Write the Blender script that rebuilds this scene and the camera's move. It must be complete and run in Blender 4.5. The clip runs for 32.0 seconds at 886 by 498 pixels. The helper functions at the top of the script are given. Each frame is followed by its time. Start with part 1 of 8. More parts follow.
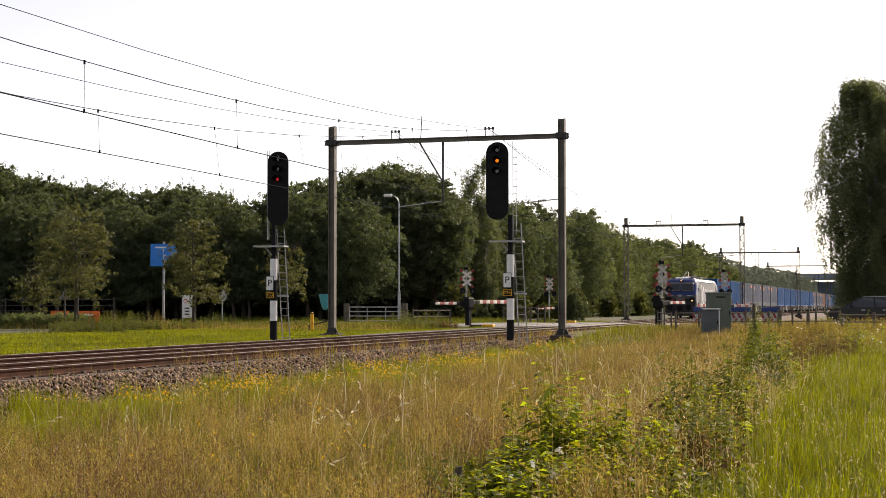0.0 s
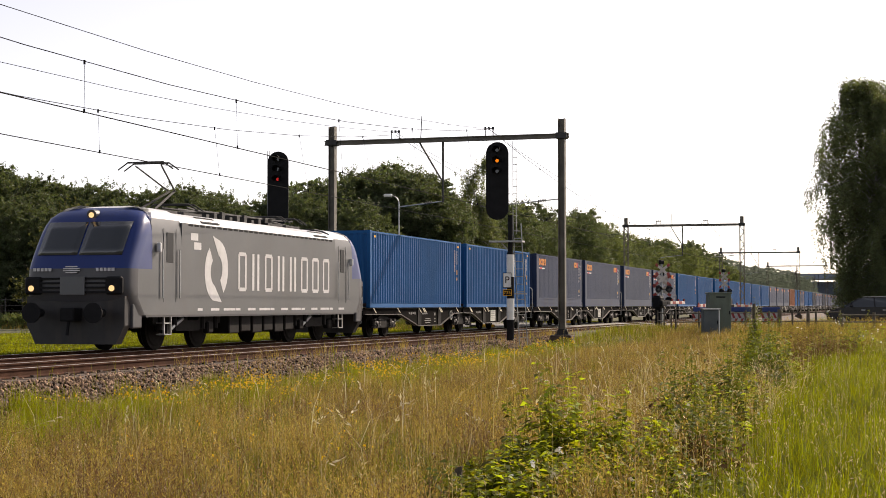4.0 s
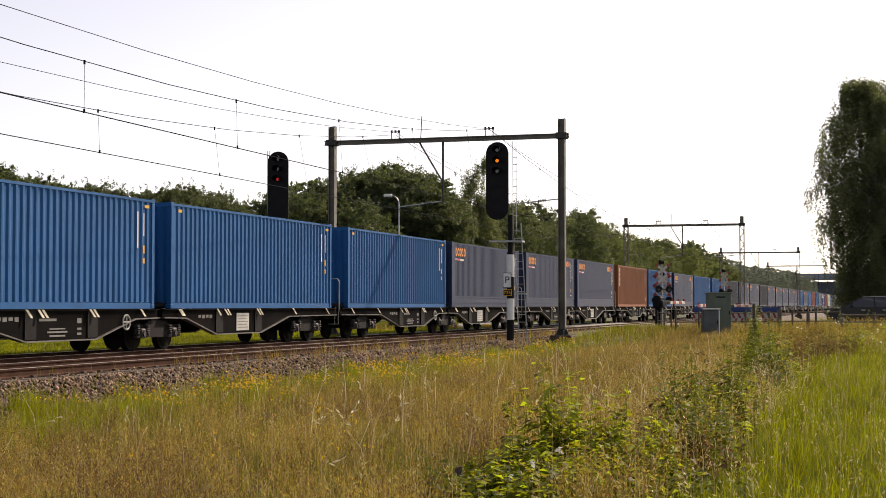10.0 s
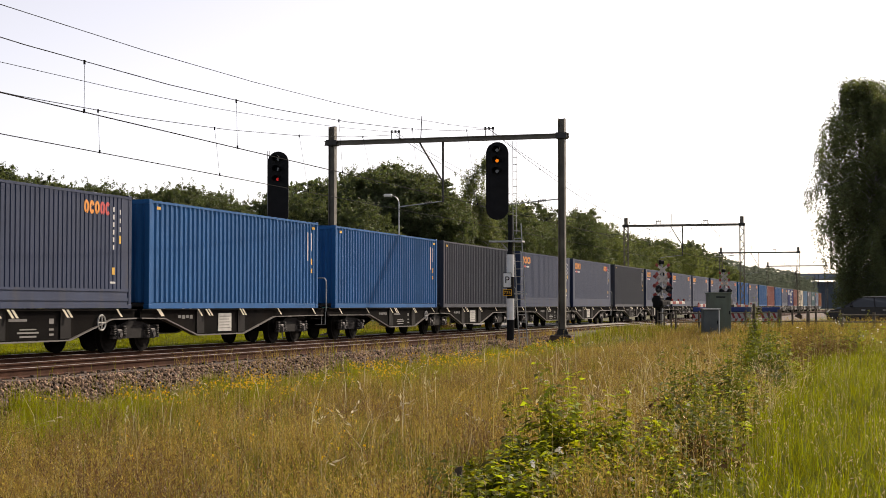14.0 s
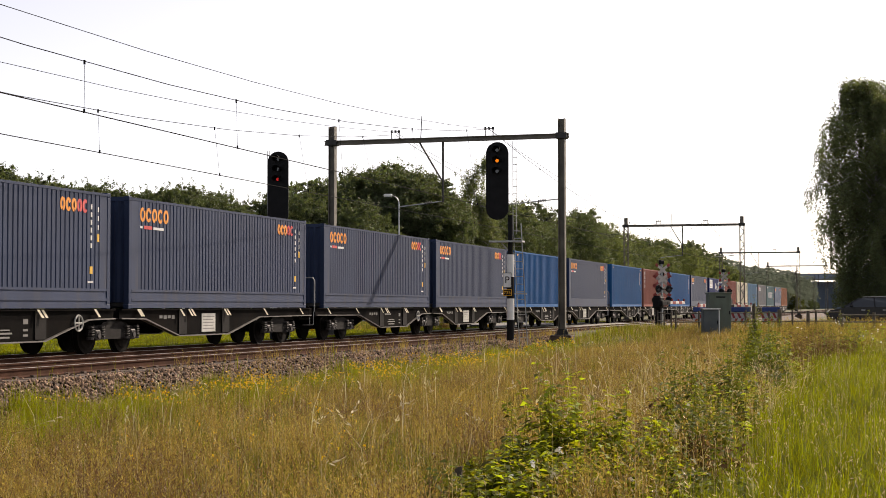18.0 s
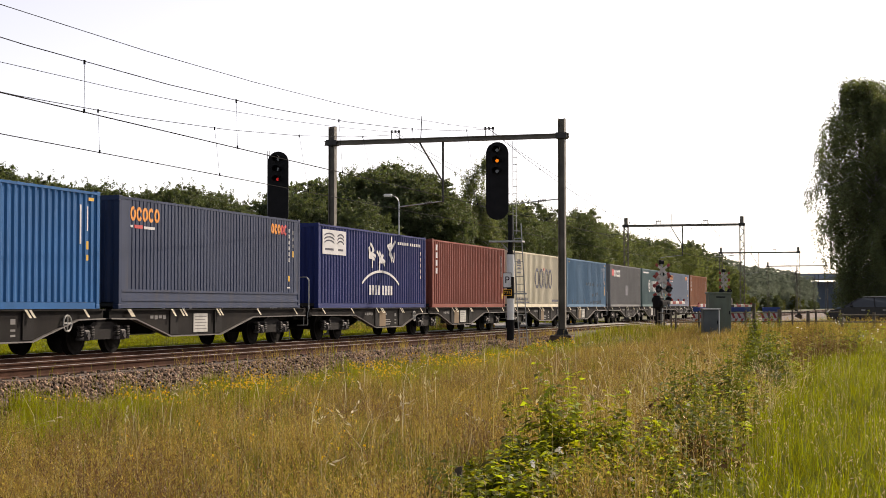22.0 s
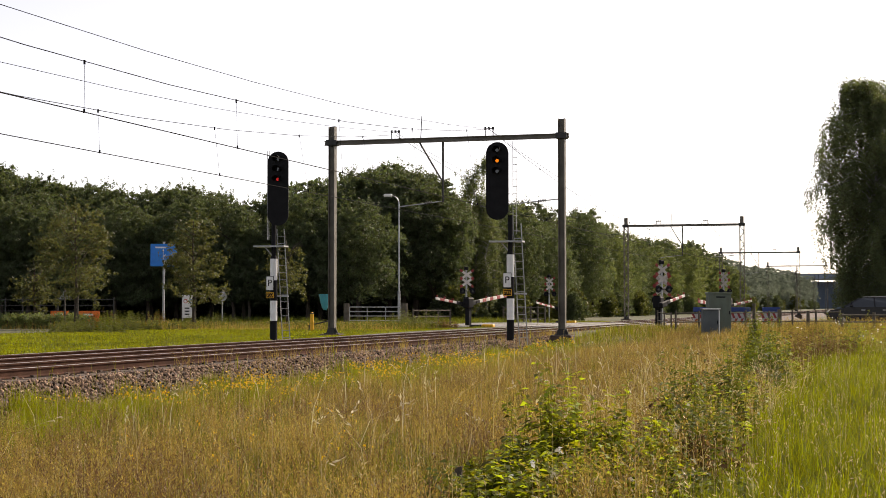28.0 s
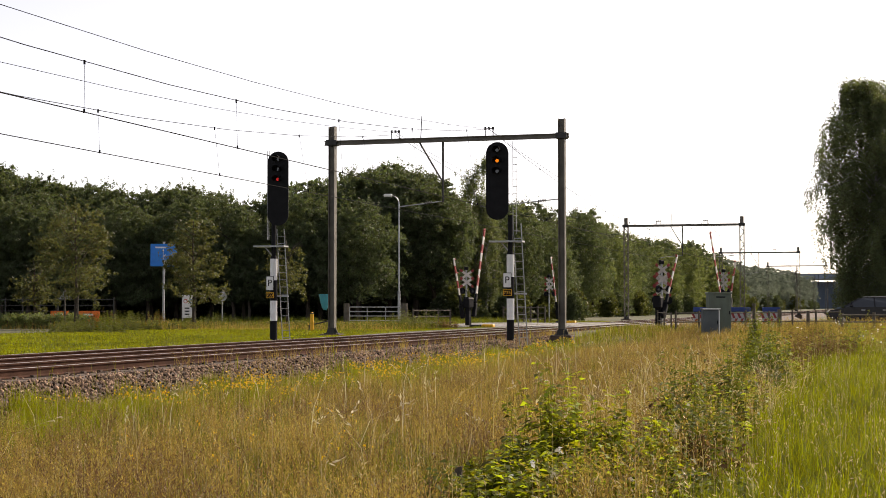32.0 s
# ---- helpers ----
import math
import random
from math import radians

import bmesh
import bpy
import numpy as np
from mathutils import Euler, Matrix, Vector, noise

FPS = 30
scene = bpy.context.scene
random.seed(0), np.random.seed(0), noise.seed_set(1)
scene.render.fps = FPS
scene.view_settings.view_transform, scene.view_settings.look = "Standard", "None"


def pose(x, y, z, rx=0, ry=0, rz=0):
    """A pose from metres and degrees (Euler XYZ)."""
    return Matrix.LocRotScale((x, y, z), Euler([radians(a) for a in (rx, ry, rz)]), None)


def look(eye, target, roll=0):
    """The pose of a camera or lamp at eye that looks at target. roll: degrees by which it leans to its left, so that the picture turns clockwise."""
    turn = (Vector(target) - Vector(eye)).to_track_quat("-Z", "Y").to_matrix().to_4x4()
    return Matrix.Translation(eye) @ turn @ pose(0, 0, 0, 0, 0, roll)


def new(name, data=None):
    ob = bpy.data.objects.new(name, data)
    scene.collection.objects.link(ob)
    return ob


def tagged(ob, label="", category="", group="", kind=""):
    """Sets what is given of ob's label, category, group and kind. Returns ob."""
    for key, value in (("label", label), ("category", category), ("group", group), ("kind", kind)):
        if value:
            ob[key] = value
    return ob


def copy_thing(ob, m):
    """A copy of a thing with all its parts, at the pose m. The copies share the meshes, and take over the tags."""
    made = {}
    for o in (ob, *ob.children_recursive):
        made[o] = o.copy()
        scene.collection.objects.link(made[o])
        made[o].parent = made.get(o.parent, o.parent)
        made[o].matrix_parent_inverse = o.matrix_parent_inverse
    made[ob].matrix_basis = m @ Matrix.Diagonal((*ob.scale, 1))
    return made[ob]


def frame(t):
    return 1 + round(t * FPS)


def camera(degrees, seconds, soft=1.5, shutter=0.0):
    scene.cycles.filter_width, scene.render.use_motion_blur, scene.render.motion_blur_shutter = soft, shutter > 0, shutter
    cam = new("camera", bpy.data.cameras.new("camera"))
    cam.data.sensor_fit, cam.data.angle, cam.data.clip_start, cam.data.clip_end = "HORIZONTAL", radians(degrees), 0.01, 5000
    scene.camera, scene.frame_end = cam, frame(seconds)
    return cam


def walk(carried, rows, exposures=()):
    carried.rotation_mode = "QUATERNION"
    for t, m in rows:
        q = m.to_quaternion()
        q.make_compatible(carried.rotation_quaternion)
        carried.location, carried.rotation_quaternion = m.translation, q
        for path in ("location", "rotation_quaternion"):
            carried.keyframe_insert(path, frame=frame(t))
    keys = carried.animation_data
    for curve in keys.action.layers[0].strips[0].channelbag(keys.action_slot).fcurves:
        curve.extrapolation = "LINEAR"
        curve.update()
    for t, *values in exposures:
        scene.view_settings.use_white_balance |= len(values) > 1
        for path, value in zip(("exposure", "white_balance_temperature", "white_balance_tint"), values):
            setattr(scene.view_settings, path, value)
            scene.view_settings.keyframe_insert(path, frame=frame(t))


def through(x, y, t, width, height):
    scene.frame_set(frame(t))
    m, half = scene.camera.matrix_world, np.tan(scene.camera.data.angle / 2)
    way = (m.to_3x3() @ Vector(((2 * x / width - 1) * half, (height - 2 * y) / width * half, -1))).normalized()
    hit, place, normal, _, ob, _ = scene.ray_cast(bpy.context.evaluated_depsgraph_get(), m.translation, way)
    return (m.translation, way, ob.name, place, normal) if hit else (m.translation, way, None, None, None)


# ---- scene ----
EYE = 1.9            # eye over the field
RAIL = 0.69          # top of the rails
FAR, NEAR = -20.3, -16.35    # centre lines of the two tracks
FLOOR = RAIL + 1.12  # loading height of the wagons
PITCH = 26.95        # wagon length over the buffers

cam = camera(32.11, 32.0, soft=0.8)
walk(cam, [(0.0, pose(0, 0, EYE, 92.095, 0, 16.741)), (32.0, pose(0, 0, EYE, 92.095, 0, 16.741))],
     [(t, stops, 7300, 17) for t, stops in ((0.0, 0.65), (3.5, 0.64), (6.0, 0.50), (14.0, 0.50), (17.0, 0.60), (22.0, 0.60), (23.2, 0.47), (25.0, 0.48), (28.0, 0.67), (32.0, 0.67))])

# ---- light ----
SUN_WAY = Vector((0.65, 1.28, 1.0)).normalized()
world = bpy.data.worlds.new("sky")
scene.world = world
world.use_nodes = True
wn = world.node_tree.nodes
sky = wn.new("ShaderNodeTexSky")
sky.sky_type = "NISHITA"
sky.sun_disc = False
sky.sun_elevation = math.asin(SUN_WAY.z)
sky.sun_rotation = math.atan2(SUN_WAY.x, SUN_WAY.y)
sky.air_density, sky.dust_density, sky.ozone_density = 0.6, 1.3, 1.0
haze = wn.new("ShaderNodeHueSaturation")
haze.inputs["Saturation"].default_value = 0.5
world.node_tree.links.new(sky.outputs[0], haze.inputs["Color"])
world.node_tree.links.new(haze.outputs[0], wn["Background"].inputs[0])
wn["Background"].inputs[1].default_value = 0.14
sun = new("sun", bpy.data.lights.new("sun", "SUN"))
sun.data.energy, sun.data.angle, sun.data.color = 4.2, radians(0.6), (1.0, 0.93, 0.82)
sun.matrix_basis = look(SUN_WAY * 50, (0, 0, 0))


# ---- materials ----
def tint(c, k):
    return tuple(min(1.0, v * k) for v in c)


def mat(name, color, rough=0.6, metal=0.0, vary=0.25, scale=3.0, fine=40.0, bump=0.15, island=0.0, obrand=0.0, dirt=None, dirt_amount=0.0, spec=0.4):
    """A surface with stains, grain and relief at two scales."""
    m = bpy.data.materials.new(name)
    m.use_nodes = True
    nt = m.node_tree
    n, l = nt.nodes, nt.links
    b = n["Principled BSDF"]
    tc = n.new("ShaderNodeTexCoord")
    big = n.new("ShaderNodeTexNoise")
    big.inputs["Scale"].default_value, big.inputs["Detail"].default_value = scale, 6
    small = n.new("ShaderNodeTexNoise")
    small.inputs["Scale"].default_value, small.inputs["Detail"].default_value = fine, 3
    l.new(tc.outputs["Object"], big.inputs["Vector"])
    l.new(tc.outputs["Object"], small.inputs["Vector"])
    ramp = n.new("ShaderNodeValToRGB")
    ramp.color_ramp.elements[0].position, ramp.color_ramp.elements[1].position = 0.3, 0.72
    ramp.color_ramp.elements[0].color = (*tint(color, 1 - vary), 1)
    ramp.color_ramp.elements[1].color = (*tint(color, 1 + vary), 1)
    l.new(big.outputs["Fac"], ramp.inputs[0])
    out = ramp.outputs[0]
    grey = n.new("ShaderNodeMix")
    grey.data_type, grey.blend_type = "RGBA", "MULTIPLY"
    grey.inputs[0].default_value = vary
    l.new(out, grey.inputs[6])
    gray = n.new("ShaderNodeMapRange")
    gray.inputs[3].default_value, gray.inputs[4].default_value = 0.4, 1.4
    l.new(small.outputs["Fac"], gray.inputs[0])
    l.new(gray.outputs[0], grey.inputs[7])
    out = grey.outputs[2]
    for amount, node, sock in ((island, "ShaderNodeNewGeometry", "Random Per Island"), (obrand, "ShaderNodeObjectInfo", "Random")):
        if amount:
            r = n.new(node)
            mr = n.new("ShaderNodeMapRange")
            mr.inputs[3].default_value, mr.inputs[4].default_value = 1 - amount, 1 + amount
            l.new(r.outputs[sock], mr.inputs[0])
            h2 = n.new("ShaderNodeHueSaturation")
            l.new(mr.outputs[0], h2.inputs["Value"])
            l.new(out, h2.inputs["Color"])
            out = h2.outputs[0]
    if dirt:
        dn = n.new("ShaderNodeTexNoise")
        dn.inputs["Scale"].default_value, dn.inputs["Detail"].default_value = scale * 2.3, 8
        mp = n.new("ShaderNodeMapping")
        mp.inputs["Scale"].default_value = (1, 1, 0.25)
        l.new(tc.outputs["Object"], mp.inputs[0])
        l.new(mp.outputs[0], dn.inputs["Vector"])
        dr = n.new("ShaderNodeMapRange")
        dr.inputs[1].default_value, dr.inputs[2].default_value = 0.5, 0.75
        dr.inputs[4].default_value = dirt_amount
        l.new(dn.outputs["Fac"], dr.inputs[0])
        dm = n.new("ShaderNodeMix")
        dm.data_type = "RGBA"
        l.new(dr.outputs[0], dm.inputs[0])
        l.new(out, dm.inputs[6])
        dm.inputs[7].default_value = (*dirt, 1)
        out = dm.outputs[2]
    l.new(out, b.inputs["Base Color"])
    b.inputs["Roughness"].default_value, b.inputs["Metallic"].default_value = rough, metal
    b.inputs["Specular IOR Level"].default_value = spec
    if bump:
        bp = n.new("ShaderNodeBump")
        bp.inputs["Strength"].default_value, bp.inputs["Distance"].default_value = bump, 0.02
        l.new(small.outputs["Fac"], bp.inputs["Height"])
        l.new(bp.outputs[0], b.inputs["Normal"])
    return m


def leafy(name, color, through, mixed=0.4, vary=0.4, hue=0.03, rough=0.5, spec=0.3):
    """Leaves and blades: each its own tone, letting light through."""
    m = bpy.data.materials.new(name)
    m.use_nodes = True
    nt = m.node_tree
    n, l = nt.nodes, nt.links
    b = n["Principled BSDF"]
    geo = n.new("ShaderNodeNewGeometry")
    tc = n.new("ShaderNodeTexCoord")
    big = n.new("ShaderNodeTexNoise")
    big.inputs["Scale"].default_value, big.inputs["Detail"].default_value = 0.35, 3
    l.new(tc.outputs["Object"], big.inputs["Vector"])
    add = n.new("ShaderNodeMath")
    add.operation = "ADD"
    l.new(geo.outputs["Random Per Island"], add.inputs[0])
    l.new(big.outputs["Fac"], add.inputs[1])
    val = n.new("ShaderNodeMapRange")
    val.inputs[1].default_value, val.inputs[2].default_value = 0.3, 1.7
    val.inputs[3].default_value, val.inputs[4].default_value = 1 - vary, 1 + vary
    l.new(add.outputs[0], val.inputs[0])
    hue_n = n.new("ShaderNodeMapRange")
    hue_n.inputs[3].default_value, hue_n.inputs[4].default_value = 0.5 - hue, 0.5 + hue
    l.new(geo.outputs["Random Per Island"], hue_n.inputs[0])
    outs = []
    for c in (color, through):
        hs = n.new("ShaderNodeHueSaturation")
        hs.inputs["Color"].default_value = (*c, 1)
        l.new(hue_n.outputs[0], hs.inputs["Hue"])
        l.new(val.outputs[0], hs.inputs["Value"])
        outs.append(hs.outputs[0])
    l.new(outs[0], b.inputs["Base Color"])
    b.inputs["Roughness"].default_value = rough
    b.inputs["Specular IOR Level"].default_value = spec
    tr = n.new("ShaderNodeBsdfTranslucent")
    l.new(outs[1], tr.inputs["Color"])
    mx = n.new("ShaderNodeMixShader")
    mx.inputs[0].default_value = mixed
    l.new(b.outputs[0], mx.inputs[1])
    l.new(tr.outputs[0], mx.inputs[2])
    l.new(mx.outputs[0], n["Material Output"].inputs["Surface"])
    return m


def glow(name, color, strength):
    m = bpy.data.materials.new(name)
    m.use_nodes = True
    b = m.node_tree.nodes["Principled BSDF"]
    b.inputs["Base Color"].default_value = (*tint(color, 0.5), 1)
    b.inputs["Emission Color"].default_value = (*color, 1)
    b.inputs["Emission Strength"].default_value = strength
    return m


def glassy(name, color=(0.02, 0.025, 0.03), rough=0.05):
    m = bpy.data.materials.new(name)
    m.use_nodes = True
    b = m.node_tree.nodes["Principled BSDF"]
    b.inputs["Base Color"].default_value = (*color, 1)
    b.inputs["Roughness"].default_value = rough
    b.inputs["Specular IOR Level"].default_value = 0.6
    return m


GALV = mat("galvanised_steel", (0.33, 0.34, 0.34), 0.45, 0.7, 0.25, 2.0, 30, 0.08)
GREENSTEEL = mat("weathered_green_grey_steel", (0.125, 0.115, 0.092), 0.6, 0.1, 0.35, 1.5, 25, 0.15, dirt=(0.09, 0.06, 0.04), dirt_amount=0.4)
DARKSTEEL = mat("dark_steel", (0.035, 0.034, 0.032), 0.55, 0.3, 0.4, 2, 30, 0.2)
RUST = mat("rusty_rail_steel", (0.055, 0.025, 0.015), 0.95, 0.0, 0.35, 3, 60, 0.3, spec=0.1)
SHINE = mat("worn_rail_head", (0.42, 0.39, 0.36), 0.4, 0.5, 0.2, 2, 50, 0.05)
WOODSLEEPER = mat("dark_sleeper_wood", (0.085, 0.058, 0.043), 0.95, 0, 0.4, 4, 40, 0.4, obrand=0.25)
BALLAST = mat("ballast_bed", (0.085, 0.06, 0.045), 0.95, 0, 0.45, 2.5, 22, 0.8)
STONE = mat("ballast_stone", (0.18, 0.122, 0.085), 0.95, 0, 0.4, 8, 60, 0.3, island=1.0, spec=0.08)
CONCRETE = mat("concrete", (0.24, 0.225, 0.195), 0.85, 0, 0.25, 2, 25, 0.3)
ASPHALT = mat("worn_asphalt", (0.19, 0.18, 0.17), 0.9, 0, 0.3, 1.2, 45, 0.3)
BLACKPAINT = mat("matt_black_paint", (0.010, 0.010, 0.011), 0.7, 0, 0.2, 4, 40, 0.08, spec=0.12)
WHITEPAINT = mat("white_paint", (0.74, 0.74, 0.72), 0.5, 0, 0.1, 3, 30, 0.05, dirt=(0.4, 0.38, 0.33), dirt_amount=0.4)
REDPAINT = mat("red_paint", (0.50, 0.035, 0.02), 0.5, 0, 0.15, 3, 30, 0.05)
YELLOW = mat("yellow_paint", (0.75, 0.38, 0.01), 0.5, 0, 0.12, 3, 30, 0.05)
ORANGE = mat("orange_plastic", (0.80, 0.16, 0.02), 0.5, 0, 0.12, 3, 30, 0.05)
BLUESIGN = mat("blue_sign_sheet", (0.008, 0.19, 0.62), 0.4, 0, 0.08, 3, 30, 0.02)
TEAL = mat("teal_enamel", (0.05, 0.30, 0.36), 0.4, 0, 0.12, 3, 30, 0.03)
CABGREEN = mat("grey_green_cabinet_paint", (0.105, 0.13, 0.10), 0.6, 0, 0.15, 2, 30, 0.08, dirt=(0.07, 0.06, 0.04), dirt_amount=0.4)
CABGREY = mat("dull_grey_cabinet_paint", (0.075, 0.09, 0.095), 0.6, 0, 0.2, 2, 30, 0.08)
OLDWOOD = mat("weathered_wood", (0.10, 0.085, 0.065), 0.9, 0, 0.35, 5, 50, 0.4)
BARK = mat("bark", (0.055, 0.042, 0.03), 0.95, 0, 0.4, 4, 20, 0.6)
BIRCHBARK = mat("birch_bark", (0.30, 0.29, 0.27), 0.9, 0, 0.5, 3, 15, 0.4)
LAMP_ORANGE = glow("lit_amber_lens", (1.0, 0.24, 0.005), 0.62)
LAMP_RED = glow("lit_red_lens", (1.0, 0.03, 0.03), 0.22)
HEADLAMP = glow("lit_headlamp", (1.0, 0.68, 0.32), 0.62)
DARKGLASS = glassy("dark_glass")
CABGLASS = mat("dark_cab_side_glass", (0.010, 0.011, 0.013), 0.35, 0, 0.1, 3, 30, 0.0, spec=0.15)
WIRE = mat("dark_overhead_wire", (0.02, 0.02, 0.02), 0.95, 0, 0.2, 3, 30, 0.0, spec=0.03)
RUBBER = mat("black_rubber", (0.02, 0.02, 0.02), 0.85, 0, 0.2, 5, 40, 0.1)

LEAF_OAK = leafy("oak_leaves", (0.066, 0.082, 0.042), (0.15, 0.185, 0.045), 0.33, 0.6, 0.03, 0.6)
LEAF_LIME = leafy("light_tree_leaves", (0.098, 0.120, 0.050), (0.235, 0.27, 0.055), 0.40, 0.6, 0.03, 0.6)
LEAF_BIRCH = leafy("birch_leaves", (0.085, 0.100, 0.050), (0.21, 0.24, 0.06), 0.38, 0.6)
LEAF_YOUNG = leafy("young_tree_leaves", (0.070, 0.076, 0.028), (0.165, 0.165, 0.032), 0.38, 0.5, 0.03, 0.6)
# pale bluish leaf tone, mimicking the haze over the far tree row
LEAF_HAZED = leafy("hazed_far_leaves", (0.15, 0.18, 0.15), (0.24, 0.28, 0.18), 0.36, 0.4, 0.02, 0.6)
LEAF_HEDGE = leafy("hedge_leaves", (0.07, 0.08, 0.025), (0.20, 0.21, 0.03), 0.35, 0.6)
LEAF_NETTLE = leafy("nettle_leaves", (0.12, 0.14, 0.012), (0.40, 0.41, 0.012), 0.45, 0.85, 0.03, 0.55, 0.2)
BLADE_GREEN = leafy("green_grass_blades", (0.105, 0.105, 0.016), (0.215, 0.195, 0.016), 0.4, 0.55, 0.025, 0.6, 0.12)
BLADE_LUSH = leafy("lush_grass_blades", (0.135, 0.15, 0.008), (0.30, 0.305, 0.006), 0.4, 0.6, 0.025, 0.6, 0.12)
BLADE_MID = leafy("mid_green_grass_blades", (0.075, 0.09, 0.012), (0.16, 0.17, 0.012), 0.38, 0.6, 0.025, 0.6, 0.12)
BLADE_DRY = leafy("dry_grass_stems", (0.30, 0.205, 0.06), (0.38, 0.26, 0.055), 0.38, 0.6, 0.02, 0.6, 0.12)
BLADE_RUSSET = leafy("russet_seed_heads", (0.15, 0.082, 0.035), (0.17, 0.09, 0.035), 0.3, 0.5, 0.02)
BLADE_STRAW = leafy("straw_stems", (0.50, 0.40, 0.20), (0.45, 0.36, 0.16), 0.3, 0.3, 0.02)
BLADE_CULM = leafy("bleached_culms", (0.62, 0.54, 0.36), (0.5, 0.42, 0.24), 0.3, 0.25, 0.02)
PETAL_YELLOW = leafy("yellow_petals", (0.70, 0.42, 0.01), (0.75, 0.45, 0.01), 0.35, 0.25, 0.02)
PETAL_WHITE = leafy("white_petals", (0.75, 0.75, 0.70), (0.7, 0.7, 0.65), 0.3, 0.2, 0.02)


def soil(name):
    """Turf: dry brown field, greener verge and mown grass by where they lie."""
    m = bpy.data.materials.new(name)
    m.use_nodes = True
    n, l = m.node_tree.nodes, m.node_tree.links
    b = n["Principled BSDF"]
    tc = n.new("ShaderNodeTexCoord")
    a = n.new("ShaderNodeTexNoise")
    a.inputs["Scale"].default_value, a.inputs["Detail"].default_value = 0.25, 8
    f = n.new("ShaderNodeTexNoise")
    f.inputs["Scale"].default_value, f.inputs["Detail"].default_value = 9.0, 5
    l.new(tc.outputs["Object"], a.inputs["Vector"])
    l.new(tc.outputs["Object"], f.inputs["Vector"])
    r = n.new("ShaderNodeValToRGB")
    r.color_ramp.elements[0].position, r.color_ramp.elements[1].position = 0.35, 0.7
    r.color_ramp.elements[0].color = (0.045, 0.05, 0.016, 1)
    r.color_ramp.elements[1].color = (0.09, 0.085, 0.028, 1)
    l.new(a.outputs["Fac"], r.inputs[0])
    mx = n.new("ShaderNodeMix")
    mx.data_type, mx.blend_type = "RGBA", "MULTIPLY"
    mx.inputs[0].default_value = 0.7
    l.new(r.outputs[0], mx.inputs[6])
    l.new(f.outputs["Color"], mx.inputs[7])
    gr = n.new("ShaderNodeMapRange")
    gr.inputs[3].default_value, gr.inputs[4].default_value = 0.4, 1.5
    l.new(f.outputs["Fac"], gr.inputs[0])
    l.new(gr.outputs[0], mx.inputs[7])
    l.new(mx.outputs[2], b.inputs["Base Color"])
    b.inputs["Roughness"].default_value = 0.95
    bp = n.new("ShaderNodeBump")
    bp.inputs["Strength"].default_value, bp.inputs["Distance"].default_value = 0.8, 0.08
    l.new(f.outputs["Fac"], bp.inputs["Height"])
    l.new(bp.outputs[0], b.inputs["Normal"])
    return m


TURF = soil("turf")


# ---- building helpers ----
def box(bm, x0, x1, y0, y1, z0, z1, bev=0.0):
    m = Matrix.Translation(((x0 + x1) / 2, (y0 + y1) / 2, (z0 + z1) / 2)) @ Matrix.Diagonal((abs(x1 - x0), abs(y1 - y0), abs(z1 - z0), 1))
    vs = bmesh.ops.create_cube(bm, size=1, matrix=m)["verts"]
    if bev:
        es = list({e for v in vs for e in v.link_edges})
        bmesh.ops.bevel(bm, geom=es, offset=bev, segments=1, affect="EDGES")
    return bm


def rod(bm, a, b, r, seg=8, r2=None):
    a, b = Vector(a), Vector(b)
    d = b - a
    m = Matrix.Translation((a + b) / 2) @ d.to_track_quat("Z", "Y").to_matrix().to_4x4()
    bmesh.ops.create_cone(bm, cap_ends=True, segments=seg, radius1=r, radius2=r if r2 is None else r2, depth=d.length, matrix=m)
    return bm


def prism(bm, pts, axis, lo, hi):
    """A polygon in two axes, drawn out along the third ('x', 'y' or 'z')."""
    def at(p, w):
        return {"x": (w, p[0], p[1]), "y": (p[0], w, p[1]), "z": (p[0], p[1], w)}[axis]
    a = [bm.verts.new(at(p, lo)) for p in pts]
    b = [bm.verts.new(at(p, hi)) for p in pts]
    bm.faces.new(a)
    bm.faces.new(b[::-1])
    for i in range(len(pts)):
        j = (i + 1) % len(pts)
        bm.faces.new((a[j], a[i], b[i], b[j]))
    bmesh.ops.recalc_face_normals(bm, faces=bm.faces[:])
    return bm


def mesh_of(name, bm, smooth=False):
    me = bpy.data.meshes.new(name)
    bm.to_mesh(me)
    bm.free()
    if smooth:
        me.shade_smooth()
    return me


def put(name, me, material, parent=None, label="", at=None):
    """An object on a mesh that may be shared; its material is its own."""
    if not me.materials:
        me.materials.append(material)
    ob = new(name, me)
    if ob.material_slots[0].material != material:
        ob.material_slots[0].link = "OBJECT"
        ob.material_slots[0].material = material
    ob.parent = parent
    if at is not None:
        ob.matrix_basis = at if isinstance(at, Matrix) else Matrix.Translation(at)
    return tagged(ob, label)


def part(name, bm, material, parent, label="", at=None, smooth=False):
    return put(name, mesh_of(name, bm, smooth), material, parent, label, at)


def thing(name, m, label, category, group="", kind=""):
    ob = new(name)
    ob.matrix_basis = m
    ob.empty_display_size = 0.2
    return tagged(ob, label, category, group, kind)


def B():
    return bmesh.new()


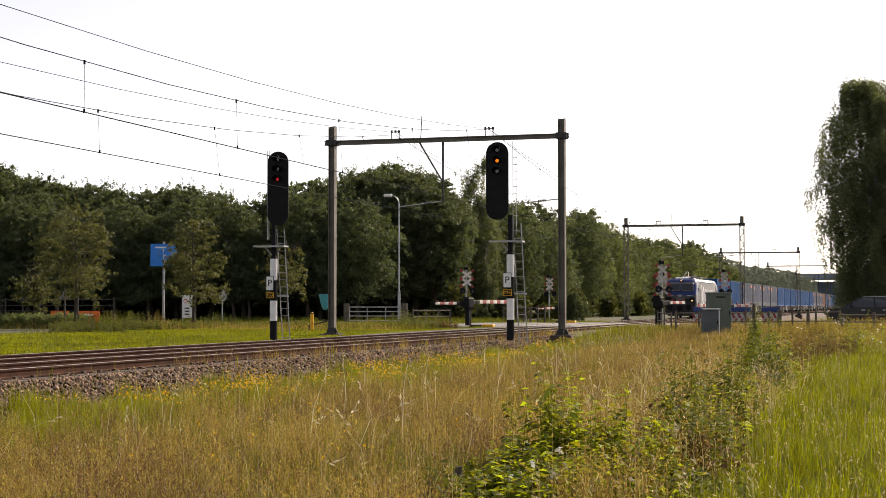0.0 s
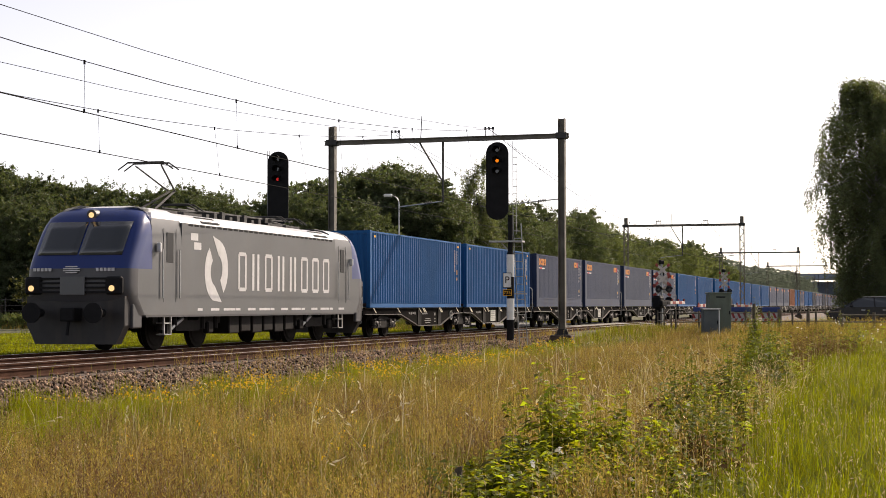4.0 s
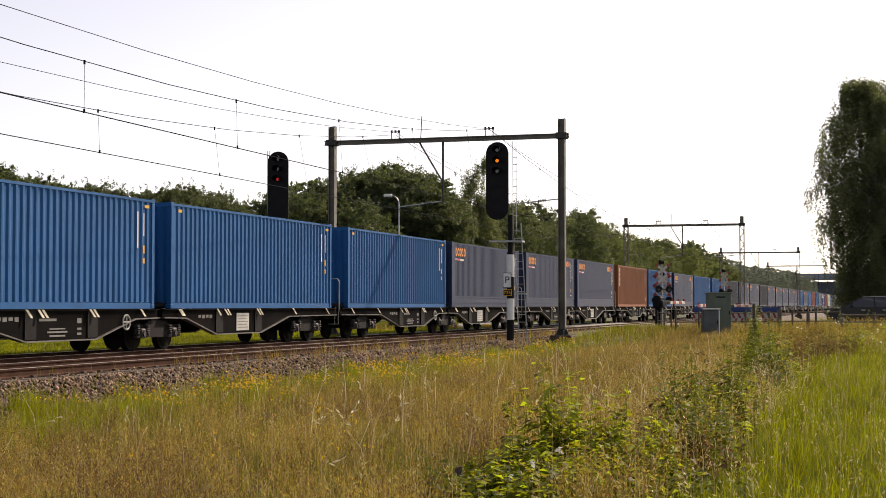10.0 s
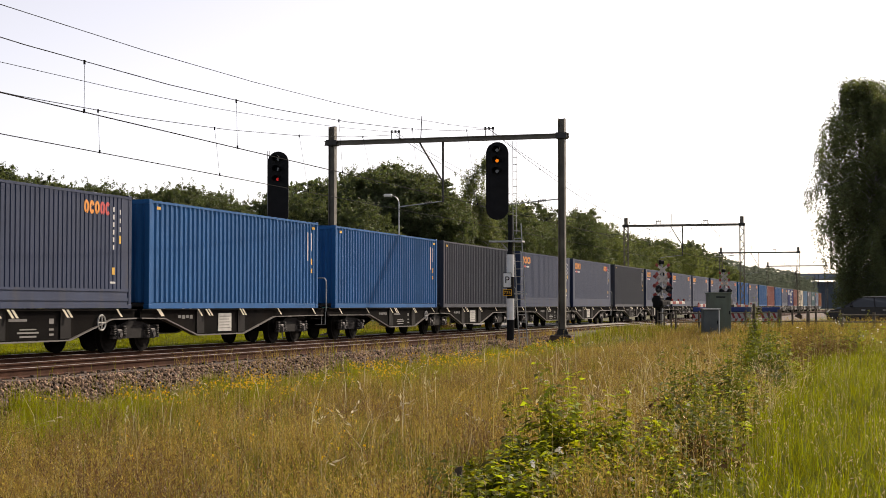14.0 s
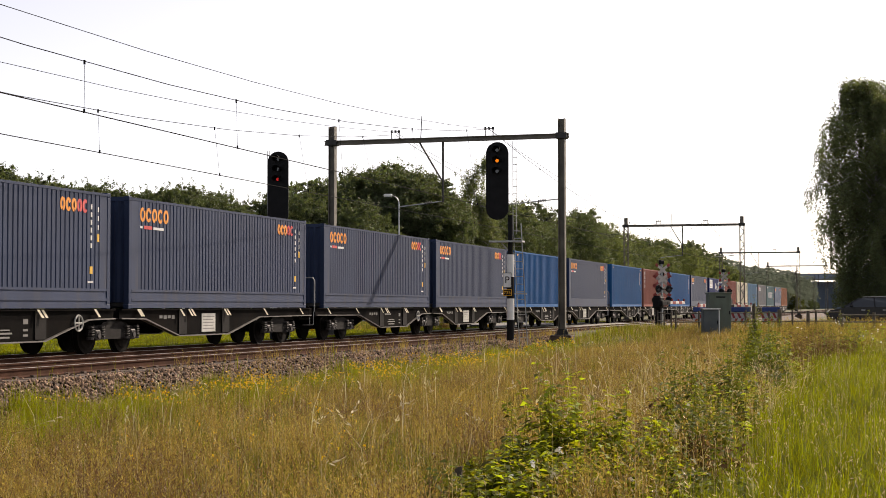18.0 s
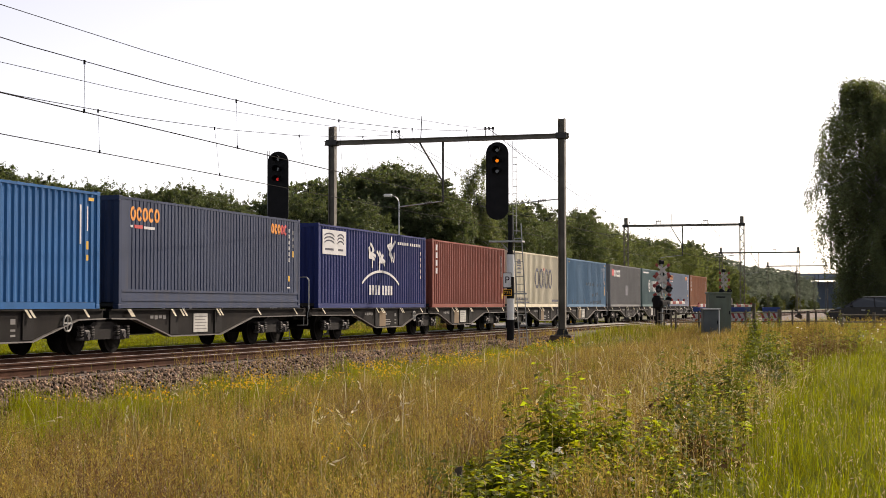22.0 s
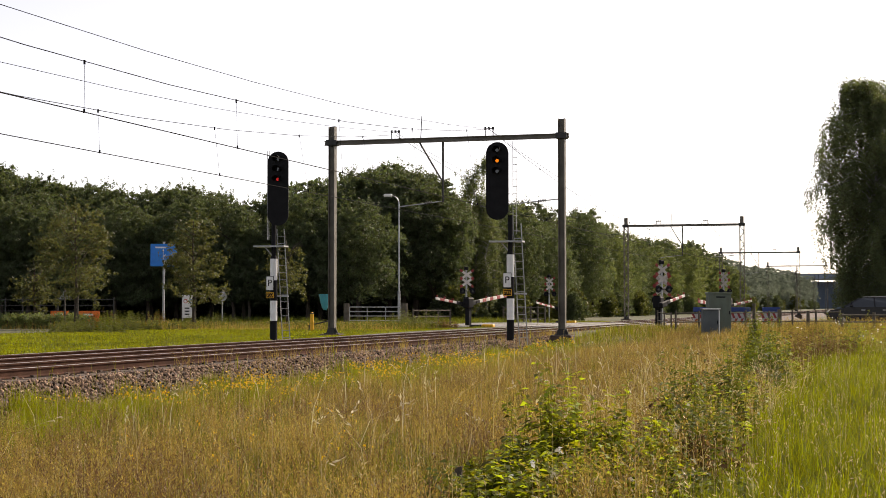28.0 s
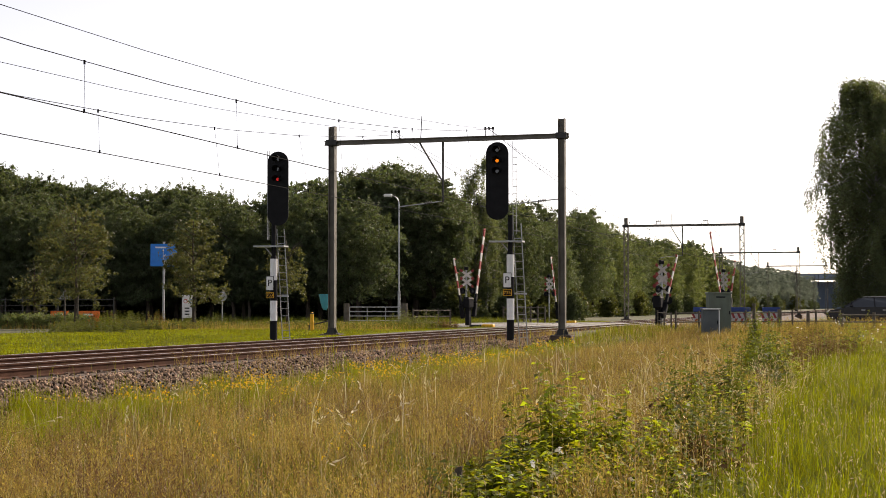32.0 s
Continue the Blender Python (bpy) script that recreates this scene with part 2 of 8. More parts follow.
def raw_mesh(name, verts, faces_by_size):
    """A mesh from arrays: faces_by_size is a list of index arrays, each (n, k)."""
    me = bpy.data.meshes.new(name)
    verts = np.asarray(verts, np.float32).reshape(-1, 3)
    me.vertices.add(len(verts))
    me.vertices.foreach_set("co", verts.ravel())
    idx = np.concatenate([f.ravel() for f in faces_by_size]).astype(np.int32)
    sizes = np.concatenate([np.full(len(f), f.shape[1]) for f in faces_by_size])
    starts = np.concatenate([[0], np.cumsum(sizes)[:-1]]).astype(np.int32)
    me.loops.add(len(idx))
    me.loops.foreach_set("vertex_index", idx)
    me.polygons.add(len(sizes))
    me.polygons.foreach_set("loop_start", starts)
    me.update(calc_edges=True)
    return me


def letters(name, text, size, material, parent, at, label=""):
    cu = bpy.data.curves.new(name, "FONT")
    cu.body, cu.size, cu.align_x, cu.align_y, cu.extrude = text, size, "CENTER", "CENTER", 0.004
    ob = new("tmp", cu)
    me = bpy.data.meshes.new_from_object(ob.evaluated_get(bpy.context.evaluated_depsgraph_get()))
    bpy.data.objects.remove(ob)
    me.materials.clear()
    return put(name, me, material, parent, label, at)


# ---- ground ----
def smooth01(a, b, v):
    t = np.clip((v - a) / (b - a), 0, 1)
    return t * t * (3 - 2 * t)


def ground_z(x, y):
    x, y = np.asarray(x, float), np.asarray(y, float)
    bank = 0.30 * smooth01(-14.2, -15.0, x)                      # up to the track
    far = 0.25 * smooth01(-22, -23.5, x)                         # land beyond the track
    verge = 0.12 * smooth01(-4.6, -3.2, x)
    s = 10 * smooth01(-12.9, -11.0, x)
    road = smooth01(52 + s, 74 + 0.8 * s, y) * (1 - smooth01(114, 130, y))
    z = bank + far + verge
    z = z + road * (0.62 - z) * np.where(x > -24, 1, 0.3)
    return z + 0.05 * np.sin(x * 0.9 + y * 0.23) * np.sin(y * 0.31) * smooth01(-13, -12, x)


def build_ground():
    xs = np.concatenate([[-3000, -1200, -500, -250, -150], np.arange(-110, -26, 6), np.arange(-26, 8, 0.7), np.arange(8, 100, 12), [150, 300, 700, 1500, 3000]])
    ys = np.concatenate([[-3000, -1200, -500, -200, -80, -30, -10], np.arange(0, 140, 1.5), np.arange(140, 400, 15), [450, 600, 800, 1200, 2000, 4000]])
    X, Y = np.meshgrid(xs, ys)
    v = np.stack([X, Y, ground_z(X, Y)], -1).reshape(-1, 3)
    nx, ny = len(xs), len(ys)
    i = np.arange(nx * ny).reshape(ny, nx)
    q = np.stack([i[:-1, :-1], i[:-1, 1:], i[1:, 1:], i[1:, :-1]], -1).reshape(-1, 4)
    me = raw_mesh("ground", v, [q])
    me.shade_smooth()
    tagged(put("ground", me, TURF), "rough turf of dry field and greener verges", "ground", kind="structure")


build_ground()


# ---- tracks ----
def rail_profile(bm, xc, y0, y1, top):
    pts = [(-0.07, -0.172), (0.07, -0.172), (0.07, -0.158), (0.012, -0.135), (0.012, -0.045), (0.036, -0.035), (0.036, -0.004), (-0.036, -0.004), (-0.036, -0.035), (-0.012, -0.045), (-0.012, -0.135), (-0.07, -0.158)]
    prism(bm, [(xc + a, top + b) for a, b in pts], "y", y0, y1)


def build_track(xc, label, lift=0.0):
    tr = thing("railway_track", pose(xc, 0, RAIL + lift), label, "railway track", "double track", "structure")
    for s in (-0.7525, 0.7525):
        bm = B()
        rail_profile(bm, s, -400, 1500, 0)
        rail = part("rail", bm, RUST, tr, "brown rusty steel rail with a bright worn head")
        bm = B()
        box(bm, s - 0.03, s + 0.03, -400, 1500, -0.003, 0.001)
        part("rail_head", bm, SHINE, rail, "bright running surface worn by wheels")
    bm = B()
    box(bm, -1.3, 1.3, -0.13, 0.13, -0.35, -0.178, 0.015)
    for s in (-0.7525, 0.7525):
        for d in (-0.11, 0.11):
            box(bm, s + d - 0.04, s + d + 0.04, -0.05, 0.05, -0.178, -0.14)
    me = mesh_of("sleeper", bm)
    for k in range(130):
        y = 18 + 0.6 * k
        put("sleeper", me, WOODSLEEPER, tr, at=(random.uniform(-0.03, 0.03), y, 0))
    bm = B()
    for k in range(200):
        y = 18 + 0.6 * (130 + k)
        box(bm, -1.3, 1.3, y - 0.13, y + 0.13, -0.35, -0.178)
    tagged(part("far_sleepers", bm, WOODSLEEPER, tr), kind="stuff")


def build_ballast():
    bm = B()
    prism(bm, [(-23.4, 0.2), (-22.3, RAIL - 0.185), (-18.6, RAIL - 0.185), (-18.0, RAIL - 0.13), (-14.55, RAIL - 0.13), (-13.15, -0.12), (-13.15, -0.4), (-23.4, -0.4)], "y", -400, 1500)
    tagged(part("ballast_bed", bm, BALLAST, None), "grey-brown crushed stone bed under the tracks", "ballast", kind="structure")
    # loose stones on the shoulder
    rng = np.random.default_rng(5)
    n = 36000
    y = 17 + 65 * rng.random(n) ** 1.6
    u = rng.random(n)
    x = np.where(rng.random(n) < 0.75, -14.7 + 1.5 * u, -22.2 + 7.7 * u)
    z = np.where(x > -14.55, RAIL - 0.13 - (x + 14.55) * 0.486, np.where(x > -18.3, RAIL - 0.14, RAIL - 0.20))
    base = np.array([(1, 0, 0), (-1, 0, 0), (0, 1, 0), (0, -1, 0), (0, 0, 1), (0, 0, -1)], float)
    tri = np.array([(0, 2, 4), (2, 1, 4), (1, 3, 4), (3, 0, 4), (2, 0, 5), (1, 2, 5), (3, 1, 5), (0, 3, 5)])
    ax = rng.normal(size=(n, 3, 3))
    qm, _ = np.linalg.qr(ax)
    sz = rng.uniform(0.018, 0.048, (n, 1, 1)) * rng.uniform(0.6, 1.3, (n, 1, 3))
    v = (base[None] * sz) @ qm + rng.normal(0, 0.004, (n, 6, 3)) + np.stack([x, y, z + 0.01], -1)[:, None]
    f = (tri[None] + 6 * np.arange(n)[:, None, None]).reshape(-1, 3)
    tagged(put("ballast_stones", raw_mesh("ballast_stones", v, [f]), STONE), "loose crushed stones on the track shoulder", "ballast stones", kind="stuff")


build_track(FAR, "far railway track with rusty rails on dark sleepers")
build_track(NEAR, "near railway track with rusty rails on dark sleepers", 0.055)
build_ballast()


# ---- overhead line ----
BEAM = EYE + 7.1
PORTALS = [63.0 + 73.8 * k for k in range(7)]


def h_post(bm, x, y, z0, z1, w=0.28, d=0.30):
    box(bm, x - w / 2, x - w / 2 + 0.025, y - d / 2, y + d / 2, z0, z1)
    box(bm, x + w / 2 - 0.025, x + w / 2, y - d / 2, y + d / 2, z0, z1)
    box(bm, x - w / 2 + 0.025, x + w / 2 - 0.025, y - 0.012, y + 0.012, z0, z1)


def lattice_post(bm, x, y, z0, z1, w=0.36, d=0.3):
    for sx in (-1, 1):
        for sy in (-1, 1):
            box(bm, x + sx * w / 2 - 0.035, x + sx * w / 2 + 0.035, y + sy * d / 2 - 0.02, y + sy * d / 2 + 0.02, z0, z1)
    n = int((z1 - z0) / 0.55)
    for k in range(n):
        a, b = z0 + (z1 - z0) * k / n, z0 + (z1 - z0) * (k + 1) / n
        s = 1 if k % 2 else -1
        for sy in (-1, 1):
            rod(bm, (x - s * w / 2, y + sy * d / 2, a), (x + s * w / 2, y + sy * d / 2, b), 0.022, 4)


def build_portal(y, first):
    pt = thing("overhead_line_portal", pose(0, y, 0), ("weathered H-beam" if first else "weathered lattice-post") + " steel portal carrying the overhead line over both tracks", "line portal", "overhead line portals")
    for x, top in ((-24.0, BEAM + 0.72), (-13.75, BEAM + 0.72)):
        bm = B()
        if first:
            h_post(bm, x, 0, 0.9, top)
        else:
            lattice_post(bm, x, 0, 0.55, BEAM - 0.1)
            box(bm, x - 0.15, x + 0.15, -0.15, 0.15, BEAM - 0.1, top)
        post = part("post", bm, GREENSTEEL, pt)
        bm = B()
        box(bm, x - 0.45, x + 0.45, -0.4, 0.4, 0.1, 0.66, 0.03)
        part("footing", bm, BALLAST, post, "brown stained concrete footing")
        bm = B()
        box(bm, x - 0.28, x + 0.28, -0.25, 0.25, 0.66, 0.70)
        for sx in (-1, 1):
            prism(bm, [(x + sx * 0.12, 0.7), (x + sx * 0.27, 0.7), (x + sx * 0.12, 1.05)], "y", -0.02, 0.02)
        box(bm, x - 0.12, x + 0.12, -0.12, 0.12, 0.7, 0.92)
        part("base_plate", bm, DARKSTEEL, post)
        bm = B()
        box(bm, x - 0.24, x + 0.24, -0.2, 0.2, BEAM - 0.13, BEAM + 0.13, 0.02)
        part("clamp", bm, DARKSTEEL, post)
    bm = B()
    box(bm, -24.35, -13.45, -0.11, 0.11, BEAM - 0.10, BEAM - 0.07)
    box(bm, -24.35, -13.45, -0.11, 0.11, BEAM + 0.07, BEAM + 0.10)
    box(bm, -24.35, -13.45, -0.02, 0.02, BEAM - 0.07, BEAM + 0.07)
    part("beam", bm, GREENSTEEL, pt)
    for x in (-21.1, -16.9):
        bm = B()
        for s in (-0.17, 0.17):
            rod(bm, (x + s, 0, BEAM + 0.1), (x + s, 0, BEAM + 0.40), 0.022, 6)
        rod(bm, (x - 0.2, 0, BEAM + 0.40), (x + 0.2, 0, BEAM + 0.40), 0.02, 6)
        fr = part("wire_frame", bm, DARKSTEEL, pt, "small dark steel bracket frame on the beam")
        for s in (-0.17, 0, 0.17):
            bm = B()
            for k in range(3):
                rod(bm, (x + s, 0, BEAM + 0.36 + 0.04 * k), (x + s, 0, BEAM + 0.39 + 0.04 * k), 0.05, 8)
            part("insulator", bm, DARKSTEEL, fr)
    bm = B()
    rod(bm, (-19.95, 0, BEAM + 0.1), (-19.9, 0, BEAM + 1.05), 0.02, 6)
    part("spike", bm, DARKSTEEL, pt)
    bm = B()
    rod(bm, (-18.95, 0, BEAM - 0.1), (-18.95, 0, BEAM - 2.7), 0.05, 8)
    part("drop_tube", bm, DARKSTEEL, pt)
    bm = B()
    rod(bm, (-20.0, 0, BEAM - 0.1), (-19.0, 0, BEAM - 1.75), 0.04, 8)
    part("brace", bm, DARKSTEEL, pt)
    for x0, x1 in ((-19.0, -20.9), (-13.85, -16.2)):
        bm = B()
        rod(bm, (x0, 0, BEAM - 2.65), (x1, 0, BEAM - 2.85), 0.025, 6)
        arm = part("steady_arm", bm, GALV, pt)
        bm = B()
        d = 0.45 if x1 < -18 else 0.6
        for k in range(4):
            rod(bm, (x0 - d - 0.09 * k, 0, BEAM - 2.65 - 0.04 - 0.01 * k), (x0 - d - 0.09 * k - 0.04, 0, BEAM - 2.695 - 0.01 * k), 0.06, 8)
        part("insulator", bm, DARKSTEEL, arm)


for k, y in enumerate(PORTALS):
    build_portal(y, k == 0)


def wire(name, pts, r, material, label, group):
    bm = B()
    ring = []
    for p in pts:
        ring.append([bm.verts.new((p[0] + r * math.cos(a), p[1], p[2] + r * math.sin(a))) for a in (math.pi / 4, 3 * math.pi / 4, 5 * math.pi / 4, 7 * math.pi / 4)])
    for a, b in zip(ring, ring[1:]):
        for i in range(4):
            bm.faces.new((a[i], a[(i + 1) % 4], b[(i + 1) % 4], b[i]))
    return tagged(part(name, bm, material, None), label, "overhead wire", group)


def build_wires():
    for xw, xs in ((FAR, -21.1), (NEAR, -16.9)):
        sup = [63.0 - 73.8 * 2] + [63.0 - 73.8] + PORTALS
        mess, feed, cont = [], [], []
        lo = 4.95 if xw == FAR else 5.06
        for a, b in zip(sup, sup[1:]):
            for i in range(12):
                u = i / 12
                y = a + (b - a) * u
                q = (2 * u - 1) ** 2
                mess.append((xs + (xw - xs) * (1 - q), y, EYE + lo + 2.42 * q))
                feed.append((xs, y, EYE + 5.88 + 1.6 * q))
                cont.append((xw, y, EYE + 4.02))
        m = wire("messenger_wire", mess, 0.011, WIRE, "dark sagging carrier wire over the track", "overhead wires")
        wire("feeder_wire", feed, 0.009, WIRE, "thin dark sagging feeder wire over the track", "overhead wires")
        wire("contact_wire", cont, 0.014, WIRE, "dark straight contact wire over the track", "overhead wires")
        for a, b in zip(sup[1:], sup[2:]):
            for j in range(9):
                y = (a + b) / 2 + (-27.0 if xw == FAR else -28.4) + (7.4 if xw == FAR else 7.68) * j
                q = (2 * (y - a) / (b - a) - 1) ** 2
                x1, z1 = xs + (xw - xs) * (1 - q), EYE + lo + 2.42 * q
                bm = B()
                rod(bm, (xw, y, EYE + 4.02), (x1, y, z1), 0.005, 4)
                rod(bm, (xw, y, EYE + 4.0), (xw, y, EYE + 4.09), 0.025, 5)
                rod(bm, (x1, y, z1 - 0.05), (x1, y, z1 + 0.04), 0.025, 5)
                part("dropper", bm, WIRE, m)


build_wires()


# ---- signals ----
def build_signal(x, y, zb, number, lit, lens_row, label, hx):
    sg = thing("railway_signal", pose(x, y, zb, 0, 0, 4), label, "railway signal", "railway signals")
    bands = [(0, 0.75, BLACKPAINT), (0.75, 1.53, WHITEPAINT), (1.53, 1.72, BLACKPAINT), (1.72, 2.32, BLACKPAINT), (2.32, 3.15, WHITEPAINT)]
    for a, b, m in bands:
        bm = B()
        rod(bm, (0, 0, a), (0, 0, b), 0.14, 20)
        part("mast_section", bm, m, sg, "white painted band" if m is WHITEPAINT else "black painted band", smooth=False)
    bm = B()
    rod(bm, (0, 0, 3.15), (0, 0, 3.27), 0.14, 20, 0.1)
    rod(bm, (0, 0, 3.27), (0, 0, 4.6), 0.09, 12)
    part("upper_mast", bm, BLACKPAINT, sg)
    # head: tall dark board with round ends
    z0, z1, r = 4.42, 7.29, 0.42
    n = 14
    pts = [(hx + r * math.cos(math.pi * k / n), z1 - r + r * math.sin(math.pi * k / n)) for k in range(n + 1)]
    pts += [(hx + r * math.cos(math.pi + math.pi * k / n), z0 + r + r * math.sin(math.pi + math.pi * k / n)) for k in range(n + 1)]
    bm = B()
    prism(bm, pts, "y", -0.28, -0.24)
    head = part("signal_head", bm, BLACKPAINT, sg, "tall matt black signal board with rounded ends")
    bm = B()
    box(bm, hx - 0.2, hx + 0.2, -0.24, 0.12, z0 + 0.25, z1 - 0.3, 0.04)
    part("lamp_housing", bm, BLACKPAINT, head)
    for k in range(3):
        zc = z1 - 0.30 - 0.39 * k
        bm = B()
        ring = 12
        for i in range(ring - 3):
            a0, a1 = math.radians(-30 + 240 * i / (ring - 3)), math.radians(-30 + 240 * (i + 1) / (ring - 3))
            vs = [bm.verts.new((hx + 0.14 * math.cos(a), yy, zc + 0.14 * math.sin(a))) for a, yy in ((a0, -0.28), (a1, -0.28), (a1, -0.60), (a0, -0.60))]
            bm.faces.new(vs)
        bmesh.ops.solidify(bm, geom=bm.faces[:], thickness=0.008)
        part("hood", bm, BLACKPAINT, head)
        bm = B()
        rod(bm, (hx, -0.3, zc), (hx, -0.275, zc), 0.062, 16)
        part("lens", bm, lit if k == lens_row else DARKGLASS, head, ("glowing amber lens" if lit is LAMP_ORANGE else "glowing red lens") if k == lens_row else "dark unlit lens")
    # safety hoops and top ladder
    for s in (-0.30, -0.24) if lit is LAMP_RED else (0.08, 0.2):
        bm = B()
        rod(bm, (s + 0.0, 0.1, 3.9), (s, 0.1, 7.35), 0.015, 6)
        part("upper_ladder_rail", bm, GALV, sg)
    s0 = -0.30 if lit is LAMP_RED else 0.08
    s1 = -0.24 if lit is LAMP_RED else 0.2
    for k in range(12):
        bm = B()
        rod(bm, (s0, 0.1, 4.05 + 0.27 * k), (s1 + 0.05, 0.1, 4.05 + 0.27 * k), 0.012, 5)
        part("step", bm, GALV, sg)
    bm = B()
    box(bm, -0.75, 0.48, -0.25, 0.35, 3.60, 3.66)
    part("platform", bm, GALV, sg, "galvanised steel service platform")
    bm = B()
    rod(bm, (0.05, 0.0, 3.15), (-0.35, 0.0, 3.6), 0.025, 6)
    part("platform_strut", bm, GALV, sg)
    for s in (0.0, 0.3):
        bm = B()
        rod(bm, (0.28 + s, 0.3, -0.2), (0.08 + s, 0.1, 4.3), 0.022, 6)
        part("ladder_rail", bm, GALV, sg, "galvanised ladder stile")
    for k in range(15):
        z = 0.1 + 0.28 * k
        w = 0.28 - 0.2 * (z + 0.2) / 4.5
        bm = B()
        rod(bm, (w, 0.3 - 0.2 * z / 4.3, z), (w + 0.3, 0.3 - 0.2 * z / 4.3, z), 0.014, 5)
        part("rung", bm, GALV, sg)
    bm = B()
    box(bm, 0.1, 0.6, 0.0, 0.06, 1.68, 1.74)
    part("ladder_bracket", bm, GALV, sg)
    bm = B()
    box(bm, -0.23, 0.06, -0.21, -0.19, 1.93, 2.47, 0.005)
    pl = part("letter_plate", bm, WHITEPAINT, sg, "white plate with a black letter P")
    bm = B()
    for a in ((-0.235, 0.065, 2.46, 2.48), (-0.235, 0.065, 1.92, 1.94)):
        box(bm, a[0], a[1], -0.215, -0.185, a[2], a[3])
    for a in ((-0.24, -0.225), (0.055, 0.07)):
        box(bm, a[0], a[1], -0.215, -0.185, 1.92, 2.48)
    part("plate_border", bm, BLACKPAINT, pl)
    letters("letter", "P", 0.36, BLACKPAINT, pl, pose(-0.085, -0.218, 2.2, 90))
    bm = B()
    box(bm, -0.24, 0.08, -0.21, -0.19, 1.63, 1.86, 0.005)
    pl = part("number_plate", bm, YELLOW, sg, "orange plate with a black signal number")
    bm = B()
    box(bm, -0.22, 0.06, -0.214, -0.2, 1.65, 1.84)
    part("number_field", bm, BLACKPAINT, pl)
    letters("number", number, 0.17, YELLOW, pl, pose(-0.08, -0.220, 1.74, 90))
    return sg


build_signal(-23.45, 55.2, 0.55, "733", LAMP_RED, 2, "black and white banded railway signal showing red behind the tracks", 0.25)
build_signal(-13.95, 55.0, 0.62, "735", LAMP_ORANGE, 1, "black and white banded railway signal showing amber beside the track", -0.44)


# ---- train ----
MOVERS = []          # things with their place along the train


def ride(ob, along):
    MOVERS.append((ob, along))
    ob.matrix_basis = pose(FAR, 60 + along, RAIL)
    return ob


def paint(name, color, dirt=0.25):
    return mat(name, color, 0.65, 0.0, 0.14, 0.5, 14, 0.06, dirt=tint(color, 0.45), dirt_amount=dirt, spec=0.2)


C_BLUE = paint("blue_container_paint", (0.004, 0.084, 0.238))
C_GREY = paint("grey_container_paint", (0.020, 0.033, 0.071))
C_DARK = paint("charcoal_container_paint", (0.036, 0.042, 0.056))
C_ORANGE = paint("orange_container_paint", (0.245, 0.084, 0.030), 0.45)
C_BROWN = paint("brown_container_paint", (0.22, 0.062, 0.042), 0.35)
C_NAVY = paint("navy_container_paint", (0.013, 0.024, 0.115))
C_CREAM = paint("cream_container_paint", (0.62, 0.56, 0.42), 0.1)
C_STEEL = paint("faded_blue_container_paint", (0.085, 0.175, 0.27), 0.5)
C_TEAL = paint("teal_container_paint", (0.085, 0.15, 0.155), 0.45)
C_PALE = paint("pale_grey_container_paint", (0.17, 0.17, 0.17), 0.35)
C_SLATE = paint("slate_container_paint", (0.057, 0.085, 0.135))
MARKWHITE = mat("white_marking", (0.5, 0.5, 0.5), 0.6, 0, 0.1, 4, 30, 0.0)
MARKORANGE = mat("orange_marking", (0.62, 0.22, 0.02), 0.6, 0, 0.1, 4, 30, 0.0)
MARKRED = mat("red_marking", (0.45, 0.04, 0.04), 0.6, 0, 0.1, 4, 30, 0.0)
MARKDARK = mat("dark_marking", (0.03, 0.03, 0.05), 0.6, 0, 0.1, 4, 30, 0.0)
STAIN = mat("rust_stain", (0.085, 0.08, 0.06), 0.9, 0, 0.5, 4, 30, 0.0)
WORN = mat("slate_patch_paint", (0.09, 0.09, 0.11), 0.7, 0, 0.3, 4, 30, 0.0)
MARKYELLOW = mat("yellow_marking", (0.55, 0.32, 0.03), 0.6, 0, 0.1, 4, 30, 0.0)
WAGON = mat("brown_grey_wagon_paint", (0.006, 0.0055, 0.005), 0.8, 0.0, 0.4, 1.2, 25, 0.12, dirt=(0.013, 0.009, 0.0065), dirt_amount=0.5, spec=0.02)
BOGIE = mat("near_black_bogie_steel", (0.008, 0.007, 0.0065), 0.8, 0.0, 0.35, 3, 30, 0.2, spec=0.15)
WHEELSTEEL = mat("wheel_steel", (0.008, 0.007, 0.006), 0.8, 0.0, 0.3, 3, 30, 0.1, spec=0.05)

CL, CW, CH = 12.192, 2.438, 2.896     # forty-foot high-cube box


def corrugated(length, lo, hi, out, depth, pitch=0.278, a1=0.26, a2=0.50, a3=0.76):
    """A folded sheet in the y-z plane, its outer folds at x = out."""
    bm = B()
    prof = []
    n = int(length / pitch)
    p = length / n
    for k in range(n):
        y = k * p
        prof += [(y, 0.0), (y + a1 * p, 0.0), (y + a2 * p, 1.0), (y + a3 * p, 1.0)]
    prof.append((length, 0.0))
    a = [bm.verts.new((out - depth * d, y, lo)) for y, d in prof]
    b = [bm.verts.new((out - depth * d, y, hi)) for y, d in prof]
    for i in range(len(prof) - 1):
        bm.faces.new((a[i], a[i + 1], b[i + 1], b[i]))
    return bm


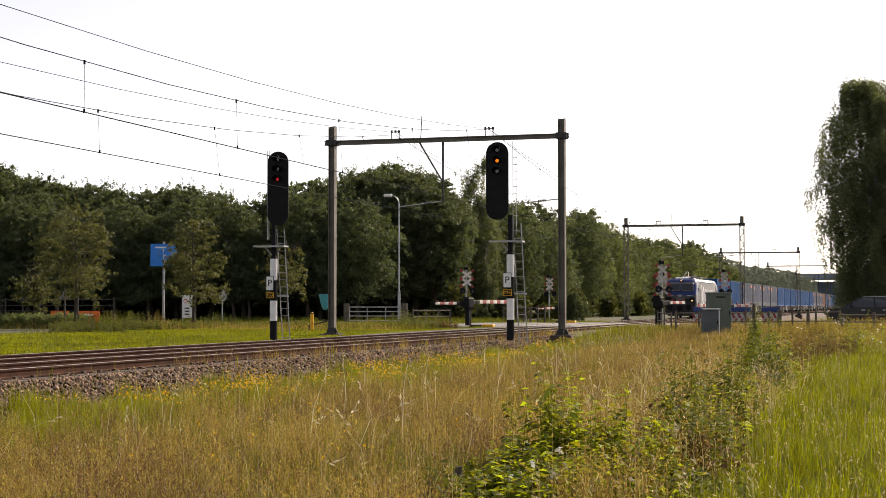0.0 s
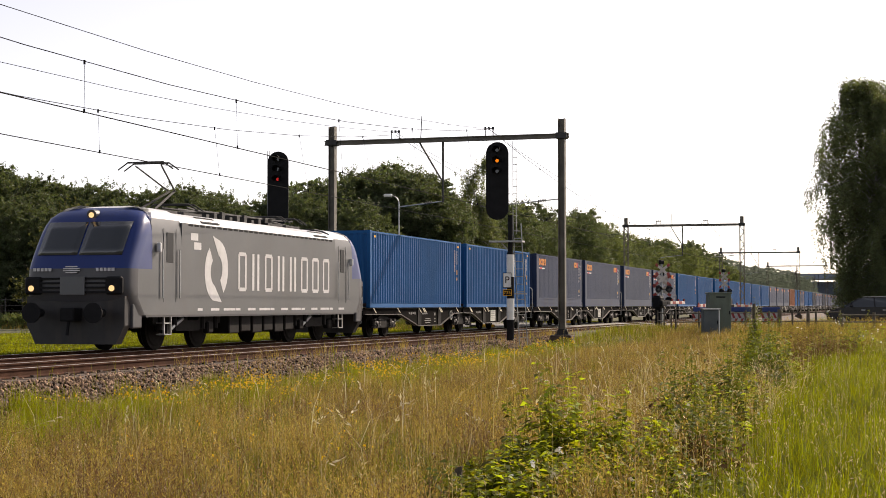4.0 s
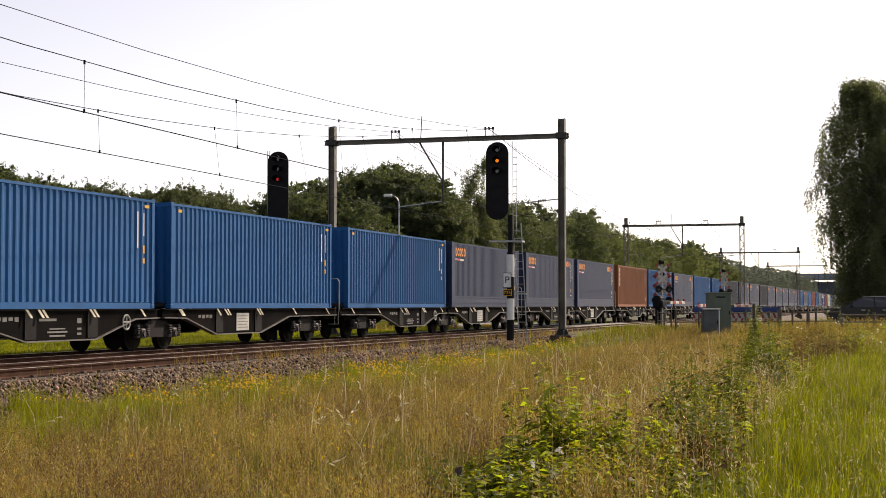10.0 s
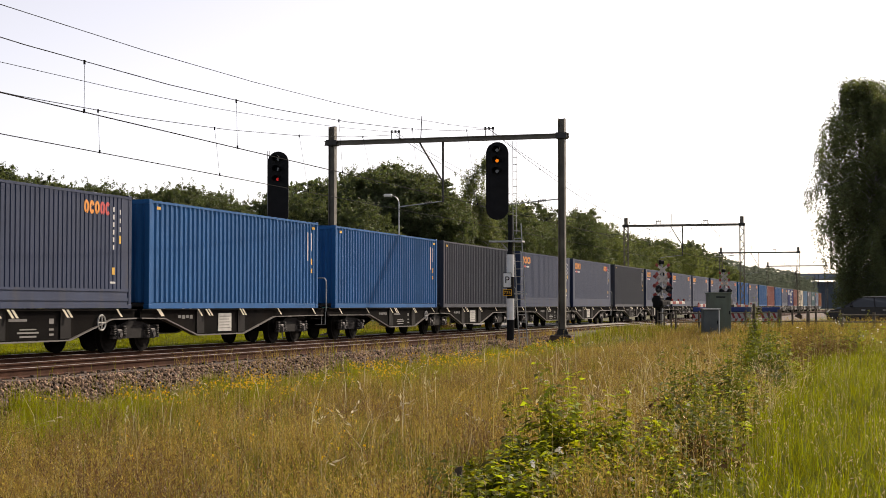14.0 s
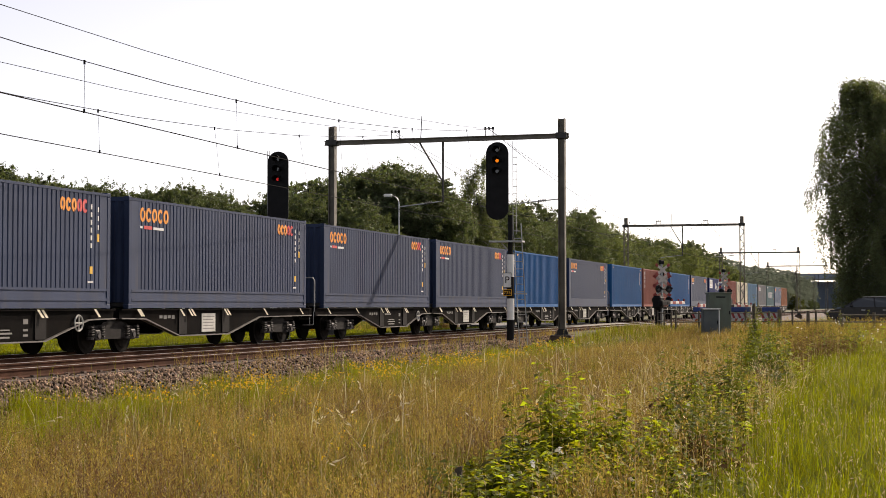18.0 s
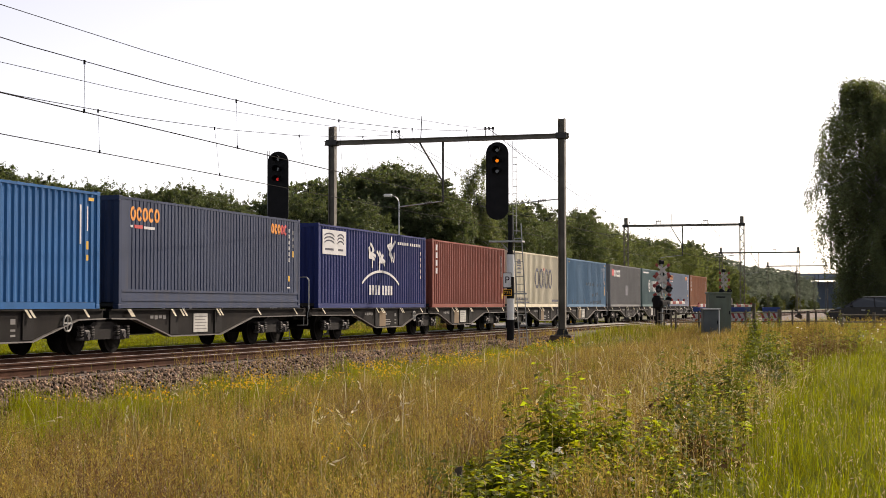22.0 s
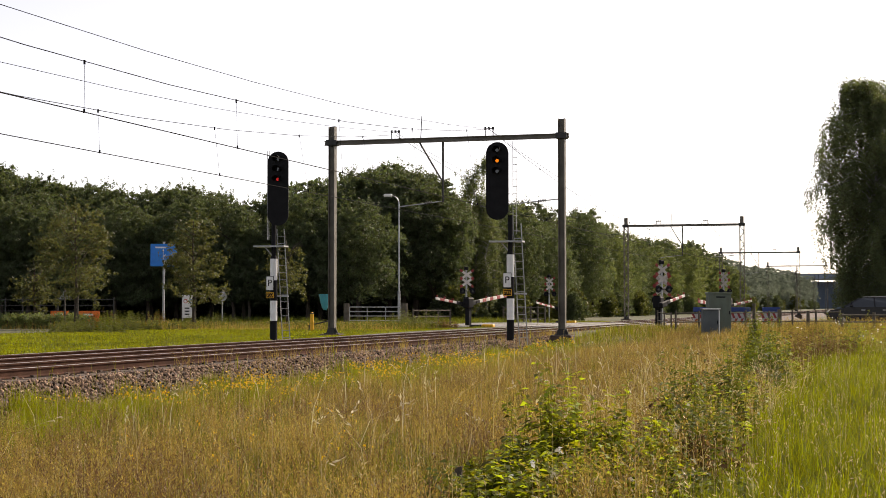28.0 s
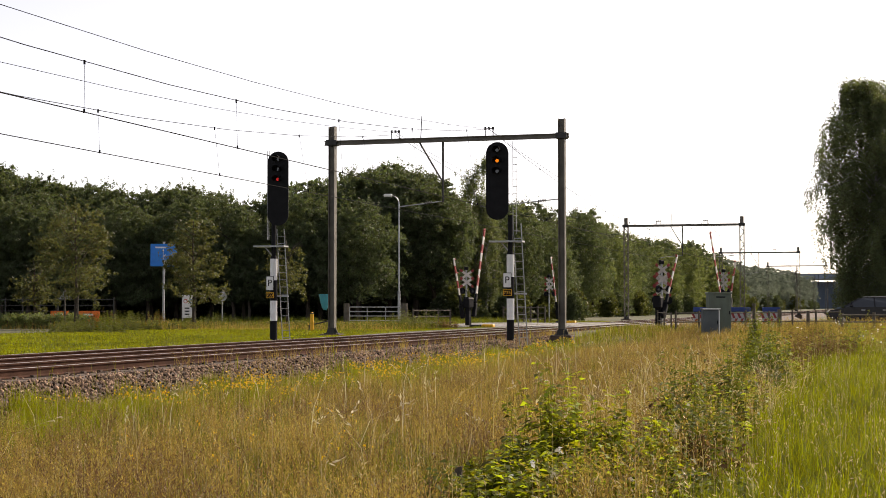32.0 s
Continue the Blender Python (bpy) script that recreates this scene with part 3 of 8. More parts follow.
def container_meshes():
    m = {}
    m["side"] = mesh_of("side_panel", corrugated(CL - 0.30, 0.17, CH - 0.09, CW / 2 - 0.012, 0.036))
    m["side_tall"] = mesh_of("side_panel", corrugated(CL - 1.06, 0.50, CH - 0.09, CW / 2 - 0.012, 0.018, 0.202, 0.70, 0.80, 0.90))
    bm = B()
    box(bm, -0.02, 0.0, 0, 0.39, 0.50, CH - 0.09)
    m["plate"] = mesh_of("end_plate", bm)
    bm = B()
    box(bm, -0.04, 0.0, 0.17, CL - 0.17, 0.02, 0.50)
    for z0, z1 in ((0.02, 0.10), (0.20, 0.27), (0.44, 0.50)):
        box(bm, 0.0, 0.022, 0.17, CL - 0.17, z0, z1)
    m["tall_sill"] = mesh_of("bottom_rail", bm)
    bm = corrugated(CW - 0.26, 0.17, CH - 0.11, 0.0, 0.045, 0.25)
    m["end"] = mesh_of("end_wall", bm)
    bm = B()
    box(bm, -CW / 2 + 0.06, CW / 2 - 0.06, 0.06, CL - 0.06, CH - 0.06, CH - 0.02)
    for k in range(24):
        y = 0.4 + k * (CL - 0.8) / 23
        box(bm, -CW / 2 + 0.15, CW / 2 - 0.15, y - 0.12, y + 0.12, CH - 0.02, CH - 0.002)
    m["roof"] = mesh_of("roof", bm)
    bm = B()
    box(bm, -CW / 2 + 0.05, CW / 2 - 0.05, 0.08, CL - 0.08, 0.06, 0.16)
    m["floor"] = mesh_of("floor_frame", bm)
    bm = B()
    box(bm, -0.075, 0.075, -0.08, 0.08, 0.118, CH - 0.118, 0.012)
    m["post"] = mesh_of("corner_post", bm)
    bm = B()
    box(bm, -0.03, 0.03, 0.17, CL - 0.17, -0.03, 0.03)
    m["rail"] = mesh_of("top_rail", bm)
    bm = B()
    box(bm, -0.025, 0.025, 0.17, CL - 0.17, -0.075, 0.075)
    box(bm, -0.045, 0.045, 0.17, CL - 0.17, -0.08, -0.06)
    m["sill"] = mesh_of("bottom_rail", bm)
    bm = B()
    box(bm, -0.081, 0.081, -0.089, 0.089, -0.059, 0.059, 0.012)
    m["cast"] = mesh_of("corner_casting", bm)
    bm = B()
    box(bm, -0.57, 0.57, -0.02, 0.02, 0.17, CH - 0.14, 0.01)
    for k in range(5):
        z = 0.45 + 0.5 * k
        box(bm, -0.5, 0.5, 0.02, 0.045, z - 0.09, z + 0.09)
    m["door"] = mesh_of("door", bm)
    bm = B()
    rod(bm, (0, 0, 0.15), (0, 0, CH - 0.12), 0.018, 6)
    for z in (0.4, 1.1, 1.9, 2.5):
        box(bm, -0.04, 0.04, -0.02, 0.03, z - 0.03, z + 0.03)
    m["bar"] = mesh_of("locking_bar", bm)
    bm = B()
    box(bm, -CW / 2 + 0.15, CW / 2 - 0.15, -0.05, 0.05, -0.06, 0.06)
    m["header"] = mesh_of("end_header", bm)
    bm = B()
    box(bm, 0, 0.006, -0.5, 0.5, -0.5, 0.5)
    m["mark"] = mesh_of("marking", bm)
    return m


CM = container_meshes()


def mark(parent, material, y, z, w, h, label=""):
    """A flat painted block on the near side panel."""
    return put("marking", CM["mark"], material, parent, label, Matrix.Translation((CW / 2 - 0.010, y, z)) @ Matrix.Diagonal((1, w, h, 1)))


def stroke(bm, pts, w):
    """One flat painted ribbon in the side plane through points (y, z)."""
    v = [Vector(p) for p in pts]
    closed = (v[0] - v[-1]).length < 1e-4
    rims = []
    for k, p in enumerate(v):
        a = v[k - 1] if k else (v[-2] if closed else p)
        b = v[k + 1] if k + 1 < len(v) else (v[1] if closed else p)
        d = (b - a).normalized()
        n = Vector((-d.y, d.x)) * w / 2
        rims.append([bm.verts.new((x, q.x, q.y)) for x in (CW / 2 - 0.011, CW / 2 - 0.003) for q in (p + n, p - n)])
    for a, b in zip(rims, rims[1:]):
        for i, j in ((0, 1), (1, 3), (3, 2), (2, 0)):
            bm.faces.new((a[i], a[j], b[j], b[i]))
    if not closed:
        bm.faces.new((rims[0][0], rims[0][1], rims[0][3], rims[0][2]))
        bm.faces.new((rims[-1][0], rims[-1][1], rims[-1][3], rims[-1][2]))
    bmesh.ops.recalc_face_normals(bm, faces=bm.faces[:])


def arc(cy, cz, ry, rz, a0, a1, n=14):
    return [(cy + ry * math.cos(radians(a0 + (a1 - a0) * k / n)), cz + rz * math.sin(radians(a0 + (a1 - a0) * k / n))) for k in range(n + 1)]


def build_container(paintmat, label, style, along, light_sill=None):
    c = thing("shipping_container", pose(0, 0, 0), label, "shipping container", "containers on the train")
    body = paintmat
    for s in (1, -1):
        e = 0.53 if light_sill else 0.15
        put("side_panel", CM["side_tall" if light_sill else "side"], body, c, at=Matrix.Translation((0, e if s > 0 else CL - e, 0)) @ pose(0, 0, 0, 0, 0, 0 if s > 0 else 180))
        for y in (0.15, CL - 0.54) if light_sill else ():
            put("end_plate", CM["plate"], light_sill, c, "plain steel end plate", at=Matrix.Translation((s * (CW / 2 - 0.014), y if s > 0 else CL - y, 0)) @ pose(0, 0, 0, 0, 0, 0 if s > 0 else 180))
    put("end_wall", CM["end"], body, c, at=pose(-CW / 2 + 0.13, 0.02, 0, 0, 0, -90))
    put("roof", CM["roof"], body, c)
    put("floor_frame", CM["floor"], DARKSTEEL, c, "dark steel floor frame")
    for s in (-1, 1):
        x = s * (CW / 2 - 0.076)
        put("top_rail", CM["rail"], body, c, at=(s * (CW / 2 - 0.032), 0, CH - 0.06))
        if light_sill:
            put("bottom_rail", CM["tall_sill"], light_sill, c, "tall ribbed bottom rail", at=Matrix.Translation((s * (CW / 2 - 0.024), 0 if s > 0 else CL, 0)) @ pose(0, 0, 0, 0, 0, 0 if s > 0 else 180))
        else:
            put("bottom_rail", CM["sill"], body, c, at=(s * (CW / 2 - 0.047), 0, 0.085))
        for y in (0.089, CL - 0.089):
            put("corner_post", CM["post"], body, c, at=(x, y, 0))
            for z in (0.06, CH - 0.06):
                put("corner_casting", CM["cast"], body, c, at=(s * (CW / 2 - 0.082), y, z))
        d = put("door", CM["door"], body, c, at=(s * 0.575, CL - 0.07, 0))
        for k in (-0.3, 0.25):
            put("locking_bar", CM["bar"], GALV, d, "bare steel locking bar", at=(k, 0.06, 0))
    for y in (0.06, CL - 0.06):
        put("end_header", CM["header"], body, c, at=(0, y, CH - 0.07))
    styles[style](c)
    ride(c, along).location.z = FLOOR
    return c


def style_plain(c):
    # columns of small codes by the rear corner post
    mark(c, MARKWHITE, CL - 0.95, 2.05, 0.07, 0.95)
    mark(c, MARKWHITE, CL - 0.62, 2.2, 0.05, 0.6)
    mark(c, MARKYELLOW, CL - 0.62, 1.55, 0.10, 0.2)
    mark(c, MARKYELLOW, CL - 0.62, 1.25, 0.10, 0.14)
    mark(c, MARKYELLOW, CL - 0.45, 2.68, 0.25, 0.08)
    mark(c, MARKYELLOW, 0.55, 2.68, 0.22, 0.08)


def style_grey(c):
    # orange house mark near the front, a smaller orange and red one near the rear
    for k, (a0, a1) in enumerate(((60, 400), (20, 330), (-60, 280), (40, 320), (0, 360))):
        bm = B()
        stroke(bm, arc(0.75 + 0.33 * k, 2.46, 0.11, 0.15, a0, a1, 10), 0.085)
        part("house_mark", bm, MARKORANGE, c, "orange painted house mark")
    mark(c, MARKRED, 1.05, 2.13, 0.45, 0.09)
    mark(c, MARKWHITE, 0.68, 2.13, 0.14, 0.06)
    mark(c, MARKWHITE, 1.65, 2.12, 0.6, 0.07)
    for k, (m, a0, a1) in enumerate(((MARKORANGE, -90, 250), (MARKORANGE, 20, 330), (MARKORANGE, -60, 280), (MARKRED, -80, 260), (MARKRED, 40, 320))):
        bm = B()
        stroke(bm, arc(CL - 2.3 + 0.26 * k, 2.5, 0.08, 0.13, a0, a1, 9), 0.085)
        part("house_mark", bm, m, c, "red painted house mark" if m is MARKRED else "orange painted house mark")
    for k in range(6):
        mark(c, MARKWHITE, CL - 0.95, 2.5 - 0.19 * k, 0.07, 0.12)
    for k in range(3):
        mark(c, MARKWHITE, CL - 0.62, 2.45 - 0.22 * k, 0.05, 0.12)
    mark(c, MARKYELLOW, CL - 0.62, 1.75, 0.10, 0.2)
    mark(c, MARKYELLOW, CL - 0.95, 0.95, 0.14, 0.18)
    mark(c, MARKWHITE, CL - 0.98, 0.66, 0.26, 0.05)


def style_upright(c):
    # pale upright row of signs near the front
    for k in range(4):
        mark(c, MARKWHITE, 0.62, 2.55 - 0.33 * k, 0.24, 0.24)
    mark(c, MARKWHITE, CL - 0.7, 2.0, 0.07, 1.0)
    mark(c, MARKYELLOW, CL - 0.5, 0.55, 0.2, 0.26)


def style_silk(c):
    # white board, brush signs and a wide thin arch
    mark(c, MARKWHITE, 1.55, 2.28, 2.3, 0.85, "white painted board")
    for cy, w in ((1.05, 0.5), (2.15, 0.32)):
        for k in range(3):
            bm = B()
            stroke(bm, arc(cy, 2.2 + 0.12 * k, w, 0.14, 20, 160, 8), 0.045)
            part("board_mark", bm, MARKDARK, c, "dark curved mark on the board").location.x = 0.008
        mark(c, MARKDARK, cy, 2.03, 1.6 * w, 0.07).location.x += 0.006
    rng = random.Random(4)
    for k in range(3):
        cy = 5.35 + 1.22 * k
        for j in range(6):
            bm = B()
            a = rng.choice((0.2, 0.6, 1.45, 1.7, 2.4, 2.9)) + rng.uniform(-0.15, 0.15)
            y0, z0 = cy + rng.uniform(-0.26, 0.26), 2.05 + rng.uniform(-0.34, 0.36)
            r = rng.uniform(0.2, 0.42)
            stroke(bm, [(y0 - r * math.cos(a), z0 - r * math.sin(a)), (y0 + 0.04, z0 + 0.03), (y0 + r * math.cos(a), z0 + r * math.sin(a))], rng.uniform(0.08, 0.17))
            part("brush_mark", bm, MARKWHITE, c, "white brush stroke").location.x = 0.0012 * j
    bm = B()
    stroke(bm, arc(6.55, 0.15, 2.7, 1.22, 38, 142, 18), 0.09)
    part("arch_mark", bm, MARKWHITE, c, "thin white painted arch")
    for k in range(8):
        mark(c, MARKWHITE, 5.3 + 0.33 * k + (0.15 if k > 3 else 0), 0.66, 0.2, 0.36)
    for k in range(12):
        mark(c, MARKWHITE, 8.6 + 0.24 * k + (0.15 if k > 5 else 0), 2.52, 0.13, 0.11)
    for k in range(5):
        mark(c, MARKWHITE, CL - 0.72, 2.2 - 0.24 * k, 0.05, 0.15)


def style_cream(c):
    # round emblem, a big dark word-mark, lines of small dark print
    bm = B()
    for k, r in enumerate((0.30, 0.38, 0.38, 0.30)):
        z = 2.42 - 0.14 * k
        stroke(bm, [(1.35 - r, z), (1.35 + r, z)], 0.085)
    part("emblem", bm, MARKDARK, c, "dark striped round emblem")
    mark(c, MARKDARK, 1.35, 1.78, 0.75, 0.08)
    shapes = [arc(5.4, 1.55, 0.42, 0.48, 0, 360), arc(6.4, 1.55, 0.36, 0.48, 0, 360), [(7.05, 1.9), (7.05, 1.08)], arc(7.7, 1.55, 0.36, 0.48, 0, 360), arc(8.6, 1.55, 0.32, 0.48, 0, 360)]
    for s in shapes:
        bm = B()
        stroke(bm, s, 0.15)
        part("word_mark", bm, MARKDARK, c, "dark painted word mark")
    bm = B()
    stroke(bm, arc(7.05, 2.06, 0.06, 0.06, 0, 360, 8), 0.09)
    part("mark_dot", bm, MARKRED, c, "red painted dot")
    for k in range(8):
        mark(c, MARKDARK, 0.8 + 0.33 * k, 0.42, 0.22, 0.14)
    mark(c, MARKDARK, 2.1, 0.25, 3.0, 0.06)
    mark(c, MARKDARK, 10.3, 0.35, 2.6, 0.12)
    mark(c, MARKORANGE, 11.4, 1.2, 0.26, 0.24)
    mark(c, MARKORANGE, 11.4, 0.75, 0.26, 0.22)
    for k in range(4):
        mark(c, MARKDARK, 11.1 + 0.1 * k, 2.2, 0.05, 0.7)


def style_stained(c):
    # faded paint: rusty scrapes where neighbours rubbed along it
    style_plain(c)
    rng = random.Random(9)
    for z0, y0, y1, n in ((1.42, 5.5, 10.3, 26), (0.30, 5.0, 10.4, 34), (0.34, 0.8, 4.0, 10), (0.75, 7.4, 10.2, 8)):
        for _ in range(n):
            y = 0.28 * round(rng.uniform(y0, y1) / 0.28) + 0.03
            mark(c, STAIN, y, z0 + rng.uniform(-0.08, 0.08), rng.uniform(0.05, 0.13), rng.uniform(0.04, 0.2), "rusty scrape").location.x -= rng.uniform(0.0, 0.004)
    mark(c, MARKYELLOW, CL - 0.6, 0.95, 0.16, 0.42)
    mark(c, MARKWHITE, CL - 1.35, 2.4, 0.12, 0.22, "pale worn patch")


def style_white_word(c):
    mark(c, WORN, 6.3, 1.15, 1.1, 0.7, "darker repainted patch").location.x -= 0.004
    for k in range(5):
        bm = B()
        stroke(bm, arc(1.6 + 0.46 * k, 2.28, 0.15, 0.19, 30, 330, 9), 0.13)
        part("house_mark", bm, MARKWHITE, c, "white painted house mark")
    mark(c, MARKRED, 0.95, 2.32, 0.75, 0.42, "red painted block")
    mark(c, MARKWHITE, CL - 0.6, 2.0, 0.06, 0.9)


def style_teal_word(c):
    # curled emblem and a row of tall white slabs
    bm = B()
    stroke(bm, arc(3.3, 1.6, 0.42, 0.42, 40, 400), 0.10)
    stroke(bm, arc(3.3, 1.6, 0.18, 0.18, 0, 360), 0.12)
    part("emblem", bm, MARKWHITE, c, "white curled emblem")
    for k in range(6):
        y = 4.5 + 0.88 * k
        bm = B()
        stroke(bm, [(y, 1.15), (y, 2.0)], 0.2)
        if k != 4:
            stroke(bm, [(y + 0.42, 1.2), (y + 0.42, 2.0)], 0.12)
        part("word_mark", bm, MARKWHITE, c, "white painted word mark")
    mark(c, MARKWHITE, 1.7, 2.6, 2.4, 0.10)
    mark(c, MARKYELLOW, CL - 0.5, 1.0, 0.18, 0.3)
    mark(c, MARKWHITE, CL - 0.7, 2.1, 0.06, 0.9)


styles = {"stained": style_stained, "plain": style_plain, "grey": style_grey, "upright": style_upright, "silk": style_silk, "cream": style_cream, "word": style_white_word, "teal": style_teal_word}

SILL = mat("pale_grey_container_sill", (0.024, 0.037, 0.075), 0.6, 0, 0.15, 1, 20, 0.06, dirt=(0.07, 0.06, 0.05), dirt_amount=0.4, spec=0.2)
SLATESILL = mat("slate_container_sill", (0.085, 0.10, 0.145), 0.6, 0, 0.15, 1, 20, 0.06, dirt=(0.05, 0.05, 0.05), dirt_amount=0.3, spec=0.2)
LOADS = {
    "b": (C_BLUE, "bright blue corrugated steel container on a flat wagon", "plain", None),
    "g": (C_GREY, "grey corrugated steel container with orange marks on a flat wagon", "grey", SILL),
    "d": (C_DARK, "charcoal corrugated steel container on a flat wagon", "plain", None),
    "o": (C_ORANGE, "weathered orange-brown corrugated steel container on a flat wagon", "upright", None),
    "r": (C_BROWN, "weathered red-brown corrugated steel container on a flat wagon", "upright", None),
    "n": (C_NAVY, "navy blue container with white brush marks on a flat wagon", "silk", None),
    "c": (C_CREAM, "cream container with a large dark word mark on a flat wagon", "cream", None),
    "s": (C_STEEL, "faded steel-blue corrugated container with rusty scrapes on a flat wagon", "stained", None),
    "w": (C_PALE, "pale grey corrugated container with red and white marks", "word", None),
    "t": (C_TEAL, "teal corrugated container with a white word mark on a flat wagon", "teal", None),
    "k": (C_SLATE, "slate-blue corrugated container with orange marks on a flat wagon", "grey", SLATESILL),
}
ORDER = "bb" "gggg" "bbbbbbb" "ggg" "o" "b" "g" "bb" "d" "gg" "d" "ggggg" "b" "g" "b" "r" "b" "g" "n" "r" "c" "s" "w" "t" "k" "o"
FIRST = {}
for k, code in enumerate(ORDER):
    along = (k // 2) * PITCH + (k % 2) * 13.13
    if code in FIRST:
        ride(copy_thing(FIRST[code], Matrix()), along).location.z = FLOOR
    else:
        FIRST[code] = build_container(*LOADS[code][:3], along, LOADS[code][3])


def wheel_mesh(r):
    bm = B()
    rod(bm, (-0.065, 0, 0), (0.065, 0, 0), r, 24)
    rod(bm, (-0.085, 0, 0), (-0.06, 0, 0), r + 0.028, 24)
    rod(bm, (0.065, 0, 0), (0.085, 0, 0), r - 0.09, 24, r - 0.14)
    rod(bm, (0.06, 0, 0), (0.13, 0, 0), 0.11, 12)
    return mesh_of("wheel", bm)


WHEEL = wheel_mesh(0.46)


def bogie_frame_mesh():
    bm = B()
    for s in (-1, 1):
        x = s * 1.0
        prism(bm, [(-1.25, 0.48), (-1.2, 0.66), (-0.62, 0.72), (-0.45, 0.80), (0.45, 0.80), (0.62, 0.72), (1.2, 0.66), (1.25, 0.48), (0.75, 0.50), (0.5, 0.36), (-0.5, 0.36), (-0.75, 0.50)], "x", x - 0.05, x + 0.05)
    box(bm, -1.0, 1.0, -0.22, 0.22, 0.5, 0.85)
    for y in (-0.9, 0.9):
        rod(bm, (-0.95, y, 0.46), (0.95, y, 0.46), 0.08, 8)
    return mesh_of("bogie_frame", bm)


BFRAME = bogie_frame_mesh()


def coil(bm, x, y, z0, z1, r, turns, w):
    n = turns * 8
    pts = [(x + r * math.cos(2 * math.pi * k / 8), y + r * math.sin(2 * math.pi * k / 8), z0 + (z1 - z0) * k / n) for k in range(n + 1)]
    for p, q in zip(pts, pts[1:]):
        rod(bm, p, q, w, 4)


def axlebox_mesh():
    bm = B()
    box(bm, -0.09, 0.09, -0.13, 0.13, 0.34, 0.60, 0.03)
    for y in (-0.26, 0.26):
        coil(bm, 0.02, y, 0.42, 0.66, 0.075, 4, 0.018)
        rod(bm, (0, y, 0.36), (0, y, 0.42), 0.10, 8)
        rod(bm, (0, y, 0.66), (0, y, 0.70), 0.10, 8)
    rod(bm, (0.08, 0, 0.46), (0.12, 0, 0.46), 0.08, 8)
    return mesh_of("axle_box", bm)


AXLEBOX = axlebox_mesh()
AXLEMAT = mat("worn_axle_box_steel", (0.025, 0.022, 0.02), 0.6, 0.2, 0.35, 3, 30, 0.2)


# paler than the sill: the light along the lower flange is in this colour
LIT_FLANGE = mat("lit_flange_steel", (0.13, 0.12, 0.11), 0.45, 0.2, 0.3, 2, 30, 0.08)
GREYPRINT = mat("faded_print", (0.16, 0.155, 0.145), 0.7, 0, 0.2, 4, 30, 0.0)
NOTICE = mat("weathered_notice_paper", (0.40, 0.395, 0.36), 0.7, 0, 0.2, 4, 30, 0.03)
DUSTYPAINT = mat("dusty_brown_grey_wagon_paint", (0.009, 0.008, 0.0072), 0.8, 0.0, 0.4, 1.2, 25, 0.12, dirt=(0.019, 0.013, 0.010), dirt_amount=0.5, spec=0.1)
TANPLATE = mat("bare_tan_plate", (0.17, 0.115, 0.06), 0.8, 0, 0.25, 2, 25, 0.05)
STOPS = mat("pale_yellow_stop_paint", (0.66, 0.60, 0.45), 0.6, 0, 0.2, 3, 30, 0.05)


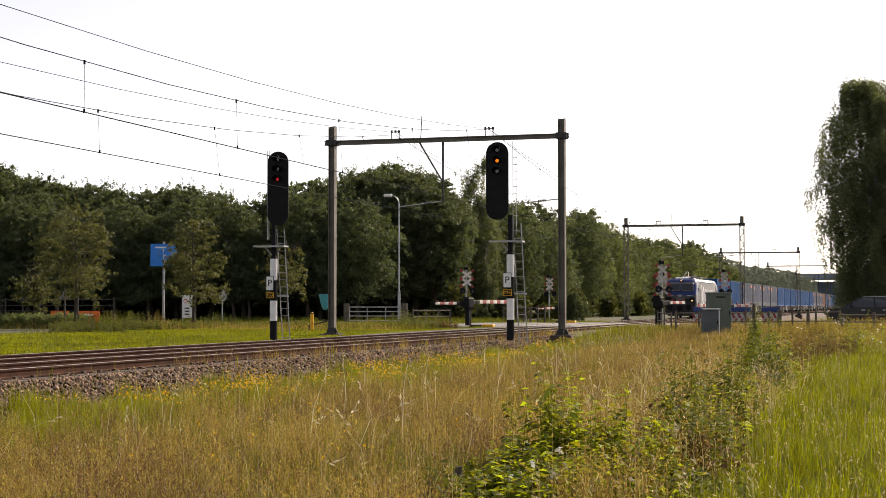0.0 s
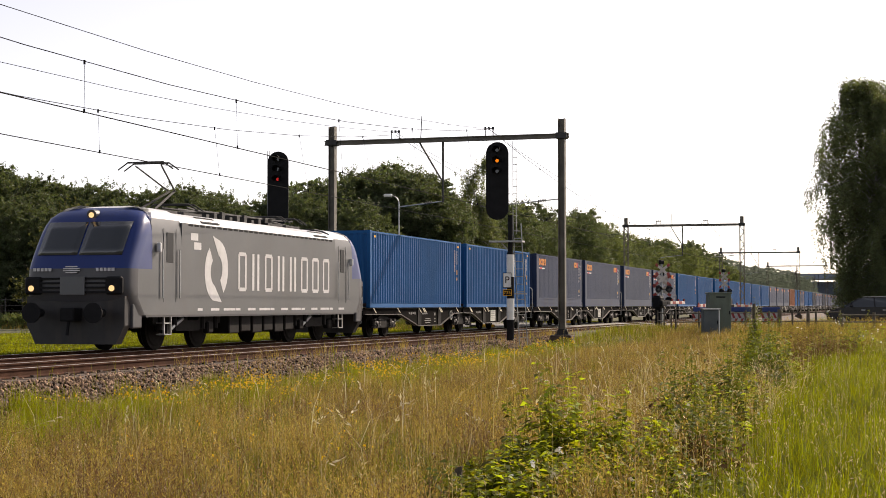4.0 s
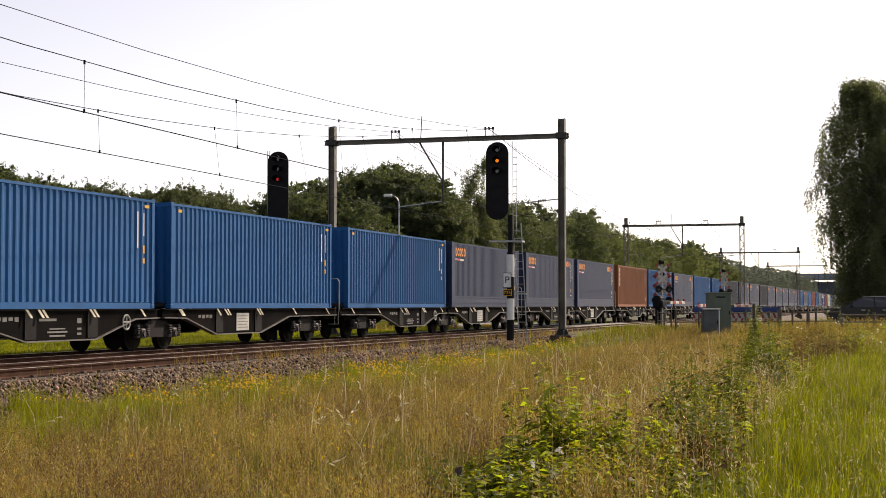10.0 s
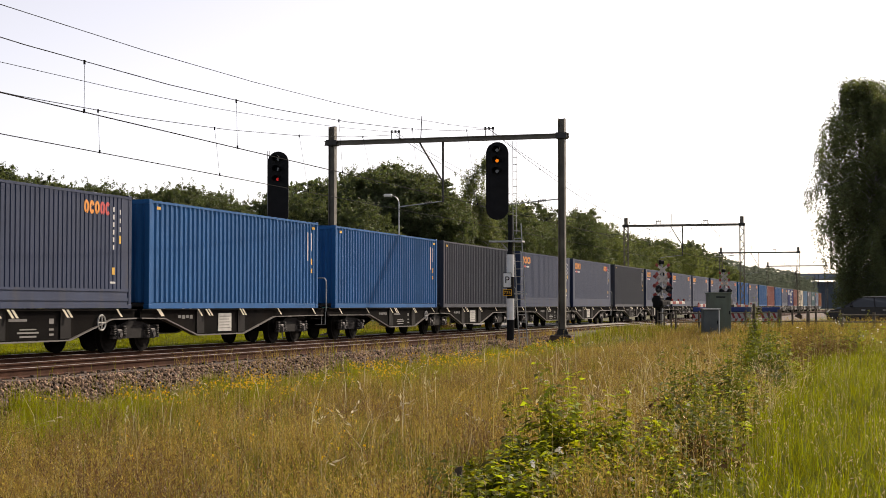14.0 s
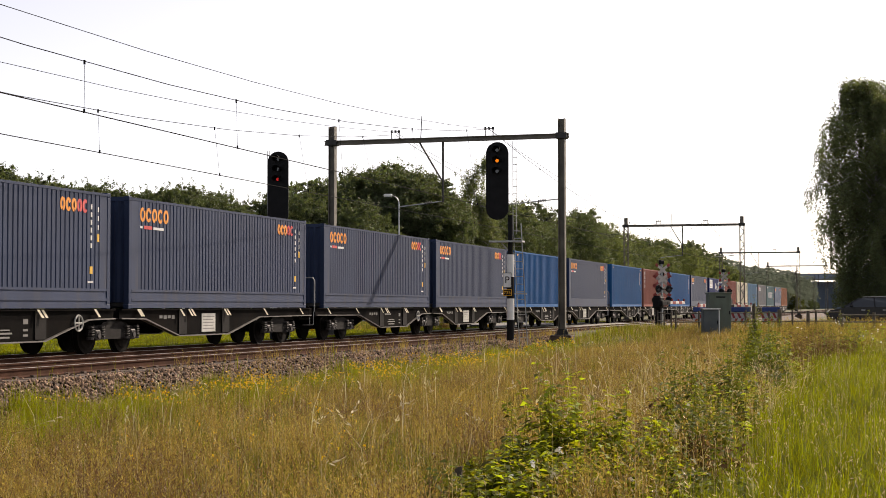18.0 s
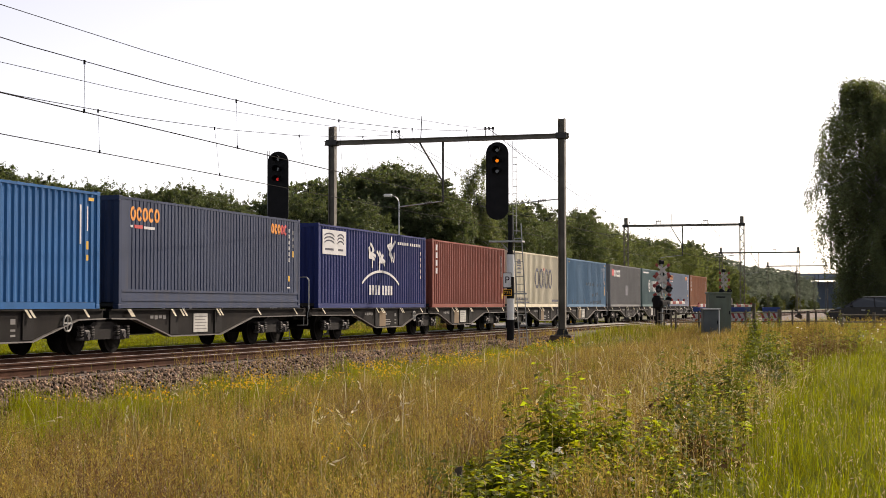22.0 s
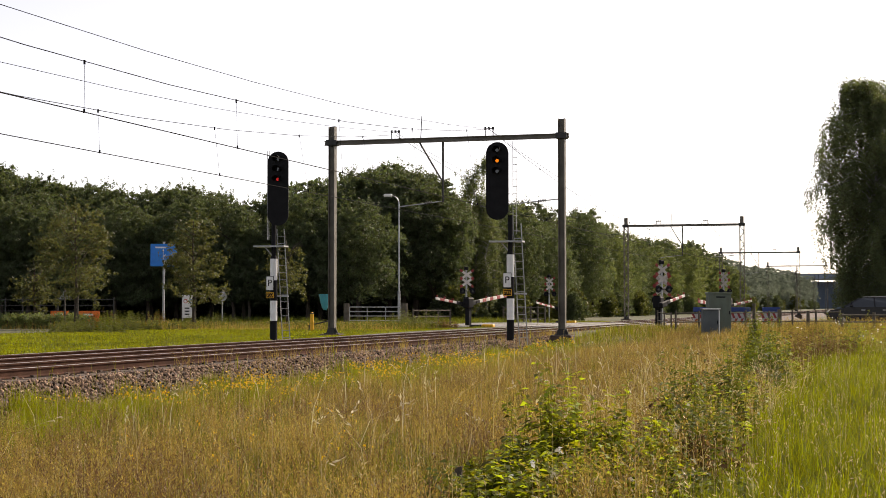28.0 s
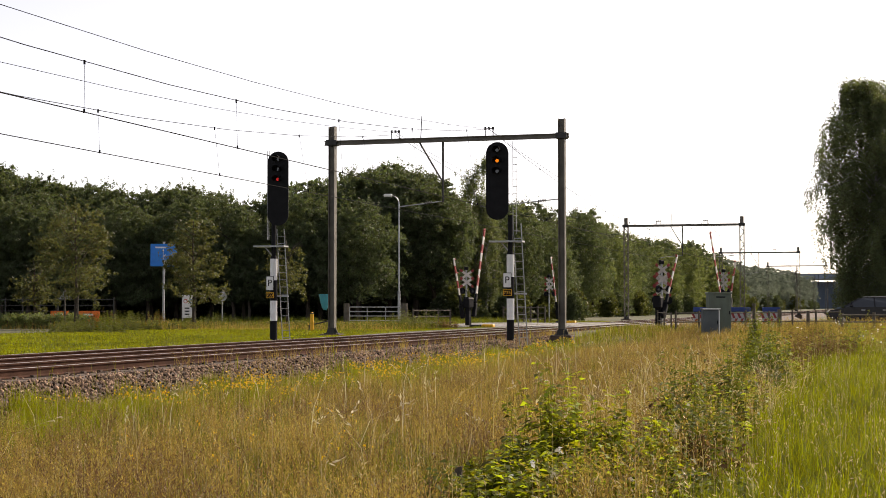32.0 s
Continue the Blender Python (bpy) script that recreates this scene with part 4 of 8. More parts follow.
def build_wagon(frame_paint, label, plates=False):
    w = thing("container_wagon", pose(0, 0, 0), label, "freight wagon", "wagons of the train")
    zf = 1.08
    halves = ((-0.55, 12.5, 3.7, 6.0, 9.2, 11.2), (12.8, 25.85, 14.1, 16.1, 19.3, 21.6))
    for y0, y1, a, b, c, d in halves:
        fr = None
        for s in (-1, 1):
            x = s * 1.12
            bm = B()
            prism(bm, [(y0, zf), (y0, 0.86), (a - 0.6, 0.86), (a, 0.84), (b, 0.36), (c, 0.36), (d, 0.84), (d + 0.6, 0.86), (y1, 0.86), (y1, zf)], "x", x - 0.02, x + 0.02)
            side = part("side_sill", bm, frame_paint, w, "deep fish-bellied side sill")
            fr = fr or side
            bm = B()
            pts = [(y0, 0.86), (a, 0.84), (b, 0.36), (c, 0.36), (d, 0.84), (y1, 0.86)]
            for p, q in zip(pts, pts[1:]):
                n = (-(q[1] - p[1]), q[0] - p[0])
                L = math.hypot(*n)
                n = (n[0] / L * 0.03, n[1] / L * 0.03)
                prism(bm, [(p[0], p[1]), (q[0], q[1]), (q[0] + n[0], q[1] + n[1]), (p[0] + n[0], p[1] + n[1])], "x", x - 0.09, x + 0.09)
            part("lower_flange", bm, LIT_FLANGE, side, "lower flange painted paler for the light it catches")
            bm = B()
            box(bm, x - 0.09, x + 0.09, y0, y1, zf, zf + 0.03)
            part("upper_flange", bm, frame_paint, side)
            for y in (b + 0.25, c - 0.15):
                # raised dark slab paints a recess's shade; no opening is cut
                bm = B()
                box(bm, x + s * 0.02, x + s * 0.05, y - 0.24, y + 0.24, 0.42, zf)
                part("recess_shade", bm, BOGIE, side, "dark slab painted as the shade of an opening")
            for y in (y0 + 1.0, a - 0.4, b + 0.05, b + 0.65, c - 0.2, d + 0.3, y1 - 1.0):
                bm = B()
                for u in (-0.13, 0.05) if y in (b + 0.65, c - 0.2) else (-0.03,):
                    v = [bm.verts.new(q) for q in ((0.02, u - 0.06, 0.03), (0.02, u + 0.05, 0.03), (0.10, u + 0.14, -0.16), (0.10, u + 0.03, -0.16))]
                    bm.faces.new(v)
                bmesh.ops.solidify(bm, geom=bm.faces[:], thickness=0.02)
                part("container_stop", bm, STOPS if s > 0 else frame_paint, side, "pale folding container stop", at=Matrix.Translation((s * 1.19, y, zf)) @ pose(0, 0, 0, 0, 0, 0 if s > 0 else 180))
        bm = B()
        for s in (-0.45, 0.45):
            box(bm, s - 0.08, s + 0.08, y0, y1, 0.72, zf)
        for k in range(9):
            y = y0 + 0.3 + (y1 - y0 - 0.6) * k / 8
            box(bm, -1.1, 1.1, y - 0.06, y + 0.06, 0.86, zf)
        part("inner_frame", bm, BOGIE, w, "dark cross members under the floor")
        # boards and print on the near sill
        m = (b + c) / 2
        bm = B()
        box(bm, 1.145, 1.16, m - 0.15, m + 0.75, 0.46, 0.98)
        if y0 > 0:
            nb = part("notice_board", bm, NOTICE, fr, "pale weathered notice board")
            for k in range(5):
                bm = B()
                box(bm, 1.161, 1.163, m - 0.08, m + 0.68 - 0.1 * (k % 2), 0.54 + 0.085 * k, 0.565 + 0.085 * k)
                part("print_line", bm, GREYPRINT, nb, "faded line of print")
        else:
            bm.free()
            for k, (ya, yb, za, zb) in enumerate(((-0.95, -0.2, 0.84, 0.90), (-0.6, 0.3, 0.56, 0.60), (-0.5, 0.2, 0.47, 0.51), (-0.5, 0.2, 0.64, 0.67), (0.75, 0.95, 0.5, 0.55), (0.75, 0.95, 0.62, 0.67), (0.75, 0.95, 0.78, 0.90))):
                bm = B()
                box(bm, 1.141, 1.146, m + ya, m + yb, za, zb)
                part("small_print", bm, GREYPRINT, fr, "faded painted print bar")
        if plates:
            bm = B()
            box(bm, 1.142, 1.152, m - 1.35, m - 0.35, 0.42, 1.0)
            part("bare_plate", bm, TANPLATE, fr, "bare tan repair plate")
        for k in range(4):
            bm = B()
            box(bm, 1.141, 1.146, b - 1.1 + 0.24 * k, b - 1.1 + 0.24 * k + 0.17, 0.86 - 0.02 * (k % 2), 0.94)
            part("small_print", bm, GREYPRINT, fr, "faded painted print bar")
    pts = [(1.2, 10.7 + 0.19 * math.cos(a), 0.78 + 0.19 * math.sin(a)) for a in np.linspace(0, 2 * math.pi, 17)]
    hw = B()
    for p, q in zip(pts, pts[1:]):
        rod(hw, p, q, 0.022, 5)
    for a in (0, 1.57):
        rod(hw, (1.2, 10.7 - 0.19 * math.cos(a), 0.78 - 0.19 * math.sin(a)), (1.2, 10.7 + 0.19 * math.cos(a), 0.78 + 0.19 * math.sin(a)), 0.018, 5)
    rod(hw, (1.05, 10.7, 0.78), (1.2, 10.7, 0.78), 0.03, 6)
    part("brake_wheel", hw, NOTICE, w, "pale hand brake wheel")
    for yc in (2.0, 12.65, 23.3):
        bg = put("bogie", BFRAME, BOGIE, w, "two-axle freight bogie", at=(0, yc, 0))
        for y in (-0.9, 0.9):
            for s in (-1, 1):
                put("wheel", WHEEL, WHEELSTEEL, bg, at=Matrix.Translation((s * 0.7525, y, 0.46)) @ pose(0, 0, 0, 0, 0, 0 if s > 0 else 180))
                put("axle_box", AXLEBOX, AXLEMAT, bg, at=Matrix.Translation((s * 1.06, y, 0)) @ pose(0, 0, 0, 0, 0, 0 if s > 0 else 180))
    for y, d in ((-0.55, -1), (25.85, 1)):
        bm = B()
        box(bm, -1.15, 1.15, y - 0.08, y + 0.08, 0.82, zf)
        part("headstock", bm, frame_paint, w)
        for x in (-0.875, 0.875):
            bm = B()
            rod(bm, (x, y, 0.98), (x, y + d * 0.26, 0.98), 0.09, 10)
            rod(bm, (x, y + d * 0.26, 0.98), (x, y + d * 0.29, 0.98), 0.22, 16)
            part("buffer", bm, BOGIE, w)
        bm = B()
        rod(bm, (0, y, 0.9), (0, y + d * 0.3, 0.8), 0.04, 6)
        rod(bm, (0, y + d * 0.12, 0.85), (0, y + d * 0.25, 0.5), 0.03, 6)
        part("coupling", bm, BOGIE, w)
        for x in (-1.1, 1.1):
            bm = B()
            rod(bm, (x, y + d * 0.1, 0.55), (x, y + d * 0.1, 1.0), 0.015, 5)
            rod(bm, (x, y + d * 0.1, 0.55), (x - 0.25 * (1 if x > 0 else -1), y + d * 0.1, 0.55), 0.015, 5)
            part("shunter_step", bm, GALV, w)
    bm = B()
    pts = [(1.12, -0.62, 1.0), (1.12, -0.62, 2.05), (1.05, -0.62, 2.15), (0.72, -0.62, 2.15), (0.65, -0.62, 2.05), (0.65, -0.62, 1.0)]
    for p, q in zip(pts, pts[1:]):
        rod(bm, p, q, 0.022, 6)
    part("end_rail_loop", bm, GALV, w, "tube loop at the wagon's end")
    return w


BLACKISH = build_wagon(WAGON, "articulated black container flat wagon on three bogies")
ride(BLACKISH, 0.0)
for k in range(1, 17):
    ride(copy_thing(BLACKISH, Matrix()), k * PITCH)
DUSTY = build_wagon(DUSTYPAINT, "articulated dusty brown-grey container flat wagon on three bogies")
ride(DUSTY, 17 * PITCH)
for k in (20, 21):
    ride(copy_thing(DUSTY, Matrix()), k * PITCH)
PLATED = build_wagon(DUSTYPAINT, "articulated brown-grey flat wagon with bare tan repair plates", True)
ride(PLATED, 18 * PITCH)
ride(copy_thing(PLATED, Matrix()), 19 * PITCH)


# ---- locomotive ----
SCREEN = glassy("tinted_windscreen", (0.03, 0.035, 0.04), 0.12)
L_GREY = mat("grey_locomotive_paint", (0.088, 0.093, 0.096), 0.45, 0.0, 0.12, 0.6, 14, 0.03, dirt=(0.09, 0.08, 0.07), dirt_amount=0.3)
L_DARK = mat("dark_grey_locomotive_paint", (0.05, 0.05, 0.055), 0.4, 0.0, 0.12, 0.6, 14, 0.03)
L_BLUE = mat("blue_locomotive_paint", (0.010, 0.028, 0.135), 0.35, 0.0, 0.1, 0.6, 14, 0.03)
L_PLOUGH = mat("dusty_black_plough_paint", (0.022, 0.021, 0.021), 0.6, 0.0, 0.3, 1.5, 20, 0.08, dirt=(0.06, 0.045, 0.035), dirt_amount=0.4)
L_PALE = mat("pale_grey_locomotive_roof", (0.50, 0.51, 0.52), 0.45, 0.0, 0.12, 0.6, 14, 0.03)


def hull(rows, cap=True):
    """Skin over cross sections: rows of (y, points in x-z)."""
    bm = B()
    rings = [[bm.verts.new((x, y, z)) for x, z in pts] for y, pts in rows]
    for a, b in zip(rings, rings[1:]):
        for i in range(len(a)):
            j = (i + 1) % len(a)
            bm.faces.new((a[i], a[j], b[j], b[i]))
    if cap:
        bm.faces.new(rings[0])
        bm.faces.new(rings[-1][::-1])
    bmesh.ops.recalc_face_normals(bm, faces=bm.faces[:])
    return bm


def build_loco():
    lo = thing("electric_locomotive", pose(0, 0, 0), "grey and blue electric locomotive with lit headlamps hauling the train", "locomotive")
    LL = 18.1
    # middle of the body between the cabs
    bm = B()
    box(bm, -1.49, 1.49, 3.2, LL - 3.2, 0.95, 3.45)
    body = part("body", bm, L_GREY, lo, "smooth grey bodyshell")
    levels = (0.95, 1.15, 1.4, 1.75, 2.15, 2.45, 2.75, 3.05, 3.3, 3.5, 3.66, 3.78, 3.85)

    def front(z):
        return float(np.interp(z, (0.95, 1.2, 1.4, 1.75, 2.15, 2.45, 3.2, 3.5, 3.66, 3.78, 3.85), (0.50, 0.28, 0.12, 0.09, 0.13, 0.28, 0.76, 1.0, 1.22, 1.55, 2.05)))

    def half(z):
        return float(np.interp(z, (0.95, 3.0, 3.3, 3.5, 3.66, 3.78, 3.85), (1.49, 1.49, 1.46, 1.40, 1.27, 1.02, 0.62)))

    def skin(x, z):
        c = min(1.0, abs(x) / half(z)) ** 2.2
        return front(z) + 0.62 * (1 - math.sqrt(1 - c * c) ** 0.5)

    for e in (0, 1):
        def Y(v):
            return v if e == 0 else LL - v
        # rounded cab end: a dark nose, a blue upper front, grey flanks and a pale roof edge
        cols = [k / 14 * math.pi for k in range(15)]
        shells = [B() for _ in range(4)]
        grid = []
        for z in levels:
            hw = half(z)
            row = [(hw, 3.2), (hw, 2.6), (hw, 2.0), (hw, 1.5)]
            for a in cols:
                x = hw * math.copysign(abs(math.cos(a)) ** 0.4545, math.cos(a))
                row.append((x, front(z) + 0.62 * (1 - math.sin(a) ** 0.5)))
            grid.append([(x, y, z) for x, y in row + [(-hw, 1.5), (-hw, 2.0), (-hw, 2.6), (-hw, 3.2)]])
        for r0, r1 in zip(grid, grid[1:]):
            for k in range(len(r0) - 1):
                q = (r0[k], r0[k + 1], r1[k + 1], r1[k])
                zc, yc = (r0[k][2] + r1[k][2]) / 2, max(p[1] for p in q)
                kind = 0 if zc < 2.15 and yc < 1.3 else 1 if zc > 2.15 and yc < 1.95 else 2 if zc < 3.5 else 3
                shells[kind].faces.new([shells[kind].verts.new((p[0], Y(p[1]), p[2])) for p in q])
        shells[3].faces.new([shells[3].verts.new((p[0], Y(p[1]), p[2])) for p in grid[-1]])
        for bm in shells:
            bmesh.ops.remove_doubles(bm, verts=bm.verts[:], dist=0.002)
            bmesh.ops.recalc_face_normals(bm, faces=bm.faces[:])
        nose = part("nose", shells[0], L_DARK, body, "dark grey lower nose", smooth=True)
        cab = part("cab_shell", shells[1], L_BLUE, body, "deep blue rounded cab front", smooth=True)
        part("cab_flank", shells[2], L_GREY, body, "grey cab side", smooth=True)
        part("cab_roof_edge", shells[3], L_PALE, body, "pale grey cab roof", smooth=True)
        s = -1 if e == 0 else 1
        for x0, x1 in ((-1.22, -0.025), (0.025, 1.22)):
            bm = B()
            pane = [[bm.verts.new((x0 + (x1 - x0) * u / 6, Y(skin(x0 + (x1 - x0) * u / 6, 2.50 + 0.88 * v / 4) - 0.02), 2.50 + 0.88 * v / 4)) for u in range(7)] for v in range(5)]
            for v in range(4):
                for u in range(6):
                    bm.faces.new((pane[v][u], pane[v][u + 1], pane[v + 1][u + 1], pane[v + 1][u]))
            bmesh.ops.recalc_face_normals(bm, faces=bm.faces[:])
            bmesh.ops.solidify(bm, geom=bm.faces[:], thickness=0.012)
            part("windscreen", bm, SCREEN, cab, "dark tinted windscreen pane", smooth=True)
        bm = B()
        rod(bm, (0, Y(1.2), 3.58), (0, Y(0.98), 3.56), 0.14, 18)
        part("top_lamp_bezel", bm, L_DARK, cab)
        bm = B()
        rod(bm, (0, Y(0.98), 3.56), (0, Y(0.95), 3.56), 0.07, 16)
        part("top_lamp", bm, HEADLAMP if e == 0 else DARKGLASS, cab, "round headlamp")
        # grille bars on the nose
        for k in range(4):
            bm = B()
            box(bm, -0.98, 0.98, Y(0.07) - 0.02, Y(0.07) + 0.02, 1.52 + 0.115 * k, 1.57 + 0.115 * k)
            part("nose_slat", bm, BLACKPAINT, nose)
        bm = B()
        box(bm, -0.35, 0.35, Y(0.03), Y(0.09), 1.48, 1.94)
        part("nose_panel", bm, L_GREY, nose)
        bm = B()
        for k, w in enumerate((0.09, 0.16, 0.16, 0.09)):
            box(bm, -w - 0.12, w + 0.02, Y(0.075) - 0.02, Y(0.075) + 0.02, 2.03 + 0.05 * k, 2.06 + 0.05 * k)
        part("nose_emblem", bm, MARKWHITE, nose, "small pale emblem")
        for x in (-0.95, 0.85):
            for k in range(5):
                bm = B()
                box(bm, x + 0.11 * k - 0.2, x + 0.11 * k - 0.13, Y(0.085) - 0.015, Y(0.085) + 0.015, 2.08, 2.16)
                part("nose_print", bm, MARKWHITE, nose)
        for x in (-1.15, 1.15):
            bm = B()
            box(bm, x - 0.24, x + 0.24, Y(0.04), Y(0.2), 1.48, 1.94, 0.05)
            hs = part("lamp_housing", bm, BLACKPAINT, nose)
            bm = B()
            rod(bm, (x - 0.03, Y(0.05), 1.64), (x - 0.03, Y(0.05) + s * 0.04, 1.64), 0.075, 16)
            part("headlamp", bm, HEADLAMP if e == 0 else LAMP_RED, hs, "lit round headlamp" if e == 0 else "round tail lamp")
            bm = B()
            rod(bm, (x, Y(0.02), 1.02), (x, Y(0.02) + s * 0.45, 1.02), 0.11, 12)
            rod(bm, (x, Y(0.02) + s * 0.45, 1.02), (x, Y(0.02) + s * 0.49, 1.02), 0.26, 18)
            part("buffer", bm, BLACKPAINT, lo, "black round buffer", at=(-0.275 if x > 0 else 0.275, 0, 0))
        bm = B()
        prism(bm, [(-1.40, 1.44), (-1.40, 0.70), (-1.15, 0.22), (1.15, 0.22), (1.40, 0.70), (1.40, 1.44)], "y", min(Y(0.2), Y(0.5)), max(Y(0.2), Y(0.5)))
        part("snow_plough", bm, L_PLOUGH, lo, "black plough under the nose")
        bm = B()
        box(bm, -0.2, 0.2, Y(-0.25), Y(0.2), 0.8, 1.15, 0.03)
        rod(bm, (0, Y(-0.1), 0.95), (0, Y(-0.2), 0.45), 0.04, 6)
        part("coupling_hook", bm, BLACKPAINT, lo)
        # cab doors and side glass
        for x in (-1, 1):
            bm = B()
            box(bm, x * 1.485, x * 1.5, Y(2.5) - 0.19, Y(2.5) + 0.19, 2.35, 3.15, 0.004)
            part("side_window", bm, CABGLASS, body, "narrow dark cab window")
            bm = B()
            for w in (-0.36, 0.36):
                box(bm, x * 1.488, x * 1.496, Y(2.5) + w - 0.012, Y(2.5) + w + 0.012, 1.3, 3.25)
            part("cab_door_seam", bm, L_DARK, body)
            for w in (-0.5, 0.5):
                bm = B()
                rod(bm, (x * 1.54, Y(2.5) + w, 1.4), (x * 1.54, Y(2.5) + w, 2.7), 0.018, 6)
                part("grab_rail", bm, GALV, body)
            bm = B()
            for k in range(3):
                box(bm, x * 1.2, x * 1.45, Y(2.5) - 0.2, Y(2.5) + 0.2, 0.42 + 0.3 * k, 0.45 + 0.3 * k)
            for w in (-0.2, 0.2):
                box(bm, x * 1.40, x * 1.44, Y(2.5) + w - 0.02, Y(2.5) + w + 0.02, 0.42, 1.1)
            part("cab_steps", bm, GALV, lo)
            bm = B()
            box(bm, x * 1.35, x * 1.47, Y(0.75) - 0.25, Y(0.75) + 0.25, 0.62, 1.25, 0.03)
            part("corner_step", bm, L_DARK, lo)
            bm = B()
            box(bm, x * 1.50, x * 1.62, Y(1.75) - 0.06, Y(1.75) + 0.06, 2.6, 2.85, 0.02)
            part("mirror_camera", bm, L_PALE, body)
    # roof
    bm = B()
    prism(bm, [(-1.46, 3.42), (-1.30, 3.62), (-0.95, 3.74), (0.95, 3.74), (1.30, 3.62), (1.46, 3.42)], "y", 3.2, LL - 3.2)
    roof = part("roof", bm, L_PALE, lo, "pale grey sloped roof")
    for y in (4.6, 13.2):
        for x in (-1, 1):
            bm = B()
            prism(bm, [(x * 1.40, 3.51), (x * 1.13, 3.69), (x * 1.14, 3.70), (x * 1.42, 3.52)], "y", y, y + 1.2)
            part("roof_vent", bm, BLACKPAINT, roof, "dark roof air vent")
    for x in (-1, 1):
        for k in range(30):
            bm = B()
            box(bm, x * 1.46, x * 1.495, 3.6 + 0.37 * k, 3.6 + 0.37 * k + 0.28, 3.38, 3.44)
            part("cant_grille", bm, BLACKPAINT, body)
        # painted emblem, word mark and small print
        w = x * 1.4915
        def slab(name, pts, m, label):
            b2 = B()
            prism(b2, pts if x > 0 else [(LL - p, q) for p, q in pts], "x", min(w, w + x * 0.004), max(w, w + x * 0.004))
            return part(name, b2, m, body, label)
        def crescent(cy, cz, r0, r1, a0, a1, tail):
            out = [(cy + r1 * math.cos(radians(a)), cz + r1 * 1.15 * math.sin(radians(a))) for a in np.linspace(a0, a1, 11)]
            inn = [(cy + r0 * math.cos(radians(a)), cz + r0 * 1.15 * math.sin(radians(a))) for a in np.linspace(a1, a0, 11)]
            return out + [tail] + inn
        slab("emblem", crescent(5.45, 2.25, 0.34, 0.72, -55, 75, (5.15, 3.18)), MARKWHITE, "large white curved emblem")
        slab("emblem", crescent(5.35, 2.15, 0.34, 0.72, 125, 255, (5.75, 1.3)), MARKWHITE, "large white curved emblem")
        # the word mark stands as plain frames and bars
        glyphs = (1, 0, 1, 0, 0, 1, 1, 1)
        for k, g in enumerate(glyphs):
            y0 = 6.95 + 0.98 * k
            b2 = B()
            def st(pts, wd=0.15):
                for (ya, za), (yb, zb) in zip(pts, pts[1:]):
                    dv = Vector((yb - ya, zb - za))
                    nv = Vector((-dv.y, dv.x)).normalized() * wd / 2
                    qq = [(ya + nv.x, za + nv.y), (ya - nv.x, za - nv.y), (yb - nv.x, zb - nv.y), (yb + nv.x, zb + nv.y)]
                    prism(b2, qq if x > 0 else [(LL - p, q) for p, q in qq], "x", min(w, w + x * 0.004), max(w, w + x * 0.004))
            if g:
                st([(y0, 1.68), (y0, 2.72), (y0 + 0.48, 2.72), (y0 + 0.48, 1.68), (y0, 1.68)], 0.11)
            else:
                st([(y0 + 0.05, 1.65), (y0 + 0.05, 2.75)])
                st([(y0 + 0.42, 1.65), (y0 + 0.42, 2.75)])
            part("word_mark", b2, MARKWHITE, body, "white painted frame of the word mark")
        for k in range(14):
            b2 = B()
            ya = 4.2 + 0.85 * k
            box(b2, w, w + x * 0.004, ya, ya + 0.3 + 0.25 * (k % 3), 1.06, 1.13)
            part("small_print", b2, MARKWHITE, body, "white painted print bar")
        for ya, za in ((3.75, 3.0), (3.95, 2.75)):
            b2 = B()
            box(b2, w, w + x * 0.004, ya, ya + 0.45, za, za + 0.2)
            part("small_print", b2, MARKWHITE, body, "white painted print bar")
        bm = B()
        box(bm, x * 1.30, x * 1.475, 1.2, LL - 1.2, 0.90, 1.0)
        part("side_skirt", bm, L_DARK, lo)
    # roof gear
    bm = B()
    for k in range(9):
        box(bm, -0.5 + 0.1 * (k % 2), 0.4, 7.0 + 0.55 * k, 7.2 + 0.55 * k, 3.74, 3.92 + 0.06 * (k % 3))
    rod(bm, (0.3, 6.5, 4.0), (0.3, 12.2, 4.0), 0.03, 6)
    rod(bm, (-0.3, 6.5, 4.05), (-0.3, 12.2, 4.05), 0.03, 6)
    part("roof_equipment", bm, DARKSTEEL, roof, "dark high-voltage gear on the roof")
    for yb, up in ((4.3, True), (13.5, False), (5.9, False), (12.0, False)):
        d = 1 if yb < 9 else -1
        bm = B()
        box(bm, -0.5, 0.5, yb - 0.6, yb + 0.6, 3.80, 3.88)
        pan = part("pantograph_base", bm, DARKSTEEL, roof)
        top = 5.2 if up else 4.12
        knee = (0, yb + d * (1.25 if up else 1.5), 4.5 if up else 4.0)
        bm = B()
        for x in (-0.25, 0.25):
            rod(bm, (x, yb - d * 0.3, 3.88), (x * 0.3, knee[1], knee[2]), 0.035, 6)
        part("lower_arm", bm, DARKSTEEL, pan)
        bm = B()
        for x in (-0.1, 0.1):
            rod(bm, (x, knee[1], knee[2]), (x * 4, yb - d * 0.2, top - 0.08), 0.025, 6)
        part("upper_arm", bm, DARKSTEEL, pan)
        for w in (-0.18, 0.18):
            bm = B()
            rod(bm, (-0.55, yb - d * 0.2 + w, top), (0.55, yb - d * 0.2 + w, top), 0.025, 6)
            for x in (-1, 1):
                rod(bm, (x * 0.55, yb - d * 0.2 + w, top), (x * 0.85, yb - d * 0.2 + w, top - 0.2), 0.02, 6)
            part("contact_strip", bm, DARKSTEEL, pan)
    # bogies
    wl = wheel_mesh(0.6)
